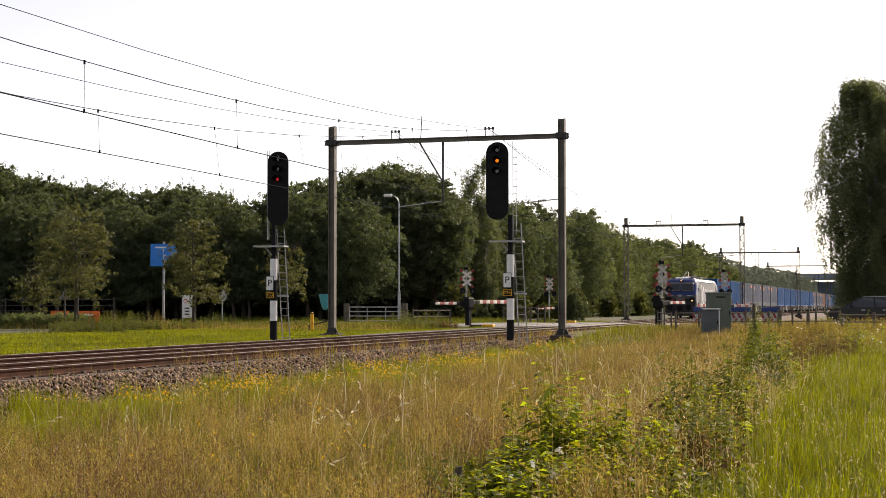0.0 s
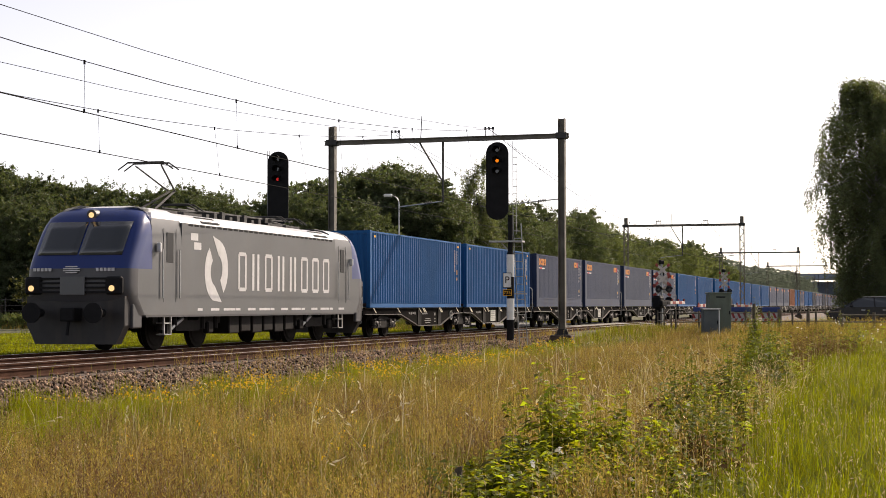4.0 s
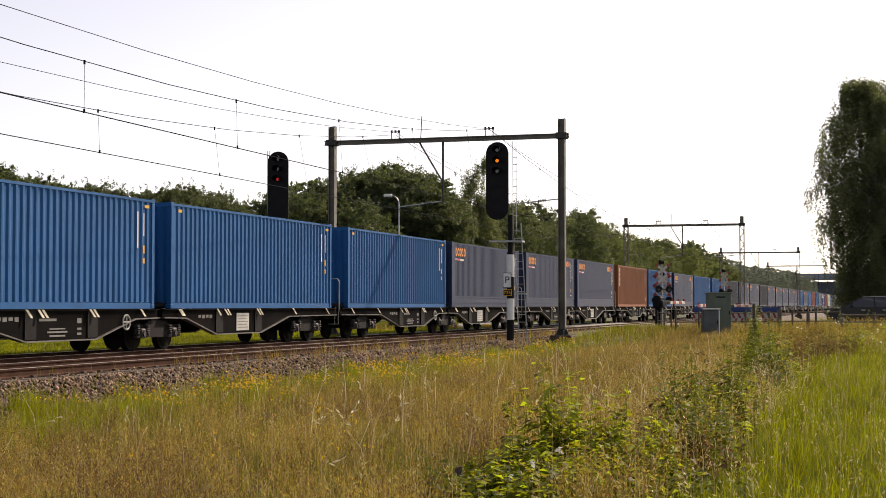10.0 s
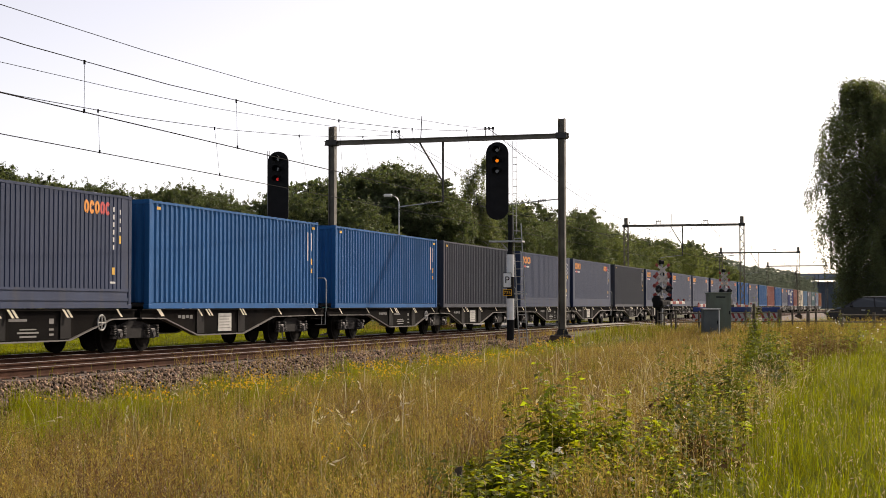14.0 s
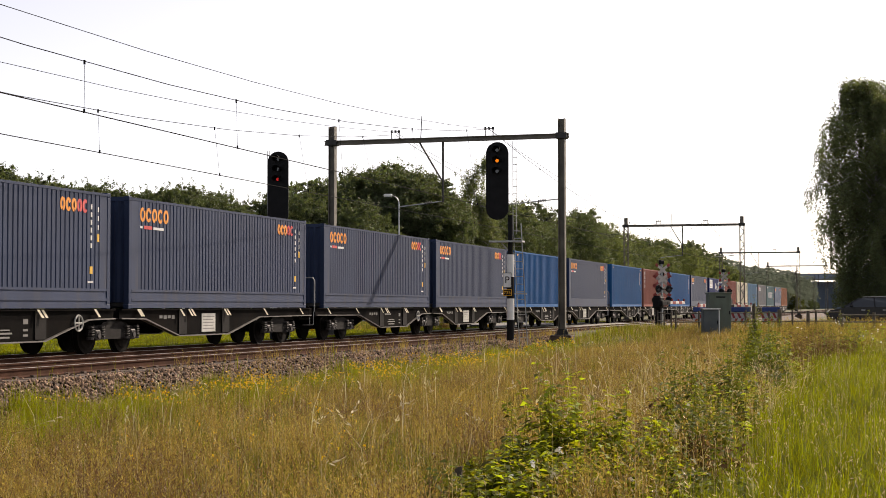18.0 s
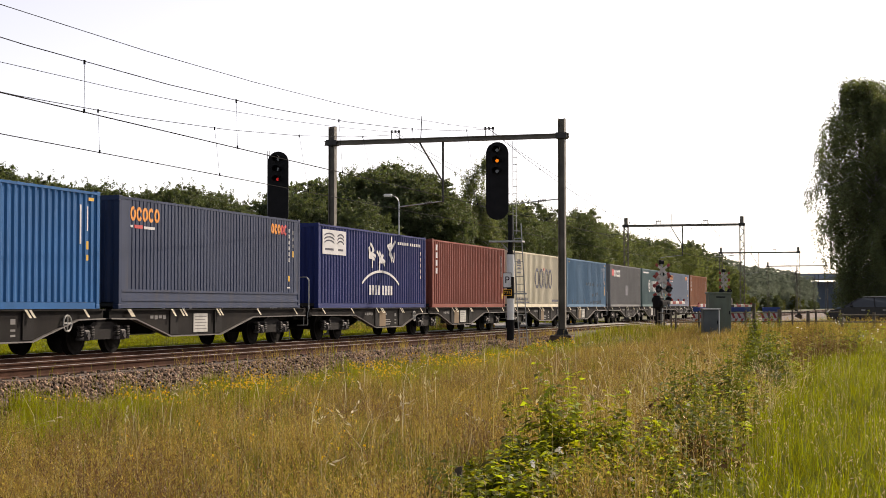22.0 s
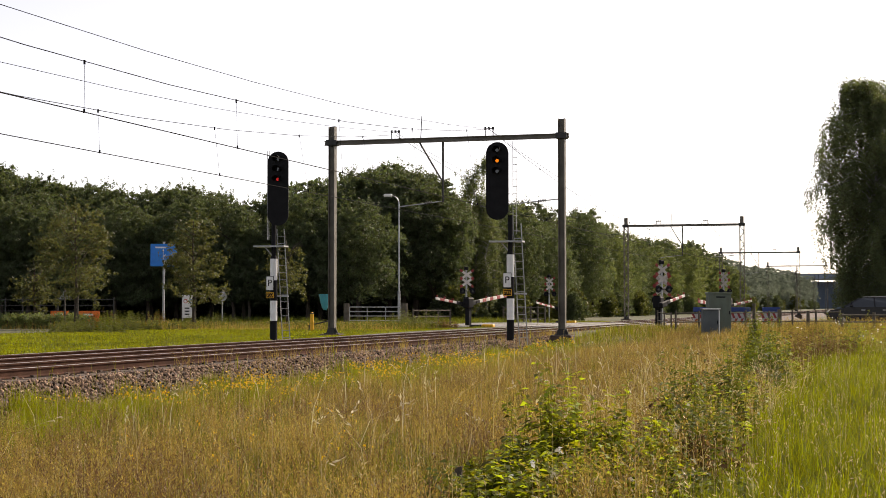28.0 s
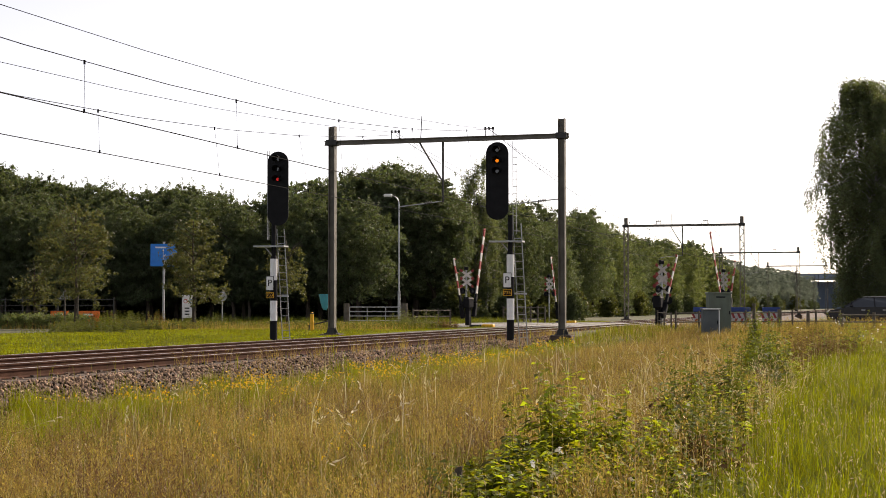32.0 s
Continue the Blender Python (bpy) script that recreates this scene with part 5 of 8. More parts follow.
    for yc in (4.3, 13.8):
        bm = B()
        for s in (-1, 1):
            prism(bm, [(-2.1, 0.7), (-2.1, 0.95), (-0.9, 0.98), (-0.6, 0.8), (0.6, 0.8), (0.9, 0.98), (2.1, 0.95), (2.1, 0.7), (1.0, 0.72), (0.7, 0.5), (-0.7, 0.5), (-1.0, 0.72)], "x", s * 1.08 - 0.07, s * 1.08 + 0.07)
        box(bm, -1.0, 1.0, -0.3, 0.3, 0.5, 0.95)
        bg = part("bogie", bm, BOGIE, lo, "dark two-axle motor bogie", at=(0, yc, 0))
        for y in (-1.3, 1.3):
            for s in (-1, 1):
                put("wheel", wl, WHEELSTEEL, bg, at=Matrix.Translation((s * 0.7525, y, 0.6)) @ pose(0, 0, 0, 0, 0, 0 if s > 0 else 180))
                bm = B()
                box(bm, -0.1, 0.1, -0.18, 0.18, 0.42, 0.75, 0.04)
                for u in (-0.42, 0.42):
                    rod(bm, (0, u, 0.55), (0, u, 0.92), 0.10, 10)
                part("axle_box", bm, BOGIE, bg, at=(s * 1.14, y, 0))
        for s in (-1, 1):
            bm = B()
            rod(bm, (s * 1.18, -1.3, 0.5), (s * 1.18, -0.4, 0.85), 0.05, 8)
            part("damper", bm, GALV, bg, "pale steel damper")
    for k in range(6):
        bm = B()
        box(bm, -1.3, 1.3, 6.7 + 0.85 * k, 7.4 + 0.85 * k, 0.38 + 0.05 * (k % 2), 0.92, 0.03)
        part("underfloor_box", bm, BOGIE, lo, "dark equipment box under the floor")
    return ride(lo, -19.3)


build_loco()




# ---- trees ----
def leaf_mesh(name, p, size, rng, up=0.5):
    """A small three-cornered leaf at each point, lying more or less flat."""
    n = len(p)
    normal = rng.normal(size=(n, 3)) + np.array([0, 0, up])
    a = np.cross(normal, rng.normal(size=(n, 3)))
    a /= np.linalg.norm(a, axis=1, keepdims=True)
    b = np.cross(a, normal)
    b /= np.linalg.norm(b, axis=1, keepdims=True)
    s = size * rng.uniform(0.6, 1.35, (n, 1))
    v = np.stack([p - a * s, p + a * s * 0.55 + b * s * 0.5, p + a * s * 0.75 - b * s * 0.45], 1)
    return raw_mesh(name, v, [np.arange(3 * n).reshape(-1, 3)])


def scatter(rng, centres, radii, per, flat=0.7):
    """Points round clump centres, thicker towards their skins."""
    n = len(centres) * per
    d = rng.normal(size=(n, 3))
    d /= np.linalg.norm(d, axis=1, keepdims=True)
    return np.repeat(centres, per, 0) + d * (rng.random((n, 1)) ** 0.45) * np.repeat(radii, per)[:, None] * np.array([1, 1, flat])


def crown_points(rng, h, rx, low, boughs, sub, per, open_top=0.25, core=0.25):
    """Leaves of a broad crown: boughs round the stem, twig clumps on each bough, leaves on each clump."""
    u = (np.arange(boughs) + rng.random(boughs)) / boughs
    ang = np.arange(boughs) * 2.4 + rng.random(boughs) * 0.9
    env = rx * np.sin(np.pi * (0.16 + 0.80 * u ** 1.1)) ** 0.75 * rng.uniform(0.75, 1.12, boughs)
    z0, z1 = low * h, h
    br = rx * rng.uniform(0.24, 0.42, boughs) * (1 - 0.3 * u)
    c = np.stack([np.cos(ang) * env * 0.74, np.sin(ang) * env * 0.74, z0 + (z1 - z0) * u + rng.normal(0, 0.25, boughs)], -1)
    d = 1.15 * rng.normal(size=(boughs * sub, 3)) + np.repeat(np.stack([np.cos(ang) * 0.5, np.sin(ang) * 0.5, np.full(boughs, 0.55)], -1), sub, 0)
    d /= np.linalg.norm(d, axis=1, keepdims=True)
    rr = np.repeat(br, sub) * rng.uniform(0.55, 1.4, boughs * sub)
    cc = np.repeat(c, sub, 0) + d * rr[:, None] * np.array([1.15, 1.15, 0.75])
    p = scatter(rng, cc, np.repeat(br, sub) * rng.uniform(0.2, 0.46, boughs * sub), per)
    # shoots above the outline, and thinner leaf inside the crown
    k = int(boughs * open_top * 12)
    tips = cc[rng.integers(0, len(cc), k)] + np.stack([rng.normal(0, 0.3, k), rng.normal(0, 0.3, k), rng.uniform(0.1, 0.9, k)], -1)
    q = scatter(rng, tips, rng.uniform(0.10, 0.24, k), max(8, per // 3), 2.0)
    m = int(len(p) * core)
    w = rng.normal(size=(m, 3))
    w *= (rng.random((m, 1)) ** 0.4) / np.linalg.norm(w, axis=1, keepdims=True)
    w = w * np.array([rx * 0.72, rx * 0.72, (z1 - z0) * 0.42]) + np.array([0, 0, (z0 + z1) / 2])
    p = np.concatenate([p, q, w])
    p[:, 2] *= h / np.quantile(p[:, 2], 0.9985)
    return p


def trunk_bm(h, r, rng, limbs=7, lean=0.15, low=0.3):
    bm = B()
    p = Vector((0, 0, -0.3))
    pts = [p]
    for k in range(5):
        p = p + Vector((rng.normal() * lean, rng.normal() * lean, h * 0.18))
        pts.append(p)
    for k in range(5):
        rod(bm, pts[k], pts[k + 1], r * (1 - 0.17 * k), 8, r * (1 - 0.17 * (k + 1)))
    for k in range(limbs):
        q = pts[1 + k % 4].lerp(pts[min(5, 2 + k % 4)], rng.random())
        if q.z < low * h:
            q = pts[3]
        a = rng.random() * 6.28
        e = q + Vector((math.cos(a), math.sin(a), 0.7)) * h * 0.2
        rod(bm, q, e, r * 0.4, 6, r * 0.12)
        e2 = e + Vector((math.cos(a + 0.6), math.sin(a + 0.6), 0.8)) * h * 0.1
        rod(bm, e, e2, r * 0.14, 5, r * 0.04)
    return bm


def tree_kind(seed, h, rx, low, boughs, sub, per, size, leafmat, barkmat, label):
    rng = np.random.default_rng(seed)
    t = thing("tree", pose(0, 0, 0), label, "tree", "wood")
    part("trunk", trunk_bm(h * 0.8, 0.018 * h, rng, low=low), barkmat, t)
    put("crown", leaf_mesh("crown", crown_points(rng, h, rx, low, boughs, sub, per), size, rng), leafmat, t)
    return t


def weeping(rng, h, profile, boughs, strands, drop, per, low=0.12):
    """A birch's wood and leaf points: arching boughs from a lean stem with leafy strands hanging from them."""
    hs, rs = [p[0] for p in profile], [p[1] for p in profile]
    bm = B()
    stem = [Vector((rng.normal() * 0.12 * k, rng.normal() * 0.12 * k, -0.3 + (h + 0.1) * k / 6)) for k in range(7)]
    for k in range(6):
        rod(bm, stem[k], stem[k + 1], 0.016 * h * (1 - 0.155 * k), 8, 0.016 * h * (1 - 0.155 * (k + 1)))
    out = []
    for j in range(boughs):
        z0 = h * (low + (0.97 - low) * (j + rng.random()) / boughs)
        a = 2.4 * j + rng.random()
        f = min(5.999, max(0, (z0 + 0.3) / (h + 0.1) * 6))
        root = stem[int(f)].lerp(stem[int(f) + 1], f % 1)
        r = float(np.interp(z0, hs, rs)) * rng.uniform(0.62, 1.12)
        way = Vector((math.cos(a), math.sin(a), 0))
        curve = [root + way * (r * u) + Vector((0, 0, r * (0.85 * u - 0.75 * u * u))) for u in (0, 0.3, 0.6, 0.85, 1)]
        for k in range(4):
            rod(bm, curve[k], curve[k + 1], 0.05 * (1 - 0.23 * k), 5, 0.05 * (1 - 0.23 * (k + 1)))
        for _ in range(strands):
            u = rng.random() ** 0.6
            f = min(3.999, u * 4)
            top = np.array(curve[int(f)].lerp(curve[int(f) + 1], f % 1)) + np.array([rng.normal() * 0.22, rng.normal() * 0.22, rng.uniform(-0.1, 0.25)])
            length = drop * rng.uniform(0.35, 1.0) * (0.55 + 0.45 * u)
            v = rng.random((per, 1))
            out.append(top + v * np.array([rng.normal() * 0.12, rng.normal() * 0.12, -length]) + rng.normal(0, 0.075, (per, 3)))
    p = np.concatenate(out)
    return bm, p[p[:, 2] > 0.5]


def birch_kind(seed, h, rx):
    rng = np.random.default_rng(seed)
    t = thing("tree", pose(0, 0, 0), "slender birch with hanging twigs", "tree", "wood")
    bm, p = weeping(rng, h, ((1.2, rx * 0.7), (h * 0.45, rx), (h * 0.7, rx * 0.85), (h * 0.88, rx * 0.5), (h, rx * 0.16)), 50, 11, 1.9, 38)
    part("trunk", bm, BIRCHBARK, t)
    put("crown", leaf_mesh("crown", p, 0.075, rng, 0.0), LEAF_BIRCH, t)
    return t


KINDS = [
    tree_kind(1, 12, 3.5, 0.22, 44, 17, 44, 0.10, LEAF_OAK, BARK, "dark green oak in a dense wood"),
    tree_kind(2, 12, 3.0, 0.20, 40, 17, 44, 0.10, LEAF_OAK, BARK, "dark green broadleaf tree in a dense wood"),
    tree_kind(3, 12, 3.3, 0.05, 46, 17, 44, 0.10, LEAF_LIME, BARK, "light green broadleaf tree at the wood's edge"),
    tree_kind(4, 12, 4.0, 0.20, 48, 17, 44, 0.105, LEAF_OAK, BARK, "wide dark green tree in a dense wood"),
    birch_kind(5, 12, 1.9),
    tree_kind(6, 12, 6.2, 0.0, 30, 12, 26, 0.42, LEAF_OAK, BARK, "low dense dark shrub under the wood's edge"),
    tree_kind(7, 12, 5.6, 0.0, 30, 12, 26, 0.40, LEAF_HEDGE, BARK, "low dense green shrub under the wood's edge"),
    tree_kind(8, 12, 4.0, 0.06, 34, 12, 34, 0.19, LEAF_OAK, BARK, "dark green tree deep in the wood"),
    # far-row tree; its paleness is haze put into the leaf colour
    tree_kind(10, 12, 4.0, 0.03, 34, 12, 34, 0.19, LEAF_HAZED, BARK, "far tree along the railway with haze painted into its leaves"),
    tree_kind(9, 12, 3.7, 0.03, 34, 12, 34, 0.18, LEAF_LIME, BARK, "green tree in the far row along the railway"),
]
used = [False] * len(KINDS)


def plant(kind, x, y, h, spin, wide=1.0):
    s = h / 12
    z = float(ground_z(x, y))
    m = pose(x, y, z - 0.05, 0, 0, spin)
    t = KINDS[kind]
    if used[kind]:
        t = copy_thing(t, m)
    used[kind] = True
    t.matrix_basis = m @ Matrix.Diagonal((s * wide, s * wide, s, 1))
    return t


# the wood's outline: westing over northing, and its rise over eye level for each metre away
OUTLINE = ((-0.625, 0.089), (-0.602, 0.083), (-0.57, 0.079), (-0.547, 0.078), (-0.53, 0.070), (-0.508, 0.079), (-0.478, 0.075), (-0.458, 0.071), (-0.44, 0.067), (-0.424, 0.073), (-0.414, 0.080), (-0.395, 0.084), (-0.38, 0.079), (-0.374, 0.070), (-0.367, 0.086), (-0.354, 0.091), (-0.335, 0.091), (-0.312, 0.085), (-0.303, 0.076), (-0.290, 0.070), (-0.262, 0.067), (-0.235, 0.066), (-0.222, 0.058), (-0.211, 0.060), (-0.204, 0.062), (-0.195, 0.054), (-0.178, 0.048), (-0.165, 0.043), (-0.154, 0.044), (-0.141, 0.038), (-0.135, 0.042), (-0.118, 0.033), (-0.100, 0.026), (-0.05, 0.02))


def outline_height(x, y):
    r = float(np.interp(x / y, [p[0] for p in OUTLINE], [p[1] for p in OUTLINE]))
    return EYE + r * (0.9576 * y - 0.288 * x) - float(ground_z(x, y)) + 0.05


def build_wood():
    rng = np.random.default_rng(11)
    # wood beyond the road on the west side, seen end-on
    for row in range(4):
        for k in range(15):
            f = k / 14
            x = -84 + 40 * f + rng.normal() * 0.6 - 3 * row
            y = 108 + 15 * f + 5.5 * row + rng.normal() * 0.8
            h = outline_height(x, y) * (rng.uniform(0.78, 0.94), rng.uniform(0.97, 1.02), rng.uniform(0.9, 0.99), rng.uniform(0.85, 0.97))[row]
            plant(int(rng.choice((0, 1, 3))) if row < 2 else 7, x, y, h, rng.random() * 360, 1.06)
            if row > 1:
                plant(5, x + 1.5, y + 2.5, 5.0, rng.random() * 360)
    for k in range(8):
        f = k / 7
        plant(5 + k % 2, -39 + 11 * f + rng.normal(), 129 + 8 * f + rng.normal(), 2.2 + rng.normal() * 0.4, rng.random() * 360)
    # tall group beside the street lamp, and the birches
    for x, y, k, f in ((-48.0, 131, 3, 0.97), (-45.0, 133, 0, 1.0), (-43.0, 131, 3, 0.96), (-46.6, 136, 1, 1.0), (-41.3, 134, 0, 1.0), (-42.2, 132, 3, 1.0), (-40.3, 131.5, 1, 0.97), (-49.5, 137, 3, 0.98), (-44.0, 138, 1, 0.99), (-52, 138, 0, 0.98), (-39.0, 142, 0, 0.9), (-36.2, 146, 1, 0.92), (-47, 144, 7, 0.93), (-41, 147, 7, 0.93), (-53, 143, 7, 0.93)):
        plant(k, x, y, outline_height(x, y) * f, rng.random() * 360, 1.05)
    for x, y, h, wide in ((-38.6, 139.5, 15.9, 0.72), (-40.2, 140.5, 13.4, 0.8), (-37.4, 138.5, 12.0, 0.8)):
        plant(4, x, y, h, rng.random() * 360, wide)
    for x, y in ((-44, 147), (-39, 148), (-50, 146)):
        plant(5, x, y, 5.0, rng.random() * 360)
    # thicket behind, closing the wood
    for k in range(34):
        x, y = -74 + 36 * rng.random(), 150 + 40 * rng.random()
        if x < -0.285 * y + 2:
            plant(7, x, y, min(12.0, outline_height(x, y) * 0.9), rng.random() * 360, 1.2)
            plant(5, x + 2, y + 1, 7.0, rng.random() * 360)
    # row beside the track running away
    y = 150.0
    while y < 620:
        x = -36.5 + rng.normal() * 1.2
        near = y < 270
        h = outline_height(x, y)
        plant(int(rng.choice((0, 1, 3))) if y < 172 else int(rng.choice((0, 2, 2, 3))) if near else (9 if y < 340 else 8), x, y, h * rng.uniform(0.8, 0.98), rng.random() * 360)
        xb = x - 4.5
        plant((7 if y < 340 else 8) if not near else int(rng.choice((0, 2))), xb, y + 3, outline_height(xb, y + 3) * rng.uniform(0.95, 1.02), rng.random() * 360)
        plant(5 + int(rng.integers(0, 2)), x + 2.8, y + 2, 3.2 + rng.normal() * 0.6, rng.random() * 360)
        y += 5.0 + 0.03 * (y - 146)


build_wood()


def build_right_birch():
    rng = np.random.default_rng(21)
    t = thing("tree", pose(-1.75, 108, 0.35), "tall dense dark birch with hanging twigs by the road", "tree")
    bm, p = weeping(rng, 17.0, ((0.9, 2.0), (2.5, 2.9), (5.0, 3.6), (8, 4.2), (11, 4.3), (12.8, 4.4), (14.0, 3.4), (15.6, 2.2), (17, 0.6)), 230, 24, 2.3, 34, 0.10)
    part("trunk", bm, BIRCHBARK, t)
    core = rng.normal(size=(26000, 3))
    core *= (rng.random((26000, 1)) ** 0.4) / np.linalg.norm(core, axis=1, keepdims=True)
    core = core * np.array([3.6, 3.6, 7.2]) + np.array([0, 0, 7.7])
    put("crown", leaf_mesh("crown", np.concatenate([p, core]), 0.085, rng, 0.0), LEAF_BIRCH, t)
    t2 = thing("tree", pose(3.3, 112, 0.3), "tall dense dark tree by the road", "tree")
    part("trunk", trunk_bm(17, 0.3, rng, low=0.2), BARK, t2)
    put("crown", leaf_mesh("crown", crown_points(rng, 16.5, 5.6, 0.03, 60, 18, 40, 0.25, 0.5), 0.13, rng), LEAF_BIRCH, t2)


build_right_birch()

# ---- level crossing ----
BLUEBOX = mat("dark_blue_plastic", (0.015, 0.04, 0.16), 0.5, 0, 0.15, 3, 30, 0.03)
# white darkened to paint shade on chevron boards and near crossbucks
DULLWHITE = mat("shaded_white_paint", (0.42, 0.39, 0.36), 0.6, 0, 0.2, 3, 30, 0.05)
PALEBAND = mat("weathered_white_band", (0.55, 0.52, 0.47), 0.6, 0, 0.2, 3, 30, 0.05)
# shade tone for the same boards, and the booms' own dull red
DULLRED = mat("dull_and_shaded_red_paint", (0.26, 0.035, 0.03), 0.6, 0, 0.2, 3, 30, 0.05)


def zg(x, y):
    return float(ground_z(x, y))


def build_road():
    bm = B()
    n = 40
    for a, b in ((-120, -23.2), (-13.4, 60)):
        for k in range(n):
            x0, x1 = a + (b - a) * k / n, a + (b - a) * (k + 1) / n
            q = []
            for x, e in ((x0, 0), (x1, 0), (x1, 1), (x0, 1)):
                y = (87.5 if e == 0 else 106.5) - 0.12 * (x + 20)
                q.append(bm.verts.new((x, y, 0.655 - 0.25 * float(smooth01(-28, -36, x)))))
            bm.faces.new(q)
    r = bmesh.ops.extrude_face_region(bm, geom=bm.faces[:])
    bmesh.ops.translate(bm, verts=[v for v in r["geom"] if isinstance(v, bmesh.types.BMVert)], vec=(0, 0, -0.5))
    bmesh.ops.recalc_face_normals(bm, faces=bm.faces[:])
    road = tagged(part("road", bm, ASPHALT, None), "worn pale grey asphalt road over the level crossing", "road", kind="structure")
    # crossing panels between and beside the rails
    bm = B()
    box(bm, -0.62, 0.62, -1.2, 1.2, -0.16, -0.012, 0.015)
    inner = mesh_of("crossing_panel", bm)
    bm = B()
    box(bm, -0.55, 0.55, -1.2, 1.2, -0.16, -0.012, 0.015)
    outer = mesh_of("crossing_panel", bm)
    for k in range(8):
        y = 88.8 + 2.44 * k
        for xc, me in ((FAR, inner), (NEAR, inner), (FAR - 1.42, outer), (FAR + 1.42, outer), (NEAR - 1.42, outer), (NEAR + 1.42, outer)):
            put("crossing_panel", me, CONCRETE, road, "grey concrete crossing panel", at=(xc, y, RAIL))
    for y in (87.0, 107.2):
        bm = B()
        box(bm, -30, -10, y - 0.05, y + 0.05, 0.655, 0.663)
        part("edge_line", bm, WHITEPAINT, road, "worn white edge line")
    return road


build_road()


BOOMS = []


def build_barrier(x, y, length, heading, label, arcs, piv=1.25, thick=0.075):
    """A barrier drive on a post with its boom; heading turns the boom's +y way."""
    z = 0.62
    br = thing("level_crossing_barrier", pose(x, y, z, 0, 0, heading), label, "barrier", "level crossing barriers")
    bm = B()
    box(bm, -0.14, 0.14, -0.14, 0.14, -0.2, 1.13, 0.02)
    part("pedestal", bm, BLACKPAINT, br, "dark steel pedestal")
    bm = B()
    box(bm, -0.22, 0.22, -0.34, 0.28, 1.12, 1.74, 0.06)
    dr = part("drive_box", bm, BLACKPAINT, br, "dark rounded drive housing")
    bm = B()
    box(bm, -0.17, 0.17, -0.3, 0.24, 1.74, 1.79, 0.02)
    part("drive_lid", bm, BLACKPAINT, dr)
    bm = B()
    rod(bm, (0.16, 0.24, piv), (0.38, 0.36, piv), 0.09, 10)
    part("pivot", bm, BLACKPAINT, dr)
    bm = B()
    box(bm, -0.07, 0.07, -0.12, 0.55, -0.10, 0.10, 0.02)
    boom = part("boom", bm, BLACKPAINT, br, "barrier arm with red and white bands", at=pose(0.30, 0.36, piv, 0))
    n = max(4, int(length / 0.55))
    for k in range(n):
        a, b = 0.5 + (length - 0.5) * k / n, 0.5 + (length - 0.5) * (k + 1) / n
        bm = B()
        box(bm, -0.03, 0.03, a, b, -thick, thick, 0.01)
        part("boom_band", bm, DULLRED if k % 2 else PALEBAND, boom, "red band" if k % 2 else "white band")
    bm = B()
    box(bm, -0.12, 0.12, -0.95, -0.12, -0.16, 0.10, 0.03)
    part("counterweight", bm, BLACKPAINT, boom)
    for u in (0.35, 0.68, 0.98):
        bm = B()
        rod(bm, (0, length * u - 0.05, 0.07), (0, length * u - 0.05, 0.2), 0.05, 8)
        part("boom_lamp", bm, DULLRED, boom, "small red boom lamp")
    BOOMS.append((boom, arcs))
    return br


def build_cross_sign(x, y, label, facing, top=3.55, white=WHITEPAINT, red=REDPAINT):
    z = 0.62
    cs = thing("crossing_warning_post", pose(x, y, z, 0, 0, facing), label, "warning post", "level crossing warning posts")
    bm = B()
    rod(bm, (0, 0, -0.2), (0, 0, top), 0.055, 10)
    part("post", bm, GALV, cs)
    for zc in (top - 0.32, top - 0.80):
        for s in (-1, 1):
            c, d = math.cos(radians(33)), math.sin(radians(33)) * s
            for k in range(3):
                u0, u1 = ((-0.56, -0.36), (-0.36, 0.36), (0.36, 0.56))[k]
                pts = [(u * c - v * d, zc + u * d + v * c) for u, v in ((u0, -0.075), (u1, -0.075), (u1, 0.075), (u0, 0.075))]
                bm = B()
                prism(bm, pts, "y", -0.085 - 0.015 * (s > 0), -0.075 - 0.015 * (s > 0))
                part("cross_arm", bm, white if k == 1 else red, cs, "white cross arm" if k == 1 else "red arm tip")
    bm = B()
    rod(bm, (-0.42, -0.1, top - 1.35), (0.42, -0.1, top - 1.35), 0.03, 6)
    arm = part("lamp_bar", bm, BLACKPAINT, cs)
    for s in (-0.36, 0.36):
        bm = B()
        rod(bm, (s, -0.16, top - 1.35), (s, -0.19, top - 1.35), 0.20, 18)
        rod(bm, (s, -0.05, top - 1.35), (s, -0.16, top - 1.35), 0.10, 12)
        bk = part("lamp_backing", bm, BLACKPAINT, arm, "round black lamp backing")
        bm = B()
        rod(bm, (s, -0.19, top - 1.35), (s, -0.2, top - 1.35), 0.09, 14)
        for k in range(6):
            a0, a1 = math.radians(30 * k), math.radians(30 * (k + 1))
            vs = [bm.verts.new((s + 0.11 * math.cos(a), yy, top - 1.35 + 0.11 * math.sin(a))) for a, yy in ((a0, -0.19), (a1, -0.19), (a1, -0.38), (a0, -0.38))]
            bm.faces.new(vs)
        part("crossing_lamp", bm, DARKGLASS, arm, "unlit red crossing lamp")
    bm = B()
    box(bm, -0.12, 0.12, -0.1, 0.12, top - 0.02, top + 0.2, 0.03)
    part("bell", bm, BLACKPAINT, cs)
    return cs


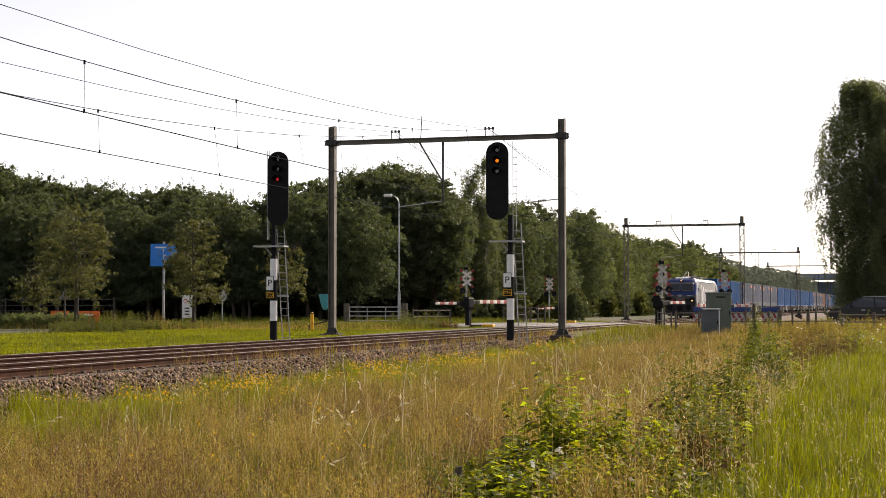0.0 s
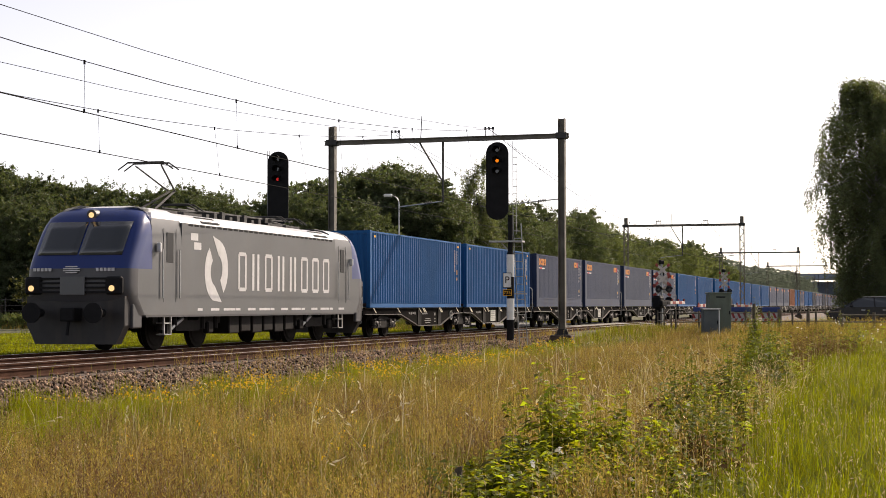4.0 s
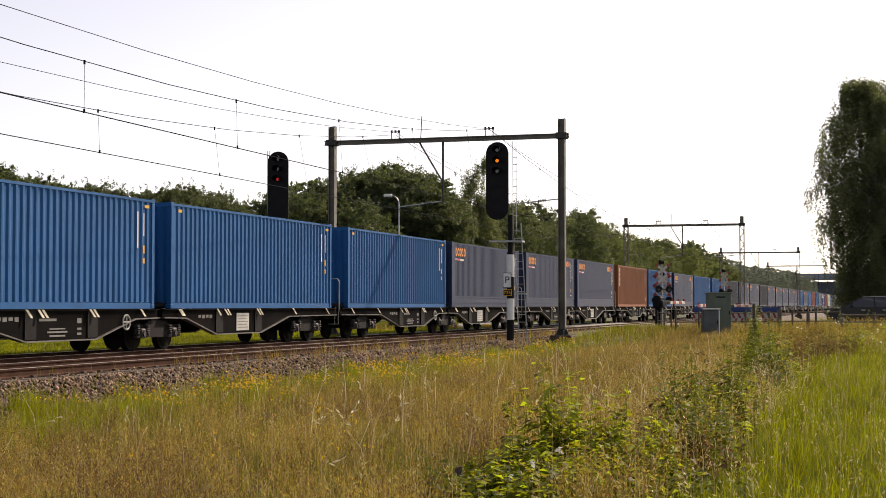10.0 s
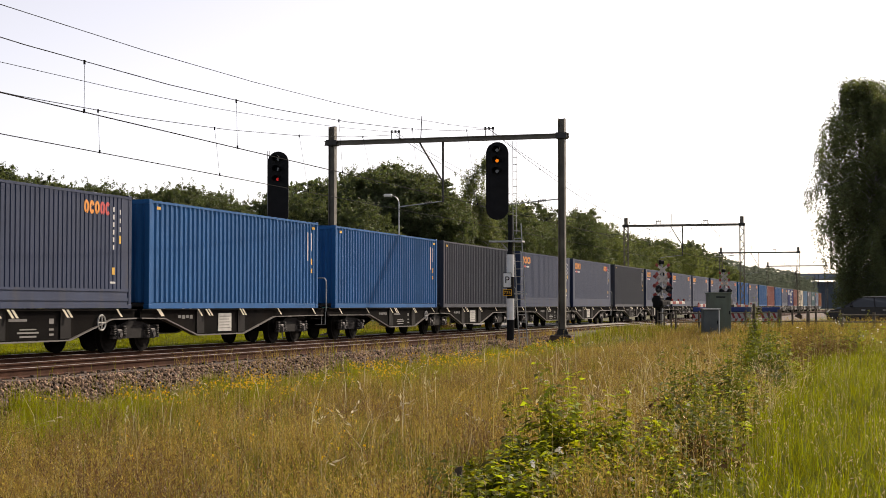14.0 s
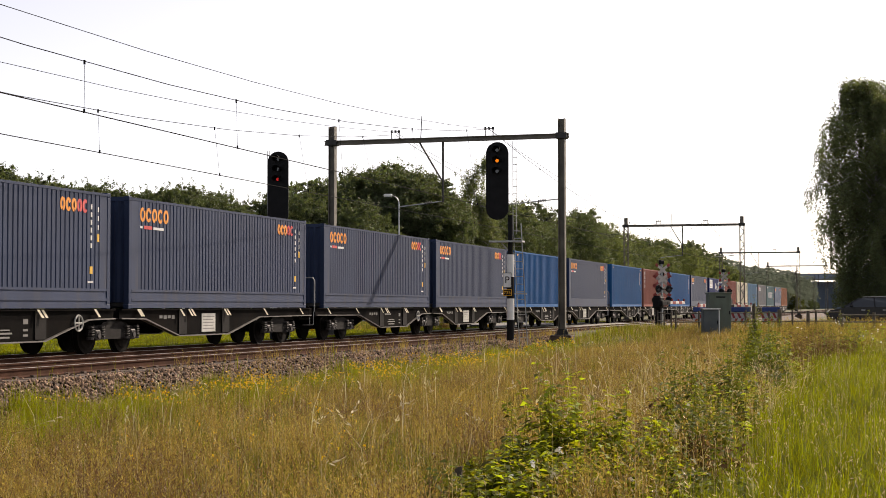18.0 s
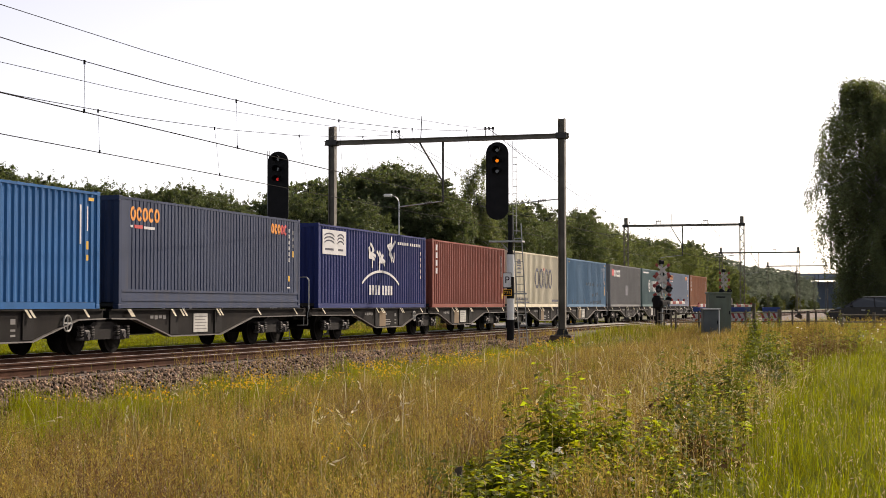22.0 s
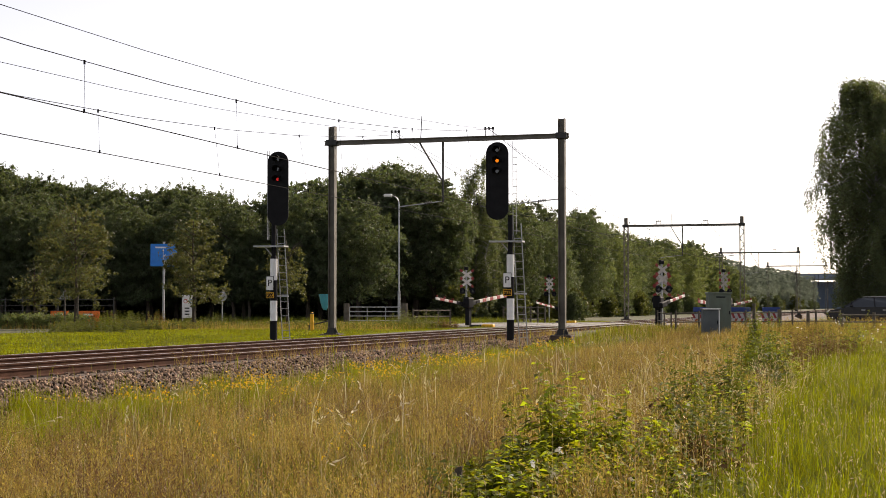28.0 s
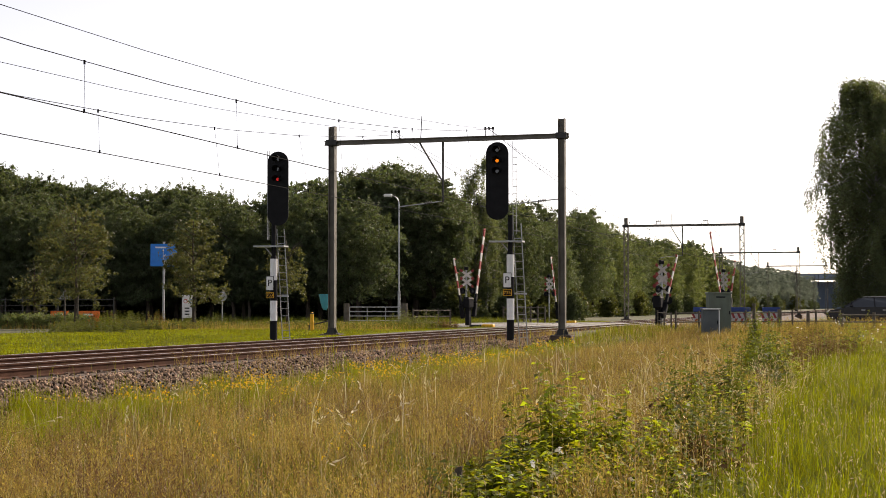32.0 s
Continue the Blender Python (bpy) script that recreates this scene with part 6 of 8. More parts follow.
UP_A = ((27.5, 0), (28.0, 5), (29.0, 17), (30.0, 34), (31.0, 48), (32.0, 73))
UP_E = ((27.5, 0), (28.0, 3), (29.0, 11), (30.0, 25), (31.0, 39), (32.0, 60))
UP_C = ((27.5, 0), (28.0, 7), (29.0, 19), (30.0, 31), (31.0, 42), (32.0, 52))
UP_D = ((27.5, 0), (28.0, 6), (29.0, 21), (30.0, 38), (31.0, 55), (32.0, 73))
build_barrier(-26.35, 93.2, 4.9, -9.5, "far-side road barrier with a red and white boom by the crossing", UP_A, 1.5, 0.11)
build_barrier(-26.1, 92.2, 2.9, 164, "far-side path barrier with a red and white boom by the crossing", UP_D, 1.4)
build_barrier(-26.05, 119.3, 4.2, 170.5, "far-side barrier across the second lane of the crossing", UP_D, 1.05)
build_barrier(-12.4, 80.3, 3.2, -9.5, "near-side road barrier with a red and white boom by the crossing", UP_C, 1.42)
build_barrier(-11.5, 105.0, 5.6, 170.5, "near-side barrier across the second lane of the crossing", UP_E, 1.25, 0.11)
build_barrier(-11.75, 104.0, 3.2, -22, "near-side path barrier beside the relay cabinet", UP_D)
build_cross_sign(-26.9, 94.6, "red and white double crossbuck post beyond the tracks", 42, 3.55, PALEBAND, DULLRED)
build_cross_sign(-27.6, 121.5, "red and white double crossbuck post beyond the road", 42, 3.55, PALEBAND, DULLRED)
build_cross_sign(-12.55, 82.4, "red and white double crossbuck post by the fence, in shaded tones", 48, 3.5, DULLWHITE, DULLRED)
build_cross_sign(-12.2, 108.6, "red and white double crossbuck post beyond the cabinet, in shaded tones", 46, 3.6, DULLWHITE, DULLRED)
build_cross_sign(-12.6, 82.9, "second crossing lamp post with crossbuck by the fence", 190, 2.9, DULLWHITE, DULLRED)


def build_cabinet(x, y, w, d, h, turn, material, label, lit_edges=False):
    c = thing("relay_cabinet", pose(x, y, zg(x, y) - 0.05, 0, 0, turn), label, "cabinet", "lineside cabinets")
    bm = B()
    box(bm, -w / 2 - 0.04, w / 2 + 0.04, -d / 2 - 0.04, d / 2 + 0.04, 0, 0.2, 0.02)
    part("plinth", bm, CONCRETE, c, "concrete plinth")
    bm = B()
    box(bm, -w / 2, w / 2, -d / 2, d / 2, 0.2, h - 0.08, 0.02)
    body = part("body", bm, material, c)
    bm = B()
    box(bm, -w / 2 - 0.04, w / 2 + 0.04, -d / 2 - 0.05, d / 2 + 0.05, h - 0.08, h, 0.02)
    part("roof_cap", bm, material, c)
    bm = B()
    box(bm, -w / 2 + 0.05, w / 2 - 0.05, -d / 2 - 0.012, -d / 2, 0.26, h - 0.16, 0.006)
    dr = part("door", bm, material, c)
    bm = B()
    box(bm, w / 2 - 0.12, w / 2 - 0.08, -d / 2 - 0.04, -d / 2 - 0.012, h * 0.5, h * 0.5 + 0.16, 0.006)
    part("handle", bm, BLACKPAINT, dr)
    if lit_edges:
        # white strips paint the light along the top and right edges
        bm = B()
        box(bm, -w / 2 - 0.045, w / 2 + 0.045, -d / 2 - 0.056, -d / 2 - 0.051, h - 0.05, h + 0.003)
        part("lit_edge", bm, WHITEPAINT, c, "white strip painted as a sunlit edge")
        bm = B()
        box(bm, w / 2 - 0.035, w / 2 + 0.006, -d / 2 - 0.02, -d / 2 - 0.013, 0.24, h - 0.09)
        part("lit_edge", bm, WHITEPAINT, c, "white strip painted as a sunlit edge")
    else:
        bm = B()
        box(bm, -0.2, 0.25, -d / 2 - 0.02, -d / 2 - 0.013, h - 0.26, h - 0.2)
        part("print_bar", bm, BLACKPAINT, c, "dark bar of print")
    return c


build_cabinet(-8.70, 75.2, 1.08, 0.7, 2.12, 20, CABGREEN, "tall grey-green relay cabinet in the grass")
build_cabinet(-8.86, 73.2, 0.76, 0.5, 1.46, 20, CABGREY, "low slate grey cabinet with sunlit edges painted white", True)


def build_fence(x0, y0, x1, y1, n, h, rails, label, material, thick=0.05, post_r=0.05):
    f = thing("fence", pose(x0, y0, zg(x0, y0)), label, "fence", "fences")
    d = Vector((x1 - x0, y1 - y0, zg(x1, y1) - zg(x0, y0)))
    for k in range(n):
        p = d * (k / (n - 1))
        bm = B()
        rod(bm, (p.x, p.y, p.z - 0.3), (p.x, p.y, p.z + h + random.uniform(0, 0.06)), post_r, 8)
        part("post", bm, material, f)
    for k in range(rails):
        z = h * (0.92 - 0.42 * k / max(1, rails - 1) * (1.6 if rails > 2 else 1))
        for j in range(n - 1):
            a, b = d * (j / (n - 1)), d * ((j + 1) / (n - 1))
            bm = B()
            rod(bm, a + Vector((0, -post_r, z)), b + Vector((0, -post_r, z)), thick / 2, 6)
            part("rail", bm, material, f)
    return f


build_fence(-11.2, 78.2, -3.2, 79.6, 8, 1.05, 2, "dark weathered low rail fence before the road", OLDWOOD, 0.06, 0.05)
build_fence(-11.4, 78.0, -12.4, 80.0, 3, 1.0, 2, "short dark rail fence by the barrier", OLDWOOD, 0.05, 0.04)
build_fence(-3.0, 77, 3, 78.5, 5, 1.0, 3, "dark weathered wooden paddock fence", OLDWOOD, 0.08, 0.08)
build_fence(-68, 104, -55, 100, 8, 1.9, 4, "dark steel rail fence before the wood", DARKSTEEL, 0.05, 0.05)
build_fence(-28.4, 88.2, -27.2, 92.0, 4, 1.1, 3, "short dark wooden fence by the crossing", OLDWOOD, 0.07, 0.06)
build_fence(-30.5, 118, -26.0, 113, 7, 1.25, 3, "dark wooden fence beyond the crossing road", OLDWOOD, 0.07, 0.07)

bm = B()
rod(bm, (0, 0, -0.3), (0, 0, 1.15), 0.11, 9, 0.10)
tagged(part("wooden_fence_post", bm, OLDWOOD, None, at=(-5.95, 77.0, 0.55)), "thick dark weathered wooden post in the grass", "fence post")
bm = B()
rod(bm, (0, 0, -0.3), (0, 0, 1.05), 0.09, 9, 0.08)
tagged(part("wooden_fence_post", bm, OLDWOOD, None, at=(-4.65, 78.0, 0.58)), "dark weathered wooden post by the road", "fence post")


def build_chevron_board(x, y, w, label):
    c = thing("chevron_barrier", pose(x, y, 0.62, 0, 0, 6), label, "road barrier", "chevron barriers")
    bm = B()
    box(bm, -w / 2, w / 2, -0.02, 0.02, 0.12, 0.82)
    # the board's shaded look is put into its white and red
    bd = part("board", bm, DULLWHITE, c, "white board with red slanting bands")
    n = int(w / 0.34)
    for k in range(n):
        a = -w / 2 + w * k / n
        for r in range(2):
            bm = B()
            z0 = 0.14 + 0.34 * r
            t = 0.3 if r == 0 else -0.3
            prism(bm, [(a + 0.02, z0), (a + 0.17, z0), (a + 0.17 + 0.14 * (1 if r == 0 else -1), z0 + 0.32), (a + 0.02 + 0.14 * (1 if r == 0 else -1), z0 + 0.32)], "y", -0.026, -0.02)
            part("red_band", bm, DULLRED, bd)
    bm = B()
    box(bm, -w / 2, w / 2, -0.12, 0.12, 0.88, 1.16, 0.03)
    part("top_box", bm, BLUEBOX, c, "dark blue plastic top box")
    for s in (-0.4, 0.4):
        bm = B()
        box(bm, s * w - 0.04, s * w + 0.04, -0.25, 0.25, 0, 0.12, 0.02)
        part("foot", bm, RUBBER, c)
        bm = B()
        box(bm, s * w - 0.03, s * w + 0.03, 0.02, 0.08, 0.12, 0.88)
        part("stay", bm, DARKSTEEL, c)
    return c


build_chevron_board(-12.0, 95.5, 1.2, "red and white chevron road barrier with a blue top")
build_chevron_board(-10.4, 97.5, 2.2, "red and white chevron road barrier with a blue top")
build_chevron_board(-8.0, 97.0, 1.1, "red and white chevron road barrier with a blue top")


# ---- car at the crossing ----
def build_car():
    k = 1.16
    CARPAINT = mat("dark_blue_grey_car_paint", (0.009, 0.010, 0.013), 0.22, 0.3, 0.1, 2, 30, 0.0)
    c = thing("car", pose(-2.05, 90.5, 0.66), "dark blue-grey hatchback waiting at the crossing", "car")
    low = [(-2.15, 0.28), (-2.18, 0.62), (-2.0, 0.82), (-1.15, 0.98), (2.05, 1.0), (2.15, 0.7), (2.12, 0.28)]
    bm = B()
    prism(bm, low, "y", -0.88, 0.88)
    bmesh.ops.bevel(bm, geom=[e for e in bm.edges if abs(e.verts[0].co.y - e.verts[1].co.y) < 0.01], offset=0.08, segments=2, affect="EDGES")
    body = part("body", bm, CARPAINT, c)
    bm = hull([(-0.80, [(-1.25, 0.97), (-0.45, 1.40), (-0.1, 1.46), (1.2, 1.44), (1.95, 1.0)]), (0.80, [(-1.25, 0.97), (-0.45, 1.40), (-0.1, 1.46), (1.2, 1.44), (1.95, 1.0)])])
    for v in bm.verts:
        if v.co.z > 1.2:
            v.co.y *= 0.84
    part("cabin_glass", bm, DARKGLASS, c, "dark tinted glasshouse")
    bm = hull([(-0.69, [(-0.5, 1.40), (-0.1, 1.47), (1.2, 1.455), (1.35, 1.36), (1.2, 1.41), (-0.1, 1.42)]), (0.69, [(-0.5, 1.40), (-0.1, 1.47), (1.2, 1.455), (1.35, 1.36), (1.2, 1.41), (-0.1, 1.42)])])
    part("roof", bm, CARPAINT, c)
    for s in (-1, 1):
        for a, b in (((-1.25, 0.98), (-0.48, 1.40)), ((0.35, 0.99), (0.3, 1.45)), ((1.95, 1.0), (1.25, 1.44))):
            bm = B()
            rod(bm, (a[0], s * 0.80, a[1]), (b[0], s * 0.68, b[1]), 0.035, 6)
            part("pillar", bm, CARPAINT, c)
        for x in (-1.35, 1.3):
            bm = B()
            rod(bm, (x, s * 0.72, 0.31), (x, s * 0.90, 0.31), 0.31, 22)
            wl = part("tyre", bm, RUBBER, c, "black tyre")
            bm = B()
            rod(bm, (x, s * 0.90, 0.31), (x, s * 0.915, 0.31), 0.2, 14)
            part("rim", bm, GALV, wl, "silver rim")
        bm = B()
        box(bm, -2.14, -1.75, s * 0.58 - 0.18, s * 0.58 + 0.18, 0.66, 0.82, 0.04)
        part("headlamp", bm, WHITEPAINT, c, "clear headlamp")
        bm = B()
        box(bm, -0.95, -0.78, s * 0.9 - 0.08, s * 0.9 + 0.08, 1.0, 1.12, 0.03)
        part("mirror", bm, CARPAINT, c)
        for x in (-0.35, 0.75):
            bm = B()
            box(bm, x, x + 0.2, s * 0.885 - 0.02, s * 0.885 + 0.02, 0.82, 0.86)
            part("door_handle", bm, GALV, c)
    for s in (-1, 1):
        bm = B()
        rod(bm, (-0.3, s * 0.64, 1.47), (1.15, s * 0.64, 1.49), 0.02, 6)
        part("roof_rail", bm, GALV, c, "silver roof rail")
    for ob in c.children:
        ob.matrix_basis = Matrix.Diagonal((1.05, 1, k, 1)) @ ob.matrix_basis
    return c


build_car()


# ---- beyond the track ----
def build_street_lamp():
    x, y = -29.9, 90
    s = thing("street_lamp", pose(x, y, zg(x, y), 0, 0, 12), "slim galvanised street lamp with a curved arm", "street lamp")
    bm = B()
    rod(bm, (0, 0, -0.3), (0, 0, 2.2), 0.085, 12)
    rod(bm, (0, 0, 2.2), (0, 0, 7.5), 0.06, 12, 0.045)
    part("pole", bm, GALV, s)
    bm = B()
    pts = [(0.0, 7.5), (-0.03, 7.75), (-0.14, 7.95), (-0.30, 8.06), (-0.48, 8.1)]
    for p, q in zip(pts, pts[1:]):
        rod(bm, (p[0], 0, p[1]), (q[0], 0, q[1]), 0.035, 8)
    part("arm", bm, GALV, s)
    bm = B()
    box(bm, -0.95, -0.42, -0.14, 0.14, 8.02, 8.2, 0.05)
    h = part("lamp_head", bm, WHITEPAINT, s, "pale lamp housing")
    bm = B()
    box(bm, -0.88, -0.5, -0.10, 0.10, 7.99, 8.02)
    part("diffuser", bm, DARKGLASS, h)


build_street_lamp()


def build_gate():
    x0, x1, y = -32.6, -28.9, 88.0
    g = thing("metal_gate", pose(x0, y, zg(x0, y)), "galvanised five-bar field gate between dark wooden posts", "gate")
    for x, r in ((0, 0.17), (x1 - x0, 0.19)):
        bm = B()
        rod(bm, (x, 0, -0.3), (x, 0, 1.45), r, 10)
        part("gate_post", bm, OLDWOOD, g, "thick dark wooden post")
    w = x1 - x0
    for k in range(4):
        bm = B()
        rod(bm, (0.2, 0, 1.22 - 0.27 * k), (w - 0.2, 0, 1.22 - 0.27 * k), 0.03, 6)
        part("gate_bar", bm, GALV, g)
    for x in (0.2, w * 0.36, w * 0.68, w - 0.2):
        bm = B()
        rod(bm, (x, 0.01, 0.35), (x, 0.01, 1.24), 0.022, 6)
        part("gate_upright", bm, GALV, g)


build_gate()


def build_bin():
    x, y = -28.6, 74.0
    b = thing("litter_bin", pose(x, y, zg(x, y)), "teal funnel-shaped roadside litter bin on an arm", "bin")
    bm = B()
    for z0, z1, r0, r1 in ((1.10, 1.20, 0.08, 0.15), (1.20, 1.42, 0.15, 0.20), (1.42, 1.84, 0.20, 0.275), (1.84, 1.90, 0.30, 0.30)):
        rod(bm, (0, -0.12 * (z1 - 1.5), z0), (0, -0.12 * (z1 - 1.5), z1), r0, 22, r1)
    part("basket", bm, TEAL, b)
    # black disc paints the dark hollow over a solid basket
    bm = B()
    rod(bm, (0, -0.05, 1.90), (0, -0.05, 1.915), 0.26, 20)
    part("opening", bm, BLACKPAINT, b)
    bm = B()
    rod(bm, (0.28, 0.1, -0.2), (0.28, 0.1, 1.6), 0.04, 8)
    rod(bm, (-0.85, 0, 0.30), (0.28, 0.1, 0.55), 0.03, 6)
    rod(bm, (-0.85, 0, -0.2), (-0.85, 0, 0.32), 0.03, 6)
    part("stand", bm, DARKSTEEL, b)


build_bin()

bm = B()
rod(bm, (0, 0, -0.2), (0, 0, 0.95), 0.10, 12)
rod(bm, (0, 0, 0.95), (0, 0, 1.05), 0.10, 12, 0.04)
bol = tagged(part("marker_post", bm, YELLOW, None, at=(-29.3, 74.0, 0.5)), "yellow plastic marker post in the grass", "marker post")
bm = B()
rod(bm, (0, 0, 0.95), (0, 0, 1.0), 0.103, 12)
part("cap_band", bm, DARKSTEEL, bol)


def build_blue_sign():
    x, y = -46.0, 90.2
    s = thing("direction_sign", pose(x, y, zg(x, y), 0, 0, 27), "blue direction sign with white lines on a grey pole", "road sign")
    bm = B()
    rod(bm, (0, 0.1, -0.2), (0, 0.1, 5.45), 0.08, 10)
    part("pole", bm, GALV, s)
    bm = B()
    box(bm, -0.86, 0.84, -0.04, 0.0, 3.85, 5.3, 0.01)
    pn = part("panel", bm, BLUESIGN, s, "blue sheet")
    bm = B()
    box(bm, -0.55, 0.15, -0.046, -0.04, 5.02, 5.12)
    part("print_bar", bm, WHITEPAINT, pn)
    bm = B()
    box(bm, -0.065, -0.035, -0.046, -0.04, 4.3, 4.85)
    prism(bm, [(-0.11, 4.85), (0.01, 4.85), (-0.05, 4.98)], "y", -0.046, -0.04)
    prism(bm, [(-0.05, 4.4), (0.12, 4.6), (0.09, 4.63), (-0.07, 4.45)], "y", -0.046, -0.04)
    part("route_lines", bm, WHITEPAINT, pn)
    bm = B()
    box(bm, -0.02, 0.82, -0.05, -0.04, 3.92, 4.22)
    wp = part("white_field", bm, WHITEPAINT, pn)
    for k in range(2):
        bm = B()
        box(bm, 0.06, 0.7, -0.055, -0.05, 3.97 + 0.13 * k, 4.03 + 0.13 * k)
        part("print_bar", bm, BLACKPAINT, wp)


build_blue_sign()


def build_info_board():
    x, y = -45.6, 93.0
    s = thing("information_board", pose(x, y, zg(x, y), 0, 0, 27), "white information board with small dark signs on posts", "sign")
    bm = B()
    box(bm, -0.42, 0.42, -0.02, 0.02, 0.5, 2.0, 0.01)
    pn = part("panel", bm, WHITEPAINT, s)
    for cx in (-0.2, 0.18):
        bm = B()
        rod(bm, (cx, -0.03, 1.6), (cx, -0.022, 1.6), 0.14, 16)
        part("round_sign", bm, REDPAINT if cx < 0 else BLUESIGN, pn)
        bm = B()
        rod(bm, (cx, -0.035, 1.6), (cx, -0.03, 1.6), 0.10, 16)
        part("round_field", bm, WHITEPAINT, pn)
    for k in range(3):
        bm = B()
        box(bm, -0.25, 0.05, -0.03, -0.02, 0.7 + 0.2 * k, 0.78 + 0.2 * k)
        part("print_bar", bm, BLACKPAINT, pn)
    for cx in (-0.38, 0.38):
        bm = B()
        rod(bm, (cx, 0.05, -0.2), (cx, 0.05, 2.0), 0.04, 8)
        part("post", bm, GALV, s)


build_info_board()


def build_plate_sign(x, y, h, shape, label, turn=25):
    s = thing("traffic_sign", pose(x, y, zg(x, y), 0, 0, turn), label, "traffic sign", "traffic signs")
    bm = B()
    rod(bm, (0, 0.03, -0.2), (0, 0.03, h), 0.035, 8)
    part("pole", bm, GALV, s)
    bm = B()
    if shape == "round":
        rod(bm, (0, -0.01, h - 0.2), (0, 0.0, h - 0.2), 0.30, 24)
    else:
        prism(bm, [(-0.32, h - 0.5), (0.32, h - 0.5), (0, h + 0.08)], "y", -0.01, 0.0)
    part("plate", bm, GALV, s, "grey back of the plate")


build_plate_sign(-42.0, 90.5, 2.1, "round", "round sign on a thin grey pole")
build_plate_sign(-45.4, 77.0, 2.2, "triangle", "triangular sign on a thin grey pole")


def build_road_works():
    for x, y, w in ((-47.3, 79.6, 1.0), (-45.7, 80.2, 1.2)):
        b = thing("plastic_barrier", pose(x, y, zg(x, y), 0, 0, 25), "orange plastic road barrier by the hedge", "road barrier", "plastic barriers")
        bm = B()
        prism(bm, [(-0.25, 0), (-0.22, 0.25), (-0.1, 0.6), (-0.08, 1.0), (0.08, 1.0), (0.1, 0.6), (0.22, 0.25), (0.25, 0)], "x", -w / 2, w / 2)
        part("shell", bm, ORANGE, b)
        bm = B()
        box(bm, -w * 0.3, w * 0.2, -0.10, -0.085, 0.74, 0.84)
        part("reflector", bm, WHITEPAINT, b)


build_road_works()


def young_tree(x, y, h, rx, low, seed, label, boughs=26, leafm=None):
    rng = np.random.default_rng(seed)
    t = thing("tree", pose(x, y, zg(x, y)), label, "tree", "young trees")
    bm = B()
    p = [(0, 0, -0.2), (0.04, 0.03, h * 0.35), (-0.03, 0, h * 0.7), (0, 0.02, h * 0.95)]
    for k in range(3):
        rod(bm, p[k], p[k + 1], 0.085 - 0.022 * k, 8, 0.085 - 0.022 * (k + 1))
    for k in range(12):
        a, z = rng.random() * 6.28, h * (low + 0.08 + 0.5 * rng.random())
        rod(bm, (0, 0, z), (math.cos(a) * rx * 0.7, math.sin(a) * rx * 0.7, z + rx * 0.6), 0.03, 5, 0.008)
    part("trunk", bm, BARK, t)
    put("crown", leaf_mesh("crown", crown_points(rng, h, rx, low, boughs, 12, 26, 0.4, 0.1), 0.075, rng), leafm or LEAF_YOUNG, t)
    return t


young_tree(-43.6, 75.0, 7.0, 2.25, 0.26, 51, "young roadside tree with an airy yellow-green crown", 32)
young_tree(-39.2, 80.5, 6.5, 1.75, 0.26, 52, "young roadside tree with a narrow yellow-green crown", 28)
young_tree(-36.5, 88.0, 5.0, 1.45, 0.42, 53, "young tree with a sparse light green crown behind the signal", 15)
young_tree(-48.0, 78.0, 3.4, 1.0, 0.42, 54, "small young tree before the wood", 12)
for x, y in ((-43.2, 74.6), (-44.0, 74.6), (-38.9, 80.2)):
    bm = B()
    rod(bm, (0, 0, -0.2), (0, 0, 2.2), 0.05, 7)
    tagged(part("tree_stake", bm, OLDWOOD, None, at=(x, y, zg(x, y))), "weathered wooden stake beside a young tree", "stake", "tree stakes")


def build_hedge():
    rng = np.random.default_rng(61)
    h = thing("hedge", pose(0, 0, 0), "clipped dense dark green hedge beyond the grass", "hedge")
    n = 700
    u = rng.random(n)
    cs = np.stack([-53 + 9.0 * u, 75.5 + 1.5 * u + rng.normal(0, 0.25, n), 0.5 + 0.85 * rng.random(n) ** 0.7], -1)
    put("foliage", leaf_mesh("hedge", scatter(rng, cs, np.full(n, 0.2), 40, 1.0), 0.055, rng), LEAF_LIME, h)
    bm = B()
    rod(bm, (0, 0, 0.3), (0, 0, 1.1), 0.03, 5)
    stem = mesh_of("stem", bm)
    for k in range(16):
        put("stem", stem, BARK, h, at=(-52 + 0.5 * k, 75.5 + 0.08 * k, 0))


build_hedge()


def build_viaduct():
    # distance haze is mixed into this blue-tinted concrete colour
    VI = mat("hazed_blue_concrete", (0.20, 0.25, 0.32), 0.9, 0, 0.15, 0.05, 1, 0.0)
    v = thing("viaduct", pose(0, 640, 0), "distant concrete motorway viaduct over the railway, haze painted in", "viaduct")
    bm = B()
    prism(bm, [(-54, 12.4), (60, 11.2), (60, 14.0), (-54, 14.6)], "y", -6, 6)
    part("deck", bm, VI, v)
    for k in range(9):
        x = -50 + 12 * k
        bm = B()
        box(bm, x - 0.7, x + 0.7, -4, 4, 0, 12.0)
        part("pier", bm, VI, v)
    bm = B()
    box(bm, -54, 60, 5, 7, 0, 11.5)
    part("abutment_wall", bm, VI, v)


build_viaduct()


def build_end_block(x, y, turn):
    b = thing("crossing_end_block", pose(x, y, 0.62, 0, 0, turn), "black and yellow rubber block at the crossing's edge", "marker block", "crossing end blocks")
    bm = B()
    box(bm, -0.75, -0.02, -0.2, 0.2, 0, 0.16, 0.04)
    part("dark_half", bm, RUBBER, b)
    bm = B()
    box(bm, 0.0, 0.7, -0.2, 0.2, 0, 0.18, 0.04)
    part("yellow_half", bm, YELLOW, b)


build_end_block(-23.6, 86.4, 0)
build_end_block(-23.2, 107.6, 0)


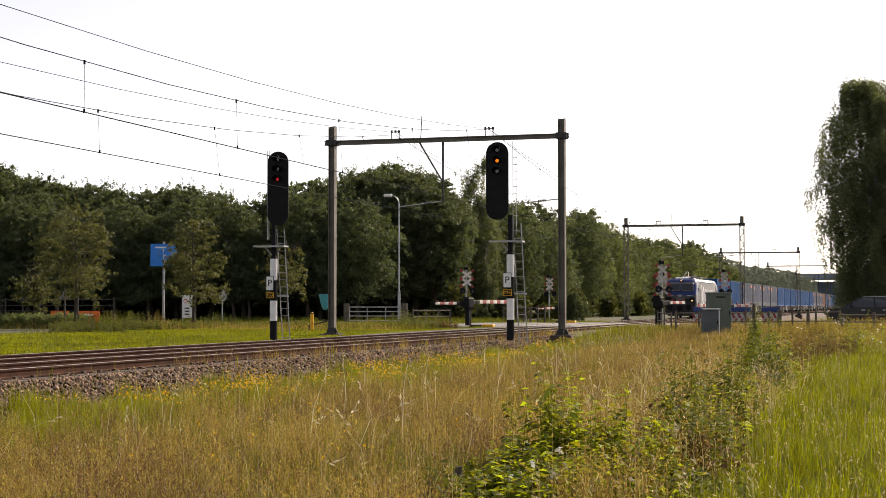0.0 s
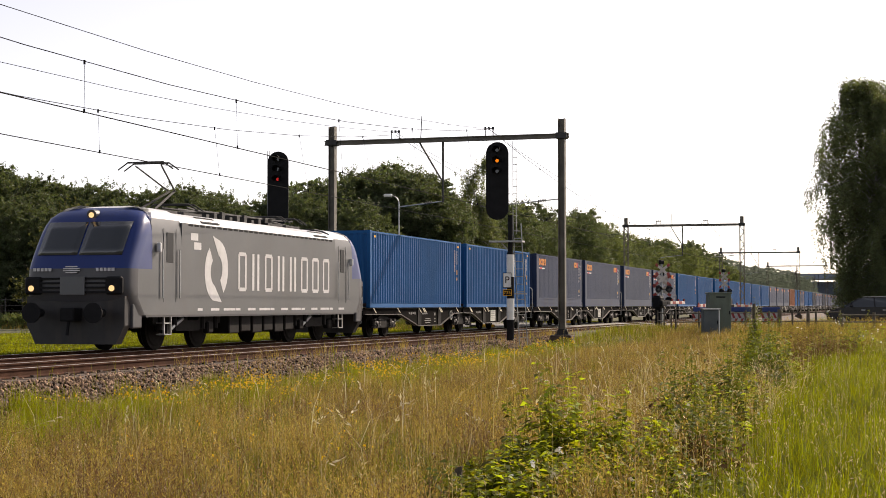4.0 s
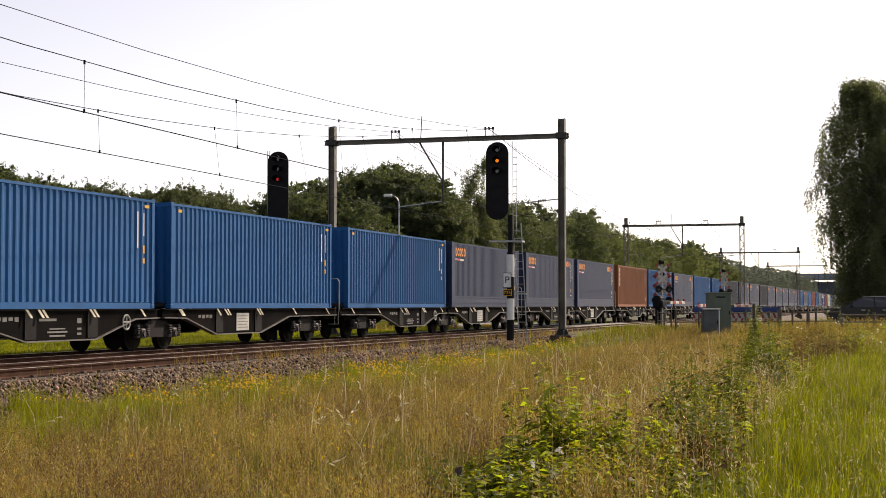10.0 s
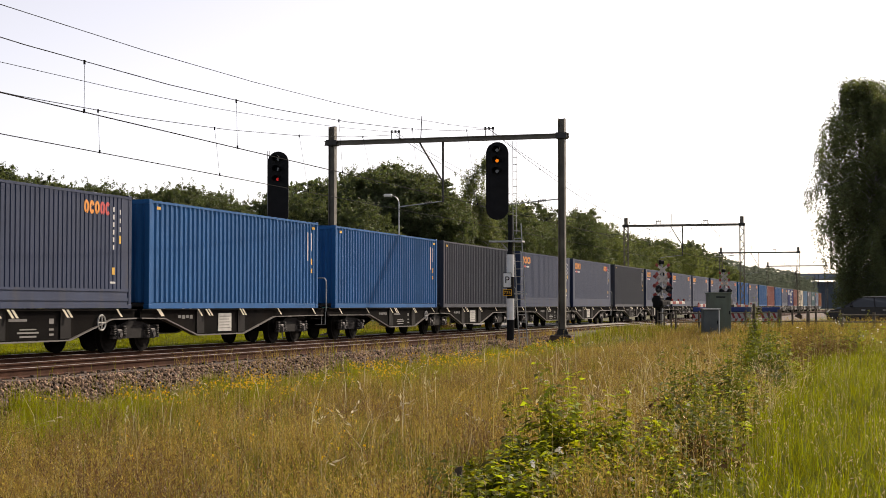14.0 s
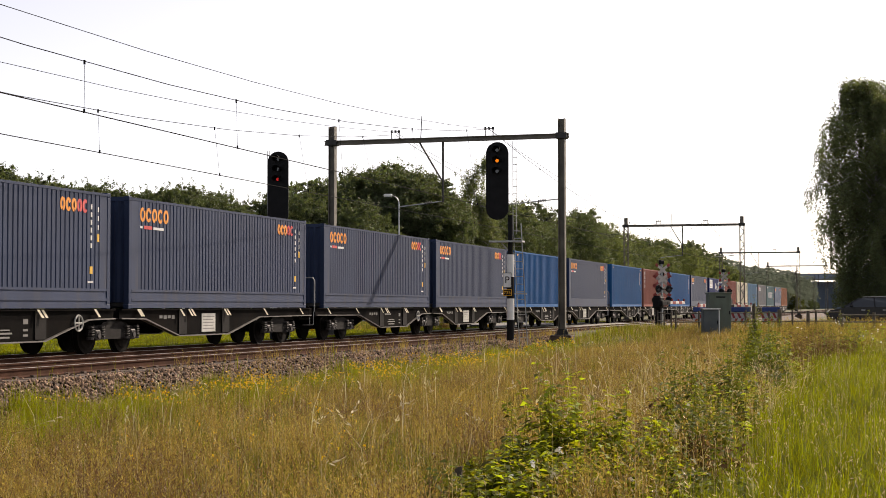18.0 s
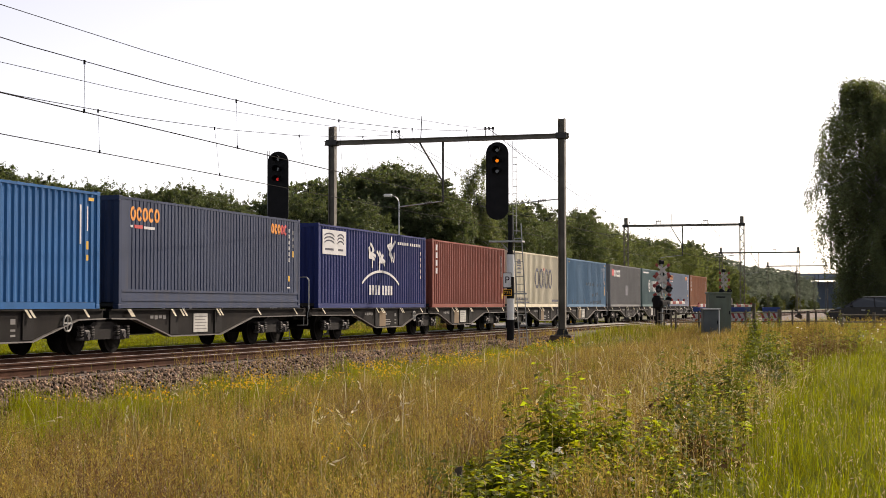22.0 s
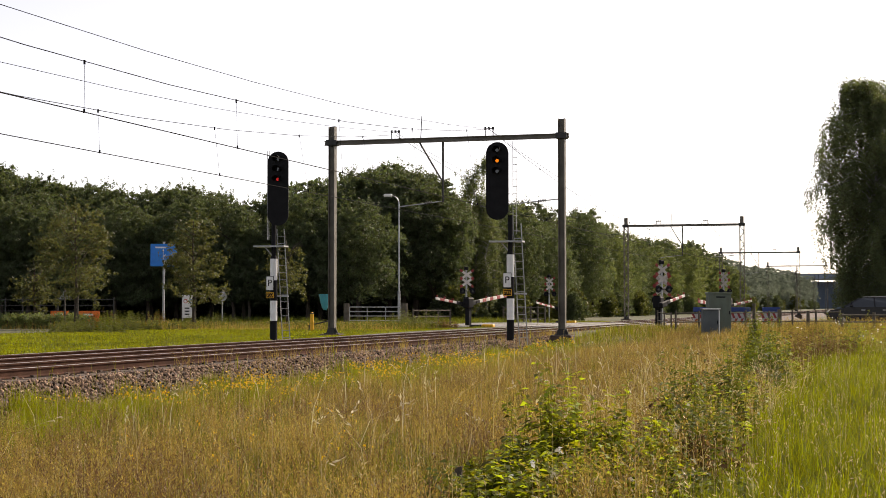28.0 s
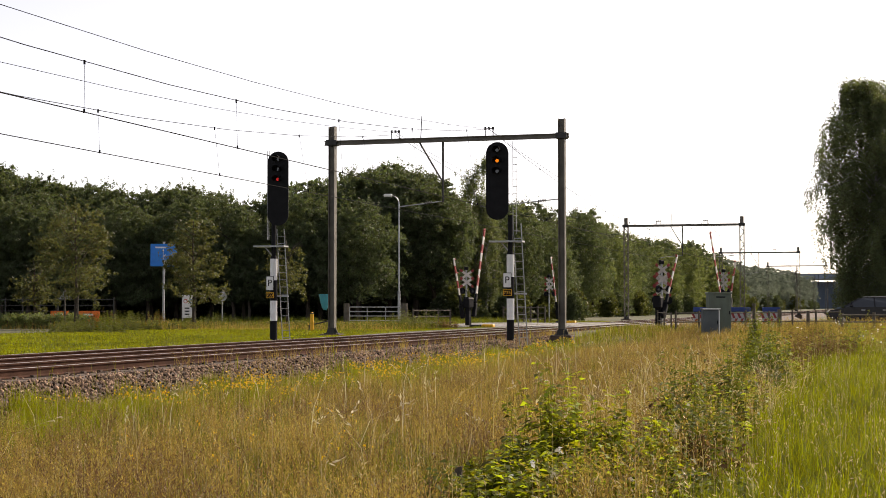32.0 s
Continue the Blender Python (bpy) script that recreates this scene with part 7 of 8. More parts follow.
# ---- grass ----
def blades(name, x, y, h, w, material, label, rng, lean=0.35, heads=0, head_size=0.05, z=None):
    """Bent tapering blades; heads adds that many small spikelets at each tip."""
    n = len(x)
    z = ground_z(x, y) if z is None else z
    p = np.stack([x, y, z - 0.02], -1)
    a = rng.random(n) * 6.283
    side = np.stack([np.cos(a), np.sin(a), np.zeros(n)], -1) * (w / 2)[:, None]
    b = rng.random(n) * 6.283
    k = (rng.random(n) ** 1.5) * lean * h
    bend = np.stack([np.cos(b) * k, np.sin(b) * k, np.zeros(n)], -1)
    up = np.stack([np.zeros(n), np.zeros(n), h], -1)
    mid = p + up * 0.55 + bend * 0.3
    tip = p + up * (1 - 0.25 * (k / h)[:, None] ** 1) + bend
    v = np.stack([p - side, p + side, mid - side * 0.7, mid + side * 0.7, tip], 1)
    base = 5 * np.arange(n)[:, None]
    quads = base + np.array([[0, 1, 3, 2]])
    tris = base + np.array([[2, 3, 4]])
    vs = v.reshape(-1, 3)
    if heads:
        hv = []
        way = tip - mid
        way /= np.linalg.norm(way, axis=1, keepdims=True)
        for j in range(heads):
            u = j / max(1, heads - 1)
            c = tip - way * (head_size * 2.4 * u)[:, None] if isinstance(head_size, np.ndarray) else tip - way * (head_size * 2.4 * u)
            d = way + rng.normal(size=(n, 3)) * 0.45
            d /= np.linalg.norm(d, axis=1, keepdims=True)
            s = np.cross(d, rng.normal(size=(n, 3)))
            s /= np.linalg.norm(s, axis=1, keepdims=True)
            L = head_size * rng.uniform(0.5, 1.1, (n, 1))
            hv.append(np.stack([c, c + d * L * 0.5 + s * L * 0.14, c + d * L, c + d * L * 0.5 - s * L * 0.14], 1))
        hv = np.concatenate(hv)
        quads = np.concatenate([quads, 5 * n + np.arange(4 * len(hv)).reshape(-1, 4)])
        vs = np.concatenate([vs, hv.reshape(-1, 3)])
    return tagged(put(name, raw_mesh(name, vs, [quads, tris]), material), label, "grass", kind="stuff")


def patch(x, y, s, seed):
    """Slow patchiness between 0 and 1."""
    v = np.sin(x * s * 1.3 + seed) * np.sin(y * s + 1.7 * seed) + 0.6 * np.sin(x * s * 2.9 + y * s * 1.9 + seed * 3) + 0.4 * np.sin(y * s * 4.3 - x * s * 3.1 + seed)
    return 0.5 + 0.25 * v


def strip(rng, n, x0, x1, y0, y1, power=1.8):
    y = y0 + (y1 - y0) * rng.random(n) ** power
    x = x0 + (x1 - x0) * rng.random(n)
    near = (x > -0.75 * y) & (x < 0.05 * y + 0.5) & off_nettles(x, y)
    return x[near], y[near]


def tufts(rng, n, x0, x1, y0, y1, power=1.8, per=14, spread=0.045):
    """Points gathered in tufts."""
    x, y = strip(rng, n // per, x0, x1, y0, y1, power)
    x, y = np.repeat(x, per), np.repeat(y, per)
    s = spread * (0.6 + y / 40)
    return x + rng.normal(0, 1, len(x)) * s, y + rng.normal(0, 1, len(y)) * s


def verge_edge(y):
    """Where the weedy old fence line parts the field from the verge."""
    return np.interp(y, [14, 25, 35, 46, 70], [-1.5, -2.2, -2.8, -3.2, -3.5])


def off_nettles(x, y):
    """False where the nettle clump crowds out the grass."""
    a = np.arctan2(y - 14.0, x + 3.25)
    return ((x + 3.25) / 0.95) ** 2 + ((y - 14.0) / 2.2) ** 2 > 1 + 0.25 * np.sin(3 * a + 1) + 0.2 * np.sin(7 * a)


def build_grass():
    rng = np.random.default_rng(31)
    # field: green under-grass, brown flowering stems
    x, y = strip(rng, 60000, -13.6, -3.4, 11, 84)
    blades("field_undergrass", x, y, rng.uniform(0.14, 0.34, len(x)) * (0.7 + 0.5 * patch(x, y, 0.6, 2)), 0.005 + 0.00014 * y, BLADE_GREEN, "low green grass under the dry field stems", rng, 0.8)
    x, y = tufts(rng, 60000, -13.6, -3.4, 11, 84)
    blades("field_tussocks", x, y, rng.uniform(0.2, 0.46, len(x)) * (0.7 + 0.5 * patch(x, y, 0.6, 2)), 0.006 + 0.00016 * y, BLADE_GREEN, "tussocks of olive green grass in the dry field", rng, 0.9)
    x, y = tufts(rng, 64000, -14.75, -10.2, 14, 84)
    keep = rng.random(len(x)) < (1 - 0.975 * smooth01(-13.55, -14.0, x + 0.35 * (patch(x, y, 1.7, 31) - 0.5))) * (0.45 + patch(x, y, 0.9, 4)) * smooth01(-10.0, -11.4, x) * (1 - 0.8 * smooth01(50, 62, y))
    x, y = x[keep], y[keep]
    blades("ballast_edge_grass", x, y, rng.uniform(0.25, 0.52, len(x)) * (0.6 + 0.7 * patch(x, y, 0.9, 4)), 0.005 + 0.00016 * y, BLADE_LUSH, "greener taller grass along the ballast", rng, 0.8, 0, 0.05, np.where(x < -13.2, np.maximum(ground_z(x, y), RAIL - 0.13 - np.maximum(x + 14.55, 0) * 0.486), ground_z(x, y)))
    x, y = tufts(rng, 70000, -12.9, -3.4, 11, 84, 1.8, 12, 0.05)
    keep = rng.random(len(x)) < (0.25 + 0.8 * smooth01(0.25, 0.6, patch(x, y, 0.45, 1))) * (1 - 0.85 * smooth01(-10.4, -11.8, x))
    x, y = x[keep], y[keep]
    blades("dry_field_grass", x, y, rng.uniform(0.24, 0.58, len(x)), 0.0045 + 0.00015 * y, BLADE_DRY, "reddish brown flowering grass of a dry field", rng, 0.7, 4, 0.038)
    x, y = tufts(rng, 34000, -12.6, -3.4, 11, 84, 1.8, 10, 0.05)
    keep = rng.random(len(x)) < (0.15 + 0.9 * smooth01(0.35, 0.7, patch(x, y, 0.7, 12))) * (1 - 0.85 * smooth01(-10.6, -12.0, x))
    x, y = x[keep], y[keep]
    blades("russet_field_grass", x, y, rng.uniform(0.25, 0.55, len(x)), 0.004 + 0.00015 * y, BLADE_RUSSET, "dark russet seed heads of the dry field", rng, 0.7, 4, 0.042)
    x, y = tufts(rng, 50000, -12.9, -4.0, 11, 84)
    keep = patch(x, y, 0.8, 17) > 0.52
    x, y = x[keep], y[keep]
    blades("green_field_patches", x, y, rng.uniform(0.2, 0.45, len(x)), 0.005 + 0.00016 * y, BLADE_MID, "greener patches in the dry field", rng, 0.9)
    x, y = strip(rng, 14000, -12.9, -3.0, 11, 84)
    blades("field_straw", x, y, rng.uniform(0.3, 0.6, len(x)), 0.0026 + 0.00014 * y, BLADE_STRAW, "pale straw stems in the dry field", rng, 0.9)
    # straw belt between field and verge
    x, y = tufts(rng, 16000, -4.4, -2.0, 12, 60, 1.5, 8, 0.07)
    keep = np.abs(x - verge_edge(y) + 0.7 + 0.25 * np.sin(y * 0.5)) < 0.75
    x, y = x[keep], y[keep]
    blades("straw_belt", x, y, rng.uniform(0.3, 0.75, len(x)), 0.003 + 0.00014 * y, BLADE_DRY, "tall withered straw between the field and the verge", rng, 0.9, 3, 0.05)
    # green verge
    x, y = tufts(rng, 58000, -4.2, 1.5, 10, 70, 1.8, 10, 0.05)
    keep = rng.random(len(x)) < smooth01(-0.5, 0.5, x - verge_edge(y) + 0.2 * np.sin(y))
    x, y = x[keep], y[keep]
    blades("verge_grass", x, y, rng.uniform(0.2, 0.52, len(x)) * (0.7 + 0.6 * patch(x, y, 1.1, 7)), 0.007 + 0.0002 * y, BLADE_LUSH, "lush green grass of the path's verge", rng, 1.3)
    x, y = tufts(rng, 100000, -4.4, 1.5, 10, 70, 1.8, 10, 0.06)
    keep = rng.random(len(x)) < smooth01(-0.9, 0.4, x - verge_edge(y)) * (0.4 + patch(x, y, 0.8, 3))
    x, y = x[keep], y[keep]
    blades("verge_undergrass", x, y, rng.uniform(0.15, 0.42, len(x)), 0.007 + 0.00016 * y, BLADE_MID, "darker green grass deep in the verge", rng, 1.3)
    # rough ground before the road
    x, y = tufts(rng, 16000, -6.5, 5.0, 56, 87, 1.0, 10, 0.09)
    blades("roadside_grass", x, y, rng.uniform(0.3, 0.62, len(x)), 0.006 + 0.00016 * y, BLADE_GREEN, "rough uncut grass before the road", rng, 0.8)
    x, y = tufts(rng, 9000, -6.5, 5.0, 56, 87, 1.0, 8, 0.1)
    blades("roadside_dry_grass", x, y, rng.uniform(0.35, 0.75, len(x)), 0.004 + 0.00015 * y, BLADE_DRY, "dry straw before the road", rng, 0.7, 3, 0.06)
    # grass between track and wood
    x, y = strip(rng, 110000, -40, -23.2, 28, 130, 1.3)
    blades("lineside_grass", x, y, rng.uniform(0.03, 0.08, len(x)) * (0.6 + 0.7 * patch(x, y, 0.7, 9)), 0.016 + 0.0003 * y, BLADE_LUSH, "short green grass beside the railway", rng, 3.0)
    x, y = strip(rng, 100000, -40, -23.3, 30, 80, 1.2)
    blades("mown_bank_grass", x, y, rng.uniform(0.05, 0.12, len(x)) * (0.6 + 0.7 * patch(x, y, 0.5, 19)), 0.02 + 0.0004 * y, BLADE_LUSH, "close bright green grass on the railway bank", rng, 2.4)
    x, y = tufts(rng, 40000, -44, -23.2, 28, 130, 1.3, 12, 0.1)
    keep = patch(x, y, 0.35, 6) > 0.58
    x, y = x[keep], y[keep]
    blades("lineside_dull_grass", x, y, rng.uniform(0.06, 0.2, len(x)), 0.012 + 0.0002 * y, BLADE_MID, "duller grass tufts beside the railway", rng, 0.9)


build_grass()

# ---- weeds and flowers ----
def herb(stems, leaves_out, base, h, leaves, size, rng, lean=0.2):
    """Adds one leafy stem: a thin stem to one list, pairs of pointed leaves to the other."""
    a = rng.random() * 6.28
    dx, dy = math.cos(a) * lean * h * rng.random(), math.sin(a) * lean * h * rng.random()
    w = 0.004
    stems.append(np.array([[-w, 0, 0], [w, 0, 0], [dx + w * 0.5, dy, h], [dx - w * 0.5, dy, h]]) + base)
    k = leaves
    u = np.sort(0.12 + 0.9 * rng.random(k))
    ang = np.arange(k) * 2.4 + rng.random(k) * 0.8
    L = size * (1.15 - 0.65 * u) * rng.uniform(0.7, 1.3, k)
    root = base + np.stack([dx * u, dy * u, h * u], -1)
    out = np.stack([np.cos(ang), np.sin(ang), rng.uniform(-0.5, 0.35, k)], -1)
    side = np.stack([-np.sin(ang), np.cos(ang), rng.normal(0, 0.25, k)], -1)
    mid = root + out * (L * 0.45)[:, None] + np.array([0, 0, 0.12]) * L[:, None]
    tip = root + out * L[:, None] - np.array([0, 0, 0.1]) * L[:, None]
    v = np.stack([root, mid + side * (L * 0.30)[:, None], tip, mid - side * (L * 0.30)[:, None]], 1)
    leaves_out.append(v.reshape(-1, 3))


def weed_clump(x, y, radius, h, stems, leaves, size, seed, material, label, group="weeds along the old fence"):
    rng = np.random.default_rng(seed)
    sv, lv = [], []
    for _ in range(stems):
        a, r = rng.random() * 6.28, radius * rng.random() ** 0.6
        hh = h * (1.05 - 0.35 * (r / radius) ** 2) * rng.uniform(0.4, 1.12)
        herb(sv, lv, np.array([math.cos(a) * r, math.sin(a) * r, 0.0]), hh * 1.12, leaves, size * 1.4, rng)
    t = thing("weed_clump", pose(x, y, zg(x, y) - 0.03), label, "weeds", group)
    for name, parts, m in (("stalk_tangle", sv, BLADE_MID), ("foliage", lv, material)):
        v = np.concatenate(parts)
        tagged(put(name, raw_mesh(name, v, [np.arange(len(v)).reshape(-1, 4)]), m, t), kind="stuff")
    return t


LEAF_BRAMBLE = leafy("bramble_leaves", (0.07, 0.085, 0.014), (0.19, 0.21, 0.014), 0.36, 0.7, 0.03, 0.6, 0.15)
LEAF_OLD = leafy("withered_weed_leaves", (0.13, 0.08, 0.035), (0.2, 0.12, 0.04), 0.35, 0.5, 0.02, 0.85, 0.05)
NETTLES = "dense bright green nettle clump among dry grass"
LOW = "low bright green weeds among dry grass"
FENCE = "dark green weeds along the old fence"
OLD = "withered brown weeds along the old fence"
for x, y, r, h, n, k, size, seed, m, label in (
        (-3.42, 14.9, 0.34, 1.08, 34, 24, 0.095, 71, LEAF_NETTLE, NETTLES),
        (-3.1, 15.1, 0.42, 0.98, 34, 24, 0.09, 72, LEAF_NETTLE, NETTLES),
        (-2.8, 15.3, 0.42, 0.95, 30, 24, 0.10, 701, LEAF_NETTLE, NETTLES),
        (-2.5, 15.7, 0.36, 0.8, 24, 24, 0.09, 702, LEAF_NETTLE, NETTLES),
        (-3.45, 14.2, 0.4, 0.5, 30, 24, 0.11, 73, LEAF_BRAMBLE, "dark green bramble clump among dry grass"),
        (-2.9, 14.2, 0.4, 0.48, 30, 24, 0.11, 74, LEAF_NETTLE, LOW),
        (-4.05, 14.3, 0.34, 0.36, 22, 22, 0.10, 75, LEAF_NETTLE, LOW),
        (-2.75, 13.3, 0.45, 0.5, 34, 24, 0.11, 761, LEAF_NETTLE, LOW),
        (-3.6, 12.9, 0.5, 0.42, 34, 24, 0.11, 762, LEAF_BRAMBLE, "low dark bramble among dry grass"),
        (-3.15, 12.6, 0.5, 0.45, 34, 24, 0.11, 763, LEAF_NETTLE, LOW),
        (-3.3, 13.6, 0.45, 0.5, 34, 22, 0.11, 76, LEAF_NETTLE, LOW),
        (-2.3, 14.5, 0.42, 0.66, 30, 24, 0.085, 711, LEAF_NETTLE, NETTLES),
        (-2.2, 16.2, 0.35, 0.9, 24, 26, 0.075, 712, LEAF_BRAMBLE, "dark green bramble clump among dry grass"),
        (-1.95, 15.9, 0.45, 0.55, 24, 22, 0.085, 713, LEAF_OLD, OLD),
        (-1.75, 14.0, 0.5, 0.40, 30, 24, 0.085, 714, LEAF_BRAMBLE, "low dark bramble among dry grass"),
        (-2.15, 13.2, 0.45, 0.35, 26, 24, 0.085, 715, LEAF_NETTLE, LOW),
        (-3.75, 15.6, 0.4, 0.62, 26, 24, 0.09, 716, LEAF_NETTLE, LOW),
        (-2.25, 17.0, 0.45, 0.85, 34, 26, 0.085, 717, LEAF_BRAMBLE, "tall dark thistles among straw"),
        (-2.75, 17.4, 0.4, 0.72, 26, 24, 0.085, 718, LEAF_OLD, "reddish withered docks along the old fence"),
        (-2.2, 18.4, 0.42, 0.95, 34, 28, 0.08, 719, LEAF_NETTLE, "green nettle clump along the old fence"),
        (-2.62, 19.3, 0.36, 1.12, 34, 32, 0.078, 703, LEAF_BRAMBLE, "tall dark thistles among straw"),
        (-2.3, 20.4, 0.42, 1.1, 36, 30, 0.078, 78, LEAF_BRAMBLE, "tall dark thistles among straw"),
        (-2.75, 21.2, 0.36, 0.95, 26, 26, 0.08, 721, LEAF_OLD, OLD),
        (-2.45, 22.0, 0.42, 1.05, 34, 28, 0.08, 722, LEAF_BRAMBLE, FENCE),
        (-2.35, 23.6, 0.42, 0.8, 30, 26, 0.08, 723, LEAF_NETTLE, LOW),
        (-2.7, 26.5, 0.5, 0.75, 30, 24, 0.085, 724, LEAF_OLD, OLD),
        (-2.75, 29.5, 0.5, 0.95, 40, 26, 0.085, 725, LEAF_BRAMBLE, FENCE),
        (-3.05, 34.5, 0.55, 1.25, 44, 26, 0.09, 726, LEAF_BRAMBLE, FENCE),
        (-3.25, 36.5, 0.55, 1.05, 36, 26, 0.09, 727, LEAF_NETTLE, "green nettle clump along the old fence"),
        (-3.45, 41.5, 0.5, 0.95, 30, 24, 0.09, 728, LEAF_BRAMBLE, FENCE),
        (-2.9, 43.0, 0.6, 0.95, 34, 24, 0.09, 729, LEAF_OLD, "reddish withered docks along the old fence"),
        (-2.4, 46.5, 0.6, 1.0, 34, 24, 0.09, 730, LEAF_OLD, "reddish withered docks along the old fence"),
        (-2.0, 49.5, 0.7, 1.05, 34, 24, 0.09, 731, LEAF_OLD, OLD),
        (-3.0, 23.6, 0.35, 0.8, 18, 20, 0.08, 79, LEAF_OLD, OLD),
        (-2.75, 32.0, 0.5, 1.4, 46, 26, 0.09, 80, LEAF_BRAMBLE, FENCE),
        (-2.45, 33.2, 0.5, 1.0, 26, 24, 0.09, 81, LEAF_NETTLE, "green nettle clump along the old fence"),
        (-2.6, 37.0, 0.5, 0.9, 20, 22, 0.09, 82, LEAF_OLD, OLD),
        (-3.2, 40.0, 0.5, 0.75, 18, 22, 0.09, 83, LEAF_BRAMBLE, FENCE),
        (-3.2, 46.0, 0.6, 0.9, 20, 22, 0.09, 85, LEAF_OLD, OLD),
        (-2.9, 52.0, 0.9, 1.2, 34, 22, 0.09, 86, LEAF_OLD, "tall pale-flowered weeds on the verge"),
        (-2.4, 56.0, 0.9, 1.3, 30, 24, 0.10, 87, LEAF_BRAMBLE, "tall weeds on the verge by the road"),
        (-3.4, 60.0, 0.9, 1.0, 30, 22, 0.09, 88, LEAF_OLD, "tall weeds on the verge by the road"),
        (-1.4, 58.0, 0.9, 1.3, 30, 24, 0.10, 89, LEAF_NETTLE, "tall weeds on the verge by the road")):
    weed_clump(x, y, r, h, n, k, size, seed, m, label)
weed_clump(-4.12, 44.0, 0.09, 1.75, 30, 50, 0.075, 84, LEAF_BRAMBLE, "tall dark weed column climbing an old pole")
# rough weeds between the hedge and the track
LINE = "rough weeds beyond the railway"
for k, (x, y, r, h, m, label) in enumerate((
        (-38.6, 66.0, 1.0, 0.75, LEAF_HEDGE, "rough green weeds before the hedge"), (-37.2, 66.8, 1.0, 0.8, LEAF_HEDGE, "rough green weeds before the hedge"),
        (-38.4, 69.5, 0.8, 0.95, LEAF_BRAMBLE, "tall dark docks before the hedge"), (-39.2, 72.5, 0.9, 0.8, LEAF_HEDGE, "rough green weeds before the hedge"),
        (-41.5, 70.5, 1.0, 0.7, LEAF_HEDGE, "rough green weeds before the hedge"), (-44.9, 87.0, 0.7, 0.9, LEAF_OLD, "reddish withered docks beyond the railway"),
        (-42.3, 74.2, 0.8, 0.95, LEAF_HEDGE, "rough green weeds before the hedge"), (-41.2, 74.0, 0.8, 1.0, LEAF_OLD, "tall reddish docks before the hedge"), (-40.2, 74.4, 0.8, 0.95, LEAF_HEDGE, "rough green weeds before the hedge"), (-39.0, 74.6, 0.8, 0.9, LEAF_HEDGE, "rough green weeds before the hedge"), (-38.0, 77.0, 0.9, 0.6, LEAF_HEDGE, "rough weeds beyond the railway"), (-39.5, 81.5, 1.0, 0.7, LEAF_HEDGE, "rough weeds beyond the railway"),
        (-38.2, 83.0, 1.0, 0.75, LEAF_HEDGE, "rough weeds beyond the railway"), (-36.5, 84.0, 0.9, 0.5, LEAF_BRAMBLE, "rough weeds beyond the railway"),
        (-40.5, 86.5, 1.1, 0.8, LEAF_HEDGE, "rough weeds beyond the railway"), (-34.2, 84.5, 0.9, 0.5, LEAF_HEDGE, "rough weeds beyond the railway"),
        (-31.8, 82.0, 0.8, 0.45, LEAF_HEDGE, "rough weeds beyond the railway"), (-29.0, 83.5, 1.0, 0.6, LEAF_HEDGE, "rough weeds by the crossing"), (-27.6, 84.0, 1.1, 0.95, LEAF_HEDGE, "tall yellow-green weeds by the crossing"), (-26.4, 84.6, 1.0, 0.9, LEAF_HEDGE, "tall yellow-green weeds by the crossing"), (-28.3, 86.0, 1.0, 0.9, LEAF_HEDGE, "tall yellow-green weeds by the crossing"), (-13.0, 55.6, 0.6, 0.55, LEAF_NETTLE, "fresh green weeds round the signal's foot"), (-12.3, 57.0, 0.7, 0.6, LEAF_NETTLE, "fresh green weeds round the signal's foot"), (-11.5, 58.5, 0.6, 0.5, LEAF_HEDGE, "fresh green weeds round the signal's foot"), (-25.6, 85.2, 0.8, 0.55, LEAF_OLD, "dry weeds by the crossing"))):
    weed_clump(x, y, r, h, 40, 22, 0.10, 720 + k, m, label, "weeds beyond the railway")
bm = B()
rod(bm, (0, 0, -0.3), (0.02, 0, 1.85), 0.055, 8, 0.045)
tagged(part("old_fence_post", bm, OLDWOOD, None, at=(-4.12, 44.0, 0.1)), "old pole overgrown with weeds", "fence post", "old fence posts")
for x, y, h in ((-4.0, 13.75, 0.36),):
    bm = B()
    rod(bm, (0, 0, -0.3), (0.01, 0.02, h), 0.04, 8, 0.036)
    tagged(part("old_fence_post", bm, OLDWOOD, None, at=(x, y, 0.05)), "old dark wooden fence post among weeds", "fence post", "old fence posts")


def flower_bed(name, label, x, y, h, material, petal, seed, heads=5, spread=0.07):
    """Flower heads of small petals on short green stems."""
    rng = np.random.default_rng(seed)
    n = len(x)
    z = ground_z(x, y)
    base = np.stack([x, y, z], -1)
    c = np.repeat(base, heads, 0) + np.concatenate([rng.normal(0, spread, (n * heads, 2)), np.zeros((n * heads, 1))], 1)
    c[:, 2] += np.repeat(h, heads) * rng.uniform(0.8, 1.05, n * heads)
    m = len(c) * 4
    cc = np.repeat(c, 4, 0) + rng.normal(0, petal * 0.5, (m, 3))
    a = rng.normal(size=(m, 3))
    a /= np.linalg.norm(a, axis=1, keepdims=True)
    b = np.cross(a, rng.normal(size=(m, 3)))
    b /= np.linalg.norm(b, axis=1, keepdims=True)
    v = np.stack([cc - a * petal, cc + b * petal * 0.7, cc + a * petal, cc - b * petal * 0.7], 1)
    me = raw_mesh(name, v, [np.arange(4 * m).reshape(-1, 4)])
    tagged(put(name, me, material), label, "wild flowers", kind="stuff")
    blades(name + "_stems", np.repeat(x, 3) + rng.normal(0, spread, 3 * n), np.repeat(y, 3) + rng.normal(0, spread, 3 * n), np.repeat(h, 3) * rng.uniform(0.8, 1.0, 3 * n), np.full(3 * n, 0.012), BLADE_GREEN, "green stems of wild flowers", rng, 0.2)


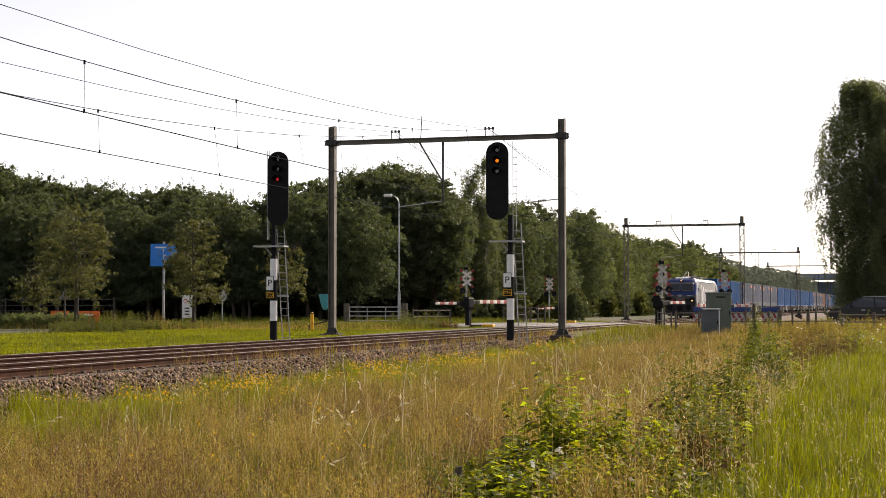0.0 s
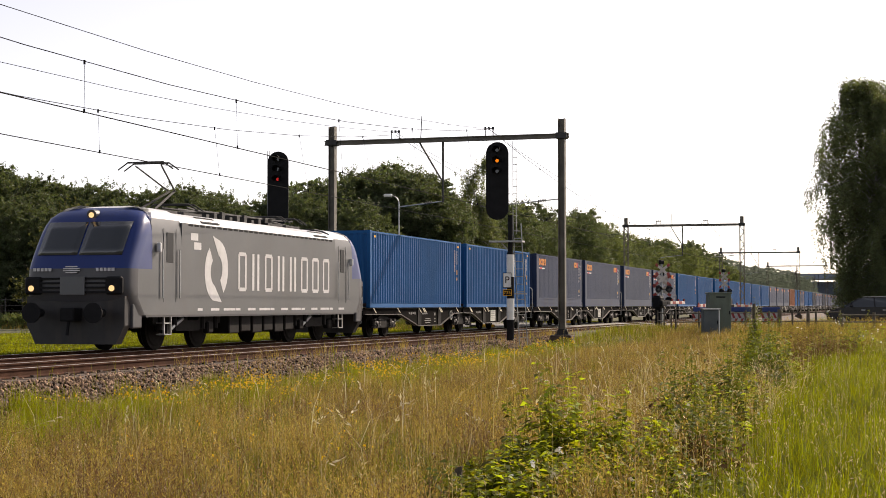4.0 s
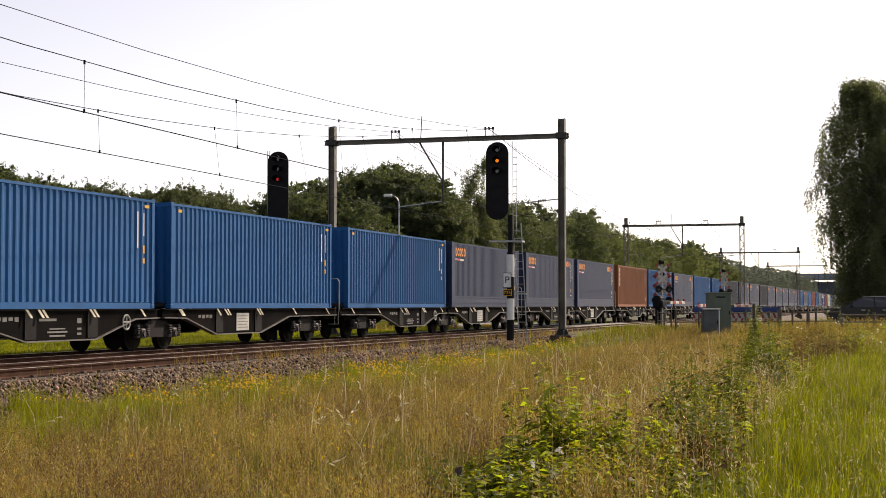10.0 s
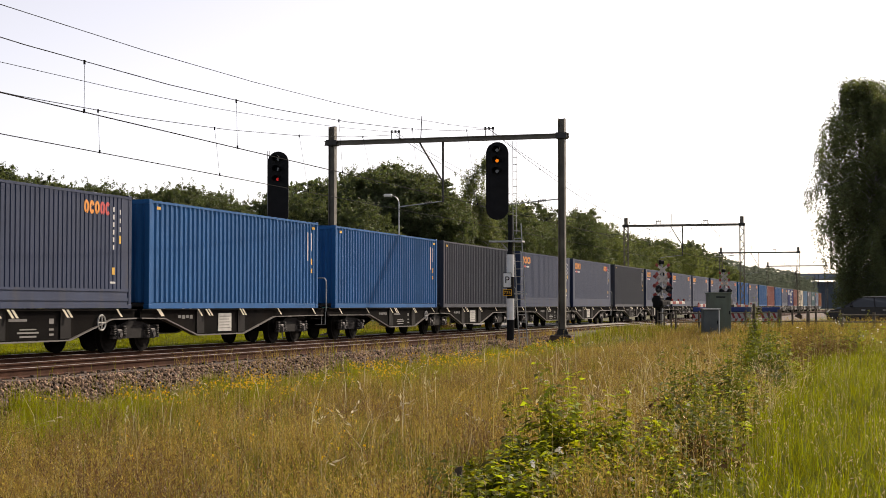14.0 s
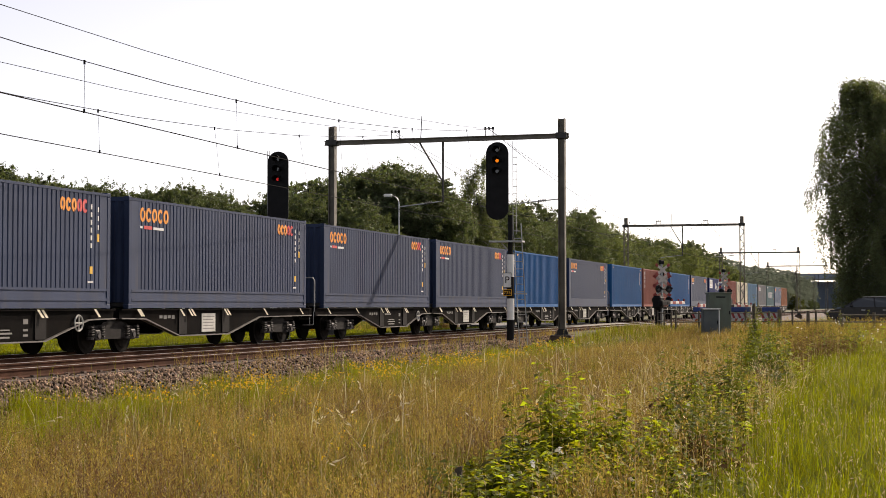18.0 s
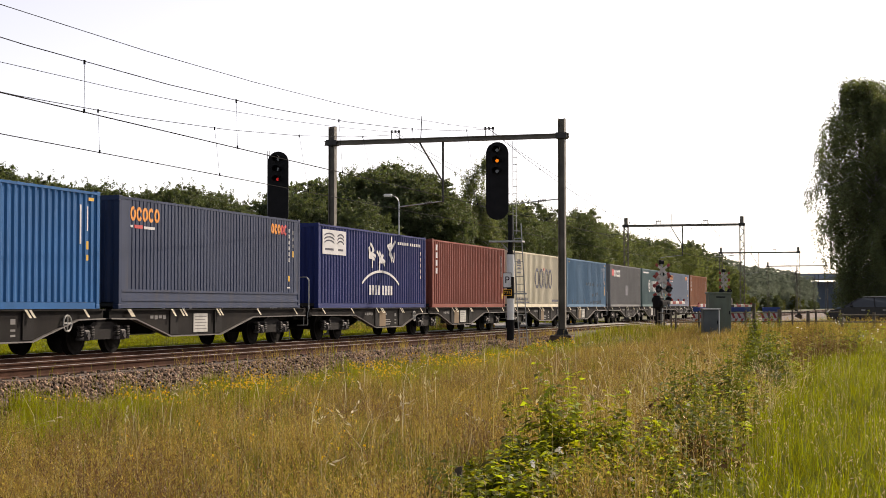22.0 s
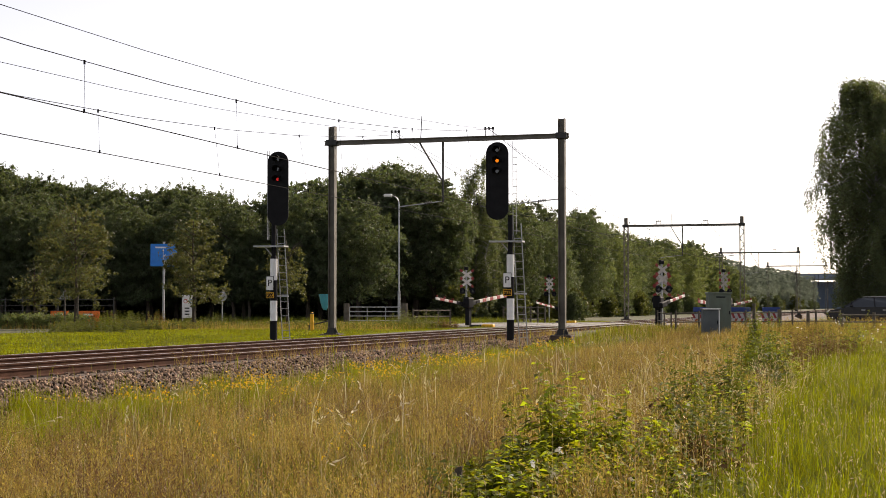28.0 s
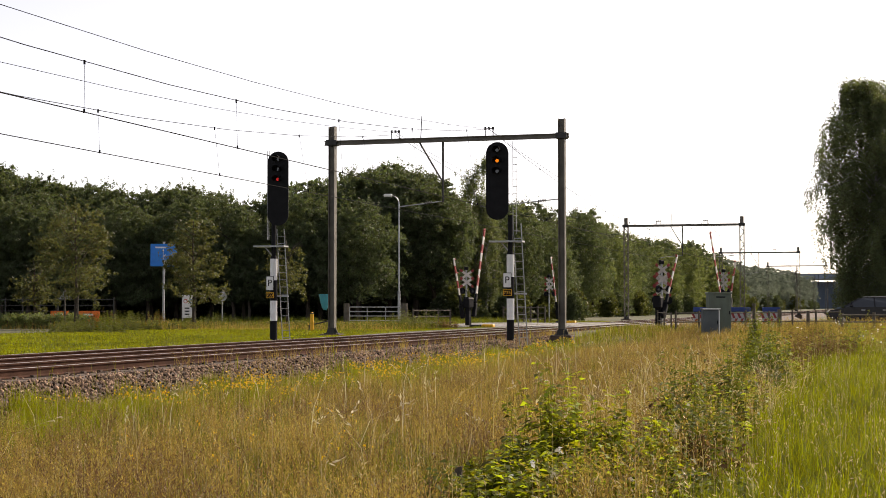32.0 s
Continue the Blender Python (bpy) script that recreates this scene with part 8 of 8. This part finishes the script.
def build_flowers():
    rng = np.random.default_rng(91)
    x, y = -13.0 + 2.6 * rng.random(420), 21 + 26 * rng.random(420)
    keep = rng.random(420) < smooth01(0.42, 0.62, patch(x, y, 0.9, 23)) * 0.95 + 0.08
    keep &= x > -12.85
    x, y = x[keep], y[keep]
    flower_bed("yellow_flowers", "yellow wild flowers near the ballast", x, y, rng.uniform(0.35, 0.62, len(x)), PETAL_YELLOW, 0.014, 92, 6, 0.09)
    x, y = -13.1 + 1.2 * rng.random(16), 52 + 8 * rng.random(16)
    flower_bed("yellow_ragwort", "yellow flowers round the signal's foot", x, y, rng.uniform(0.4, 0.7, 16), PETAL_YELLOW, 0.018, 93)
    x, y = -10 + 5 * rng.random(30), 13 + 12 * rng.random(30)
    flower_bed("scattered_yellow_flowers", "single yellow flowers in the dry field", x, y, rng.uniform(0.3, 0.5, 30), PETAL_YELLOW, 0.012, 94, 3, 0.04)
    x, y = -3.2 + 2.6 * rng.random(12), 42 + 18 * rng.random(12)
    flower_bed("white_flowers", "white bindweed flowers on the verge weeds", x, y, rng.uniform(0.8, 1.3, 12), PETAL_WHITE, 0.022, 95, 2, 0.15)
    x, y = np.array([-3.1, -3.35, -3.0, -2.6]), np.array([13.0, 13.3, 13.6, 14.3])
    flower_bed("white_bindweed", "white bindweed flowers among the nettles", x, y, np.array([0.42, 0.3, 0.5, 0.4]), PETAL_WHITE, 0.03, 96, 1, 0.02)


build_flowers()


def build_tall_stems():
    rng = np.random.default_rng(101)
    n = 200
    x, y = strip(rng, n, -12.5, -2.0, 12, 60, 1.5)
    blades("tall_straw_stems", x, y, rng.uniform(0.7, 1.1, len(x)), 0.006 + 0.00025 * y, BLADE_STRAW, "tall pale dry grass culms standing above the field", rng, 0.6, 6, 0.05)
    # single bleached culms leaning out of the field
    x, y = strip(rng, 110, -11.0, -2.2, 12, 44, 1.3)
    blades("leaning_culms", x, y, rng.uniform(0.75, 1.15, len(x)), 0.008 + 0.0003 * y, BLADE_CULM, "bleached grass culms leaning over the dry field", rng, 1.1, 7, 0.07)
    # bent straw stalks round the nettles
    x, y = strip(rng, 420, -3.8, -1.9, 14, 32, 1.3)
    blades("bent_straw_stalks", x, y, rng.uniform(0.6, 1.05, len(x)), 0.005 + 0.0002 * y, BLADE_STRAW, "bleached bent straw stalks among the weeds", rng, 1.2, 4, 0.06)
    # fallen straw and seed heads in the verge
    x, y = strip(rng, 1500, -4.2, 1.0, 11, 60, 1.6)
    blades("verge_seed_heads", x, y, rng.uniform(0.4, 0.7, len(x)), 0.002 + 0.0001 * y, BLADE_STRAW, "pale seed heads above the verge grass", rng, 0.5, 4, 0.045)
    # dry weeds rooted in the ballast shoulder
    x, y = tufts(rng, 1300, -15.6, -13.9, 30, 84, 1.0, 6, 0.05)
    blades("ballast_weeds", x, y, rng.uniform(0.15, 0.42, len(x)), 0.003 + 0.00016 * y, BLADE_DRY, "dry weeds rooted in the ballast shoulder", rng, 0.7, 3, 0.04, np.where(x > -14.55, RAIL - 0.13 - (x + 14.55) * 0.486, RAIL - 0.14))
    # rough tussocks between the track and the wood
    x, y = strip(rng, 40000, -56, -25.5, 77, 118, 1.0)
    keep = (patch(x, y, 0.3, 5) > 0.45) | ((y > 80) & (y < 89))
    keep &= ~((y > 87.0 - 0.12 * (x + 20)) & (y < 107 - 0.12 * (x + 20)))
    x, y = x[keep], y[keep]
    blades("rough_tussocks", x, y, rng.uniform(0.2, 0.6, len(x)), np.full(len(x), 0.02), BLADE_MID, "rough uncut grass before the wood", rng, 0.5)
    x, y = strip(rng, 5000, -50, -25.5, 74, 89, 1.0)
    blades("dry_tussocks", x, y, rng.uniform(0.15, 0.4, len(x)), np.full(len(x), 0.014), BLADE_DRY, "dry brown stems before the hedge", rng, 0.4, 2, 0.1)


build_tall_stems()



def motions():
    """The train runs through at about 98 km/h; the barriers rise after it."""
    run = [(0.0, 163.8), (2.0, 108.9), (3.5, 67.7), (6.0, -0.5), (9.0, -82.7), (13.0, -191.85), (17.0, -300.85), (21.0, -409.3), (25.0, -517.35), (32.0, -705.9)]
    for ob, along in MOVERS:
        z = ob.location.z
        walk(ob, [(t, pose(FAR, y + along, z)) for t, y in run])
    for boom, arcs in BOOMS:
        p = boom.matrix_basis.translation
        walk(boom, [(t, pose(p.x, p.y, p.z, a)) for t, a in ((0.0, arcs[0][1]),) + arcs])


motions()
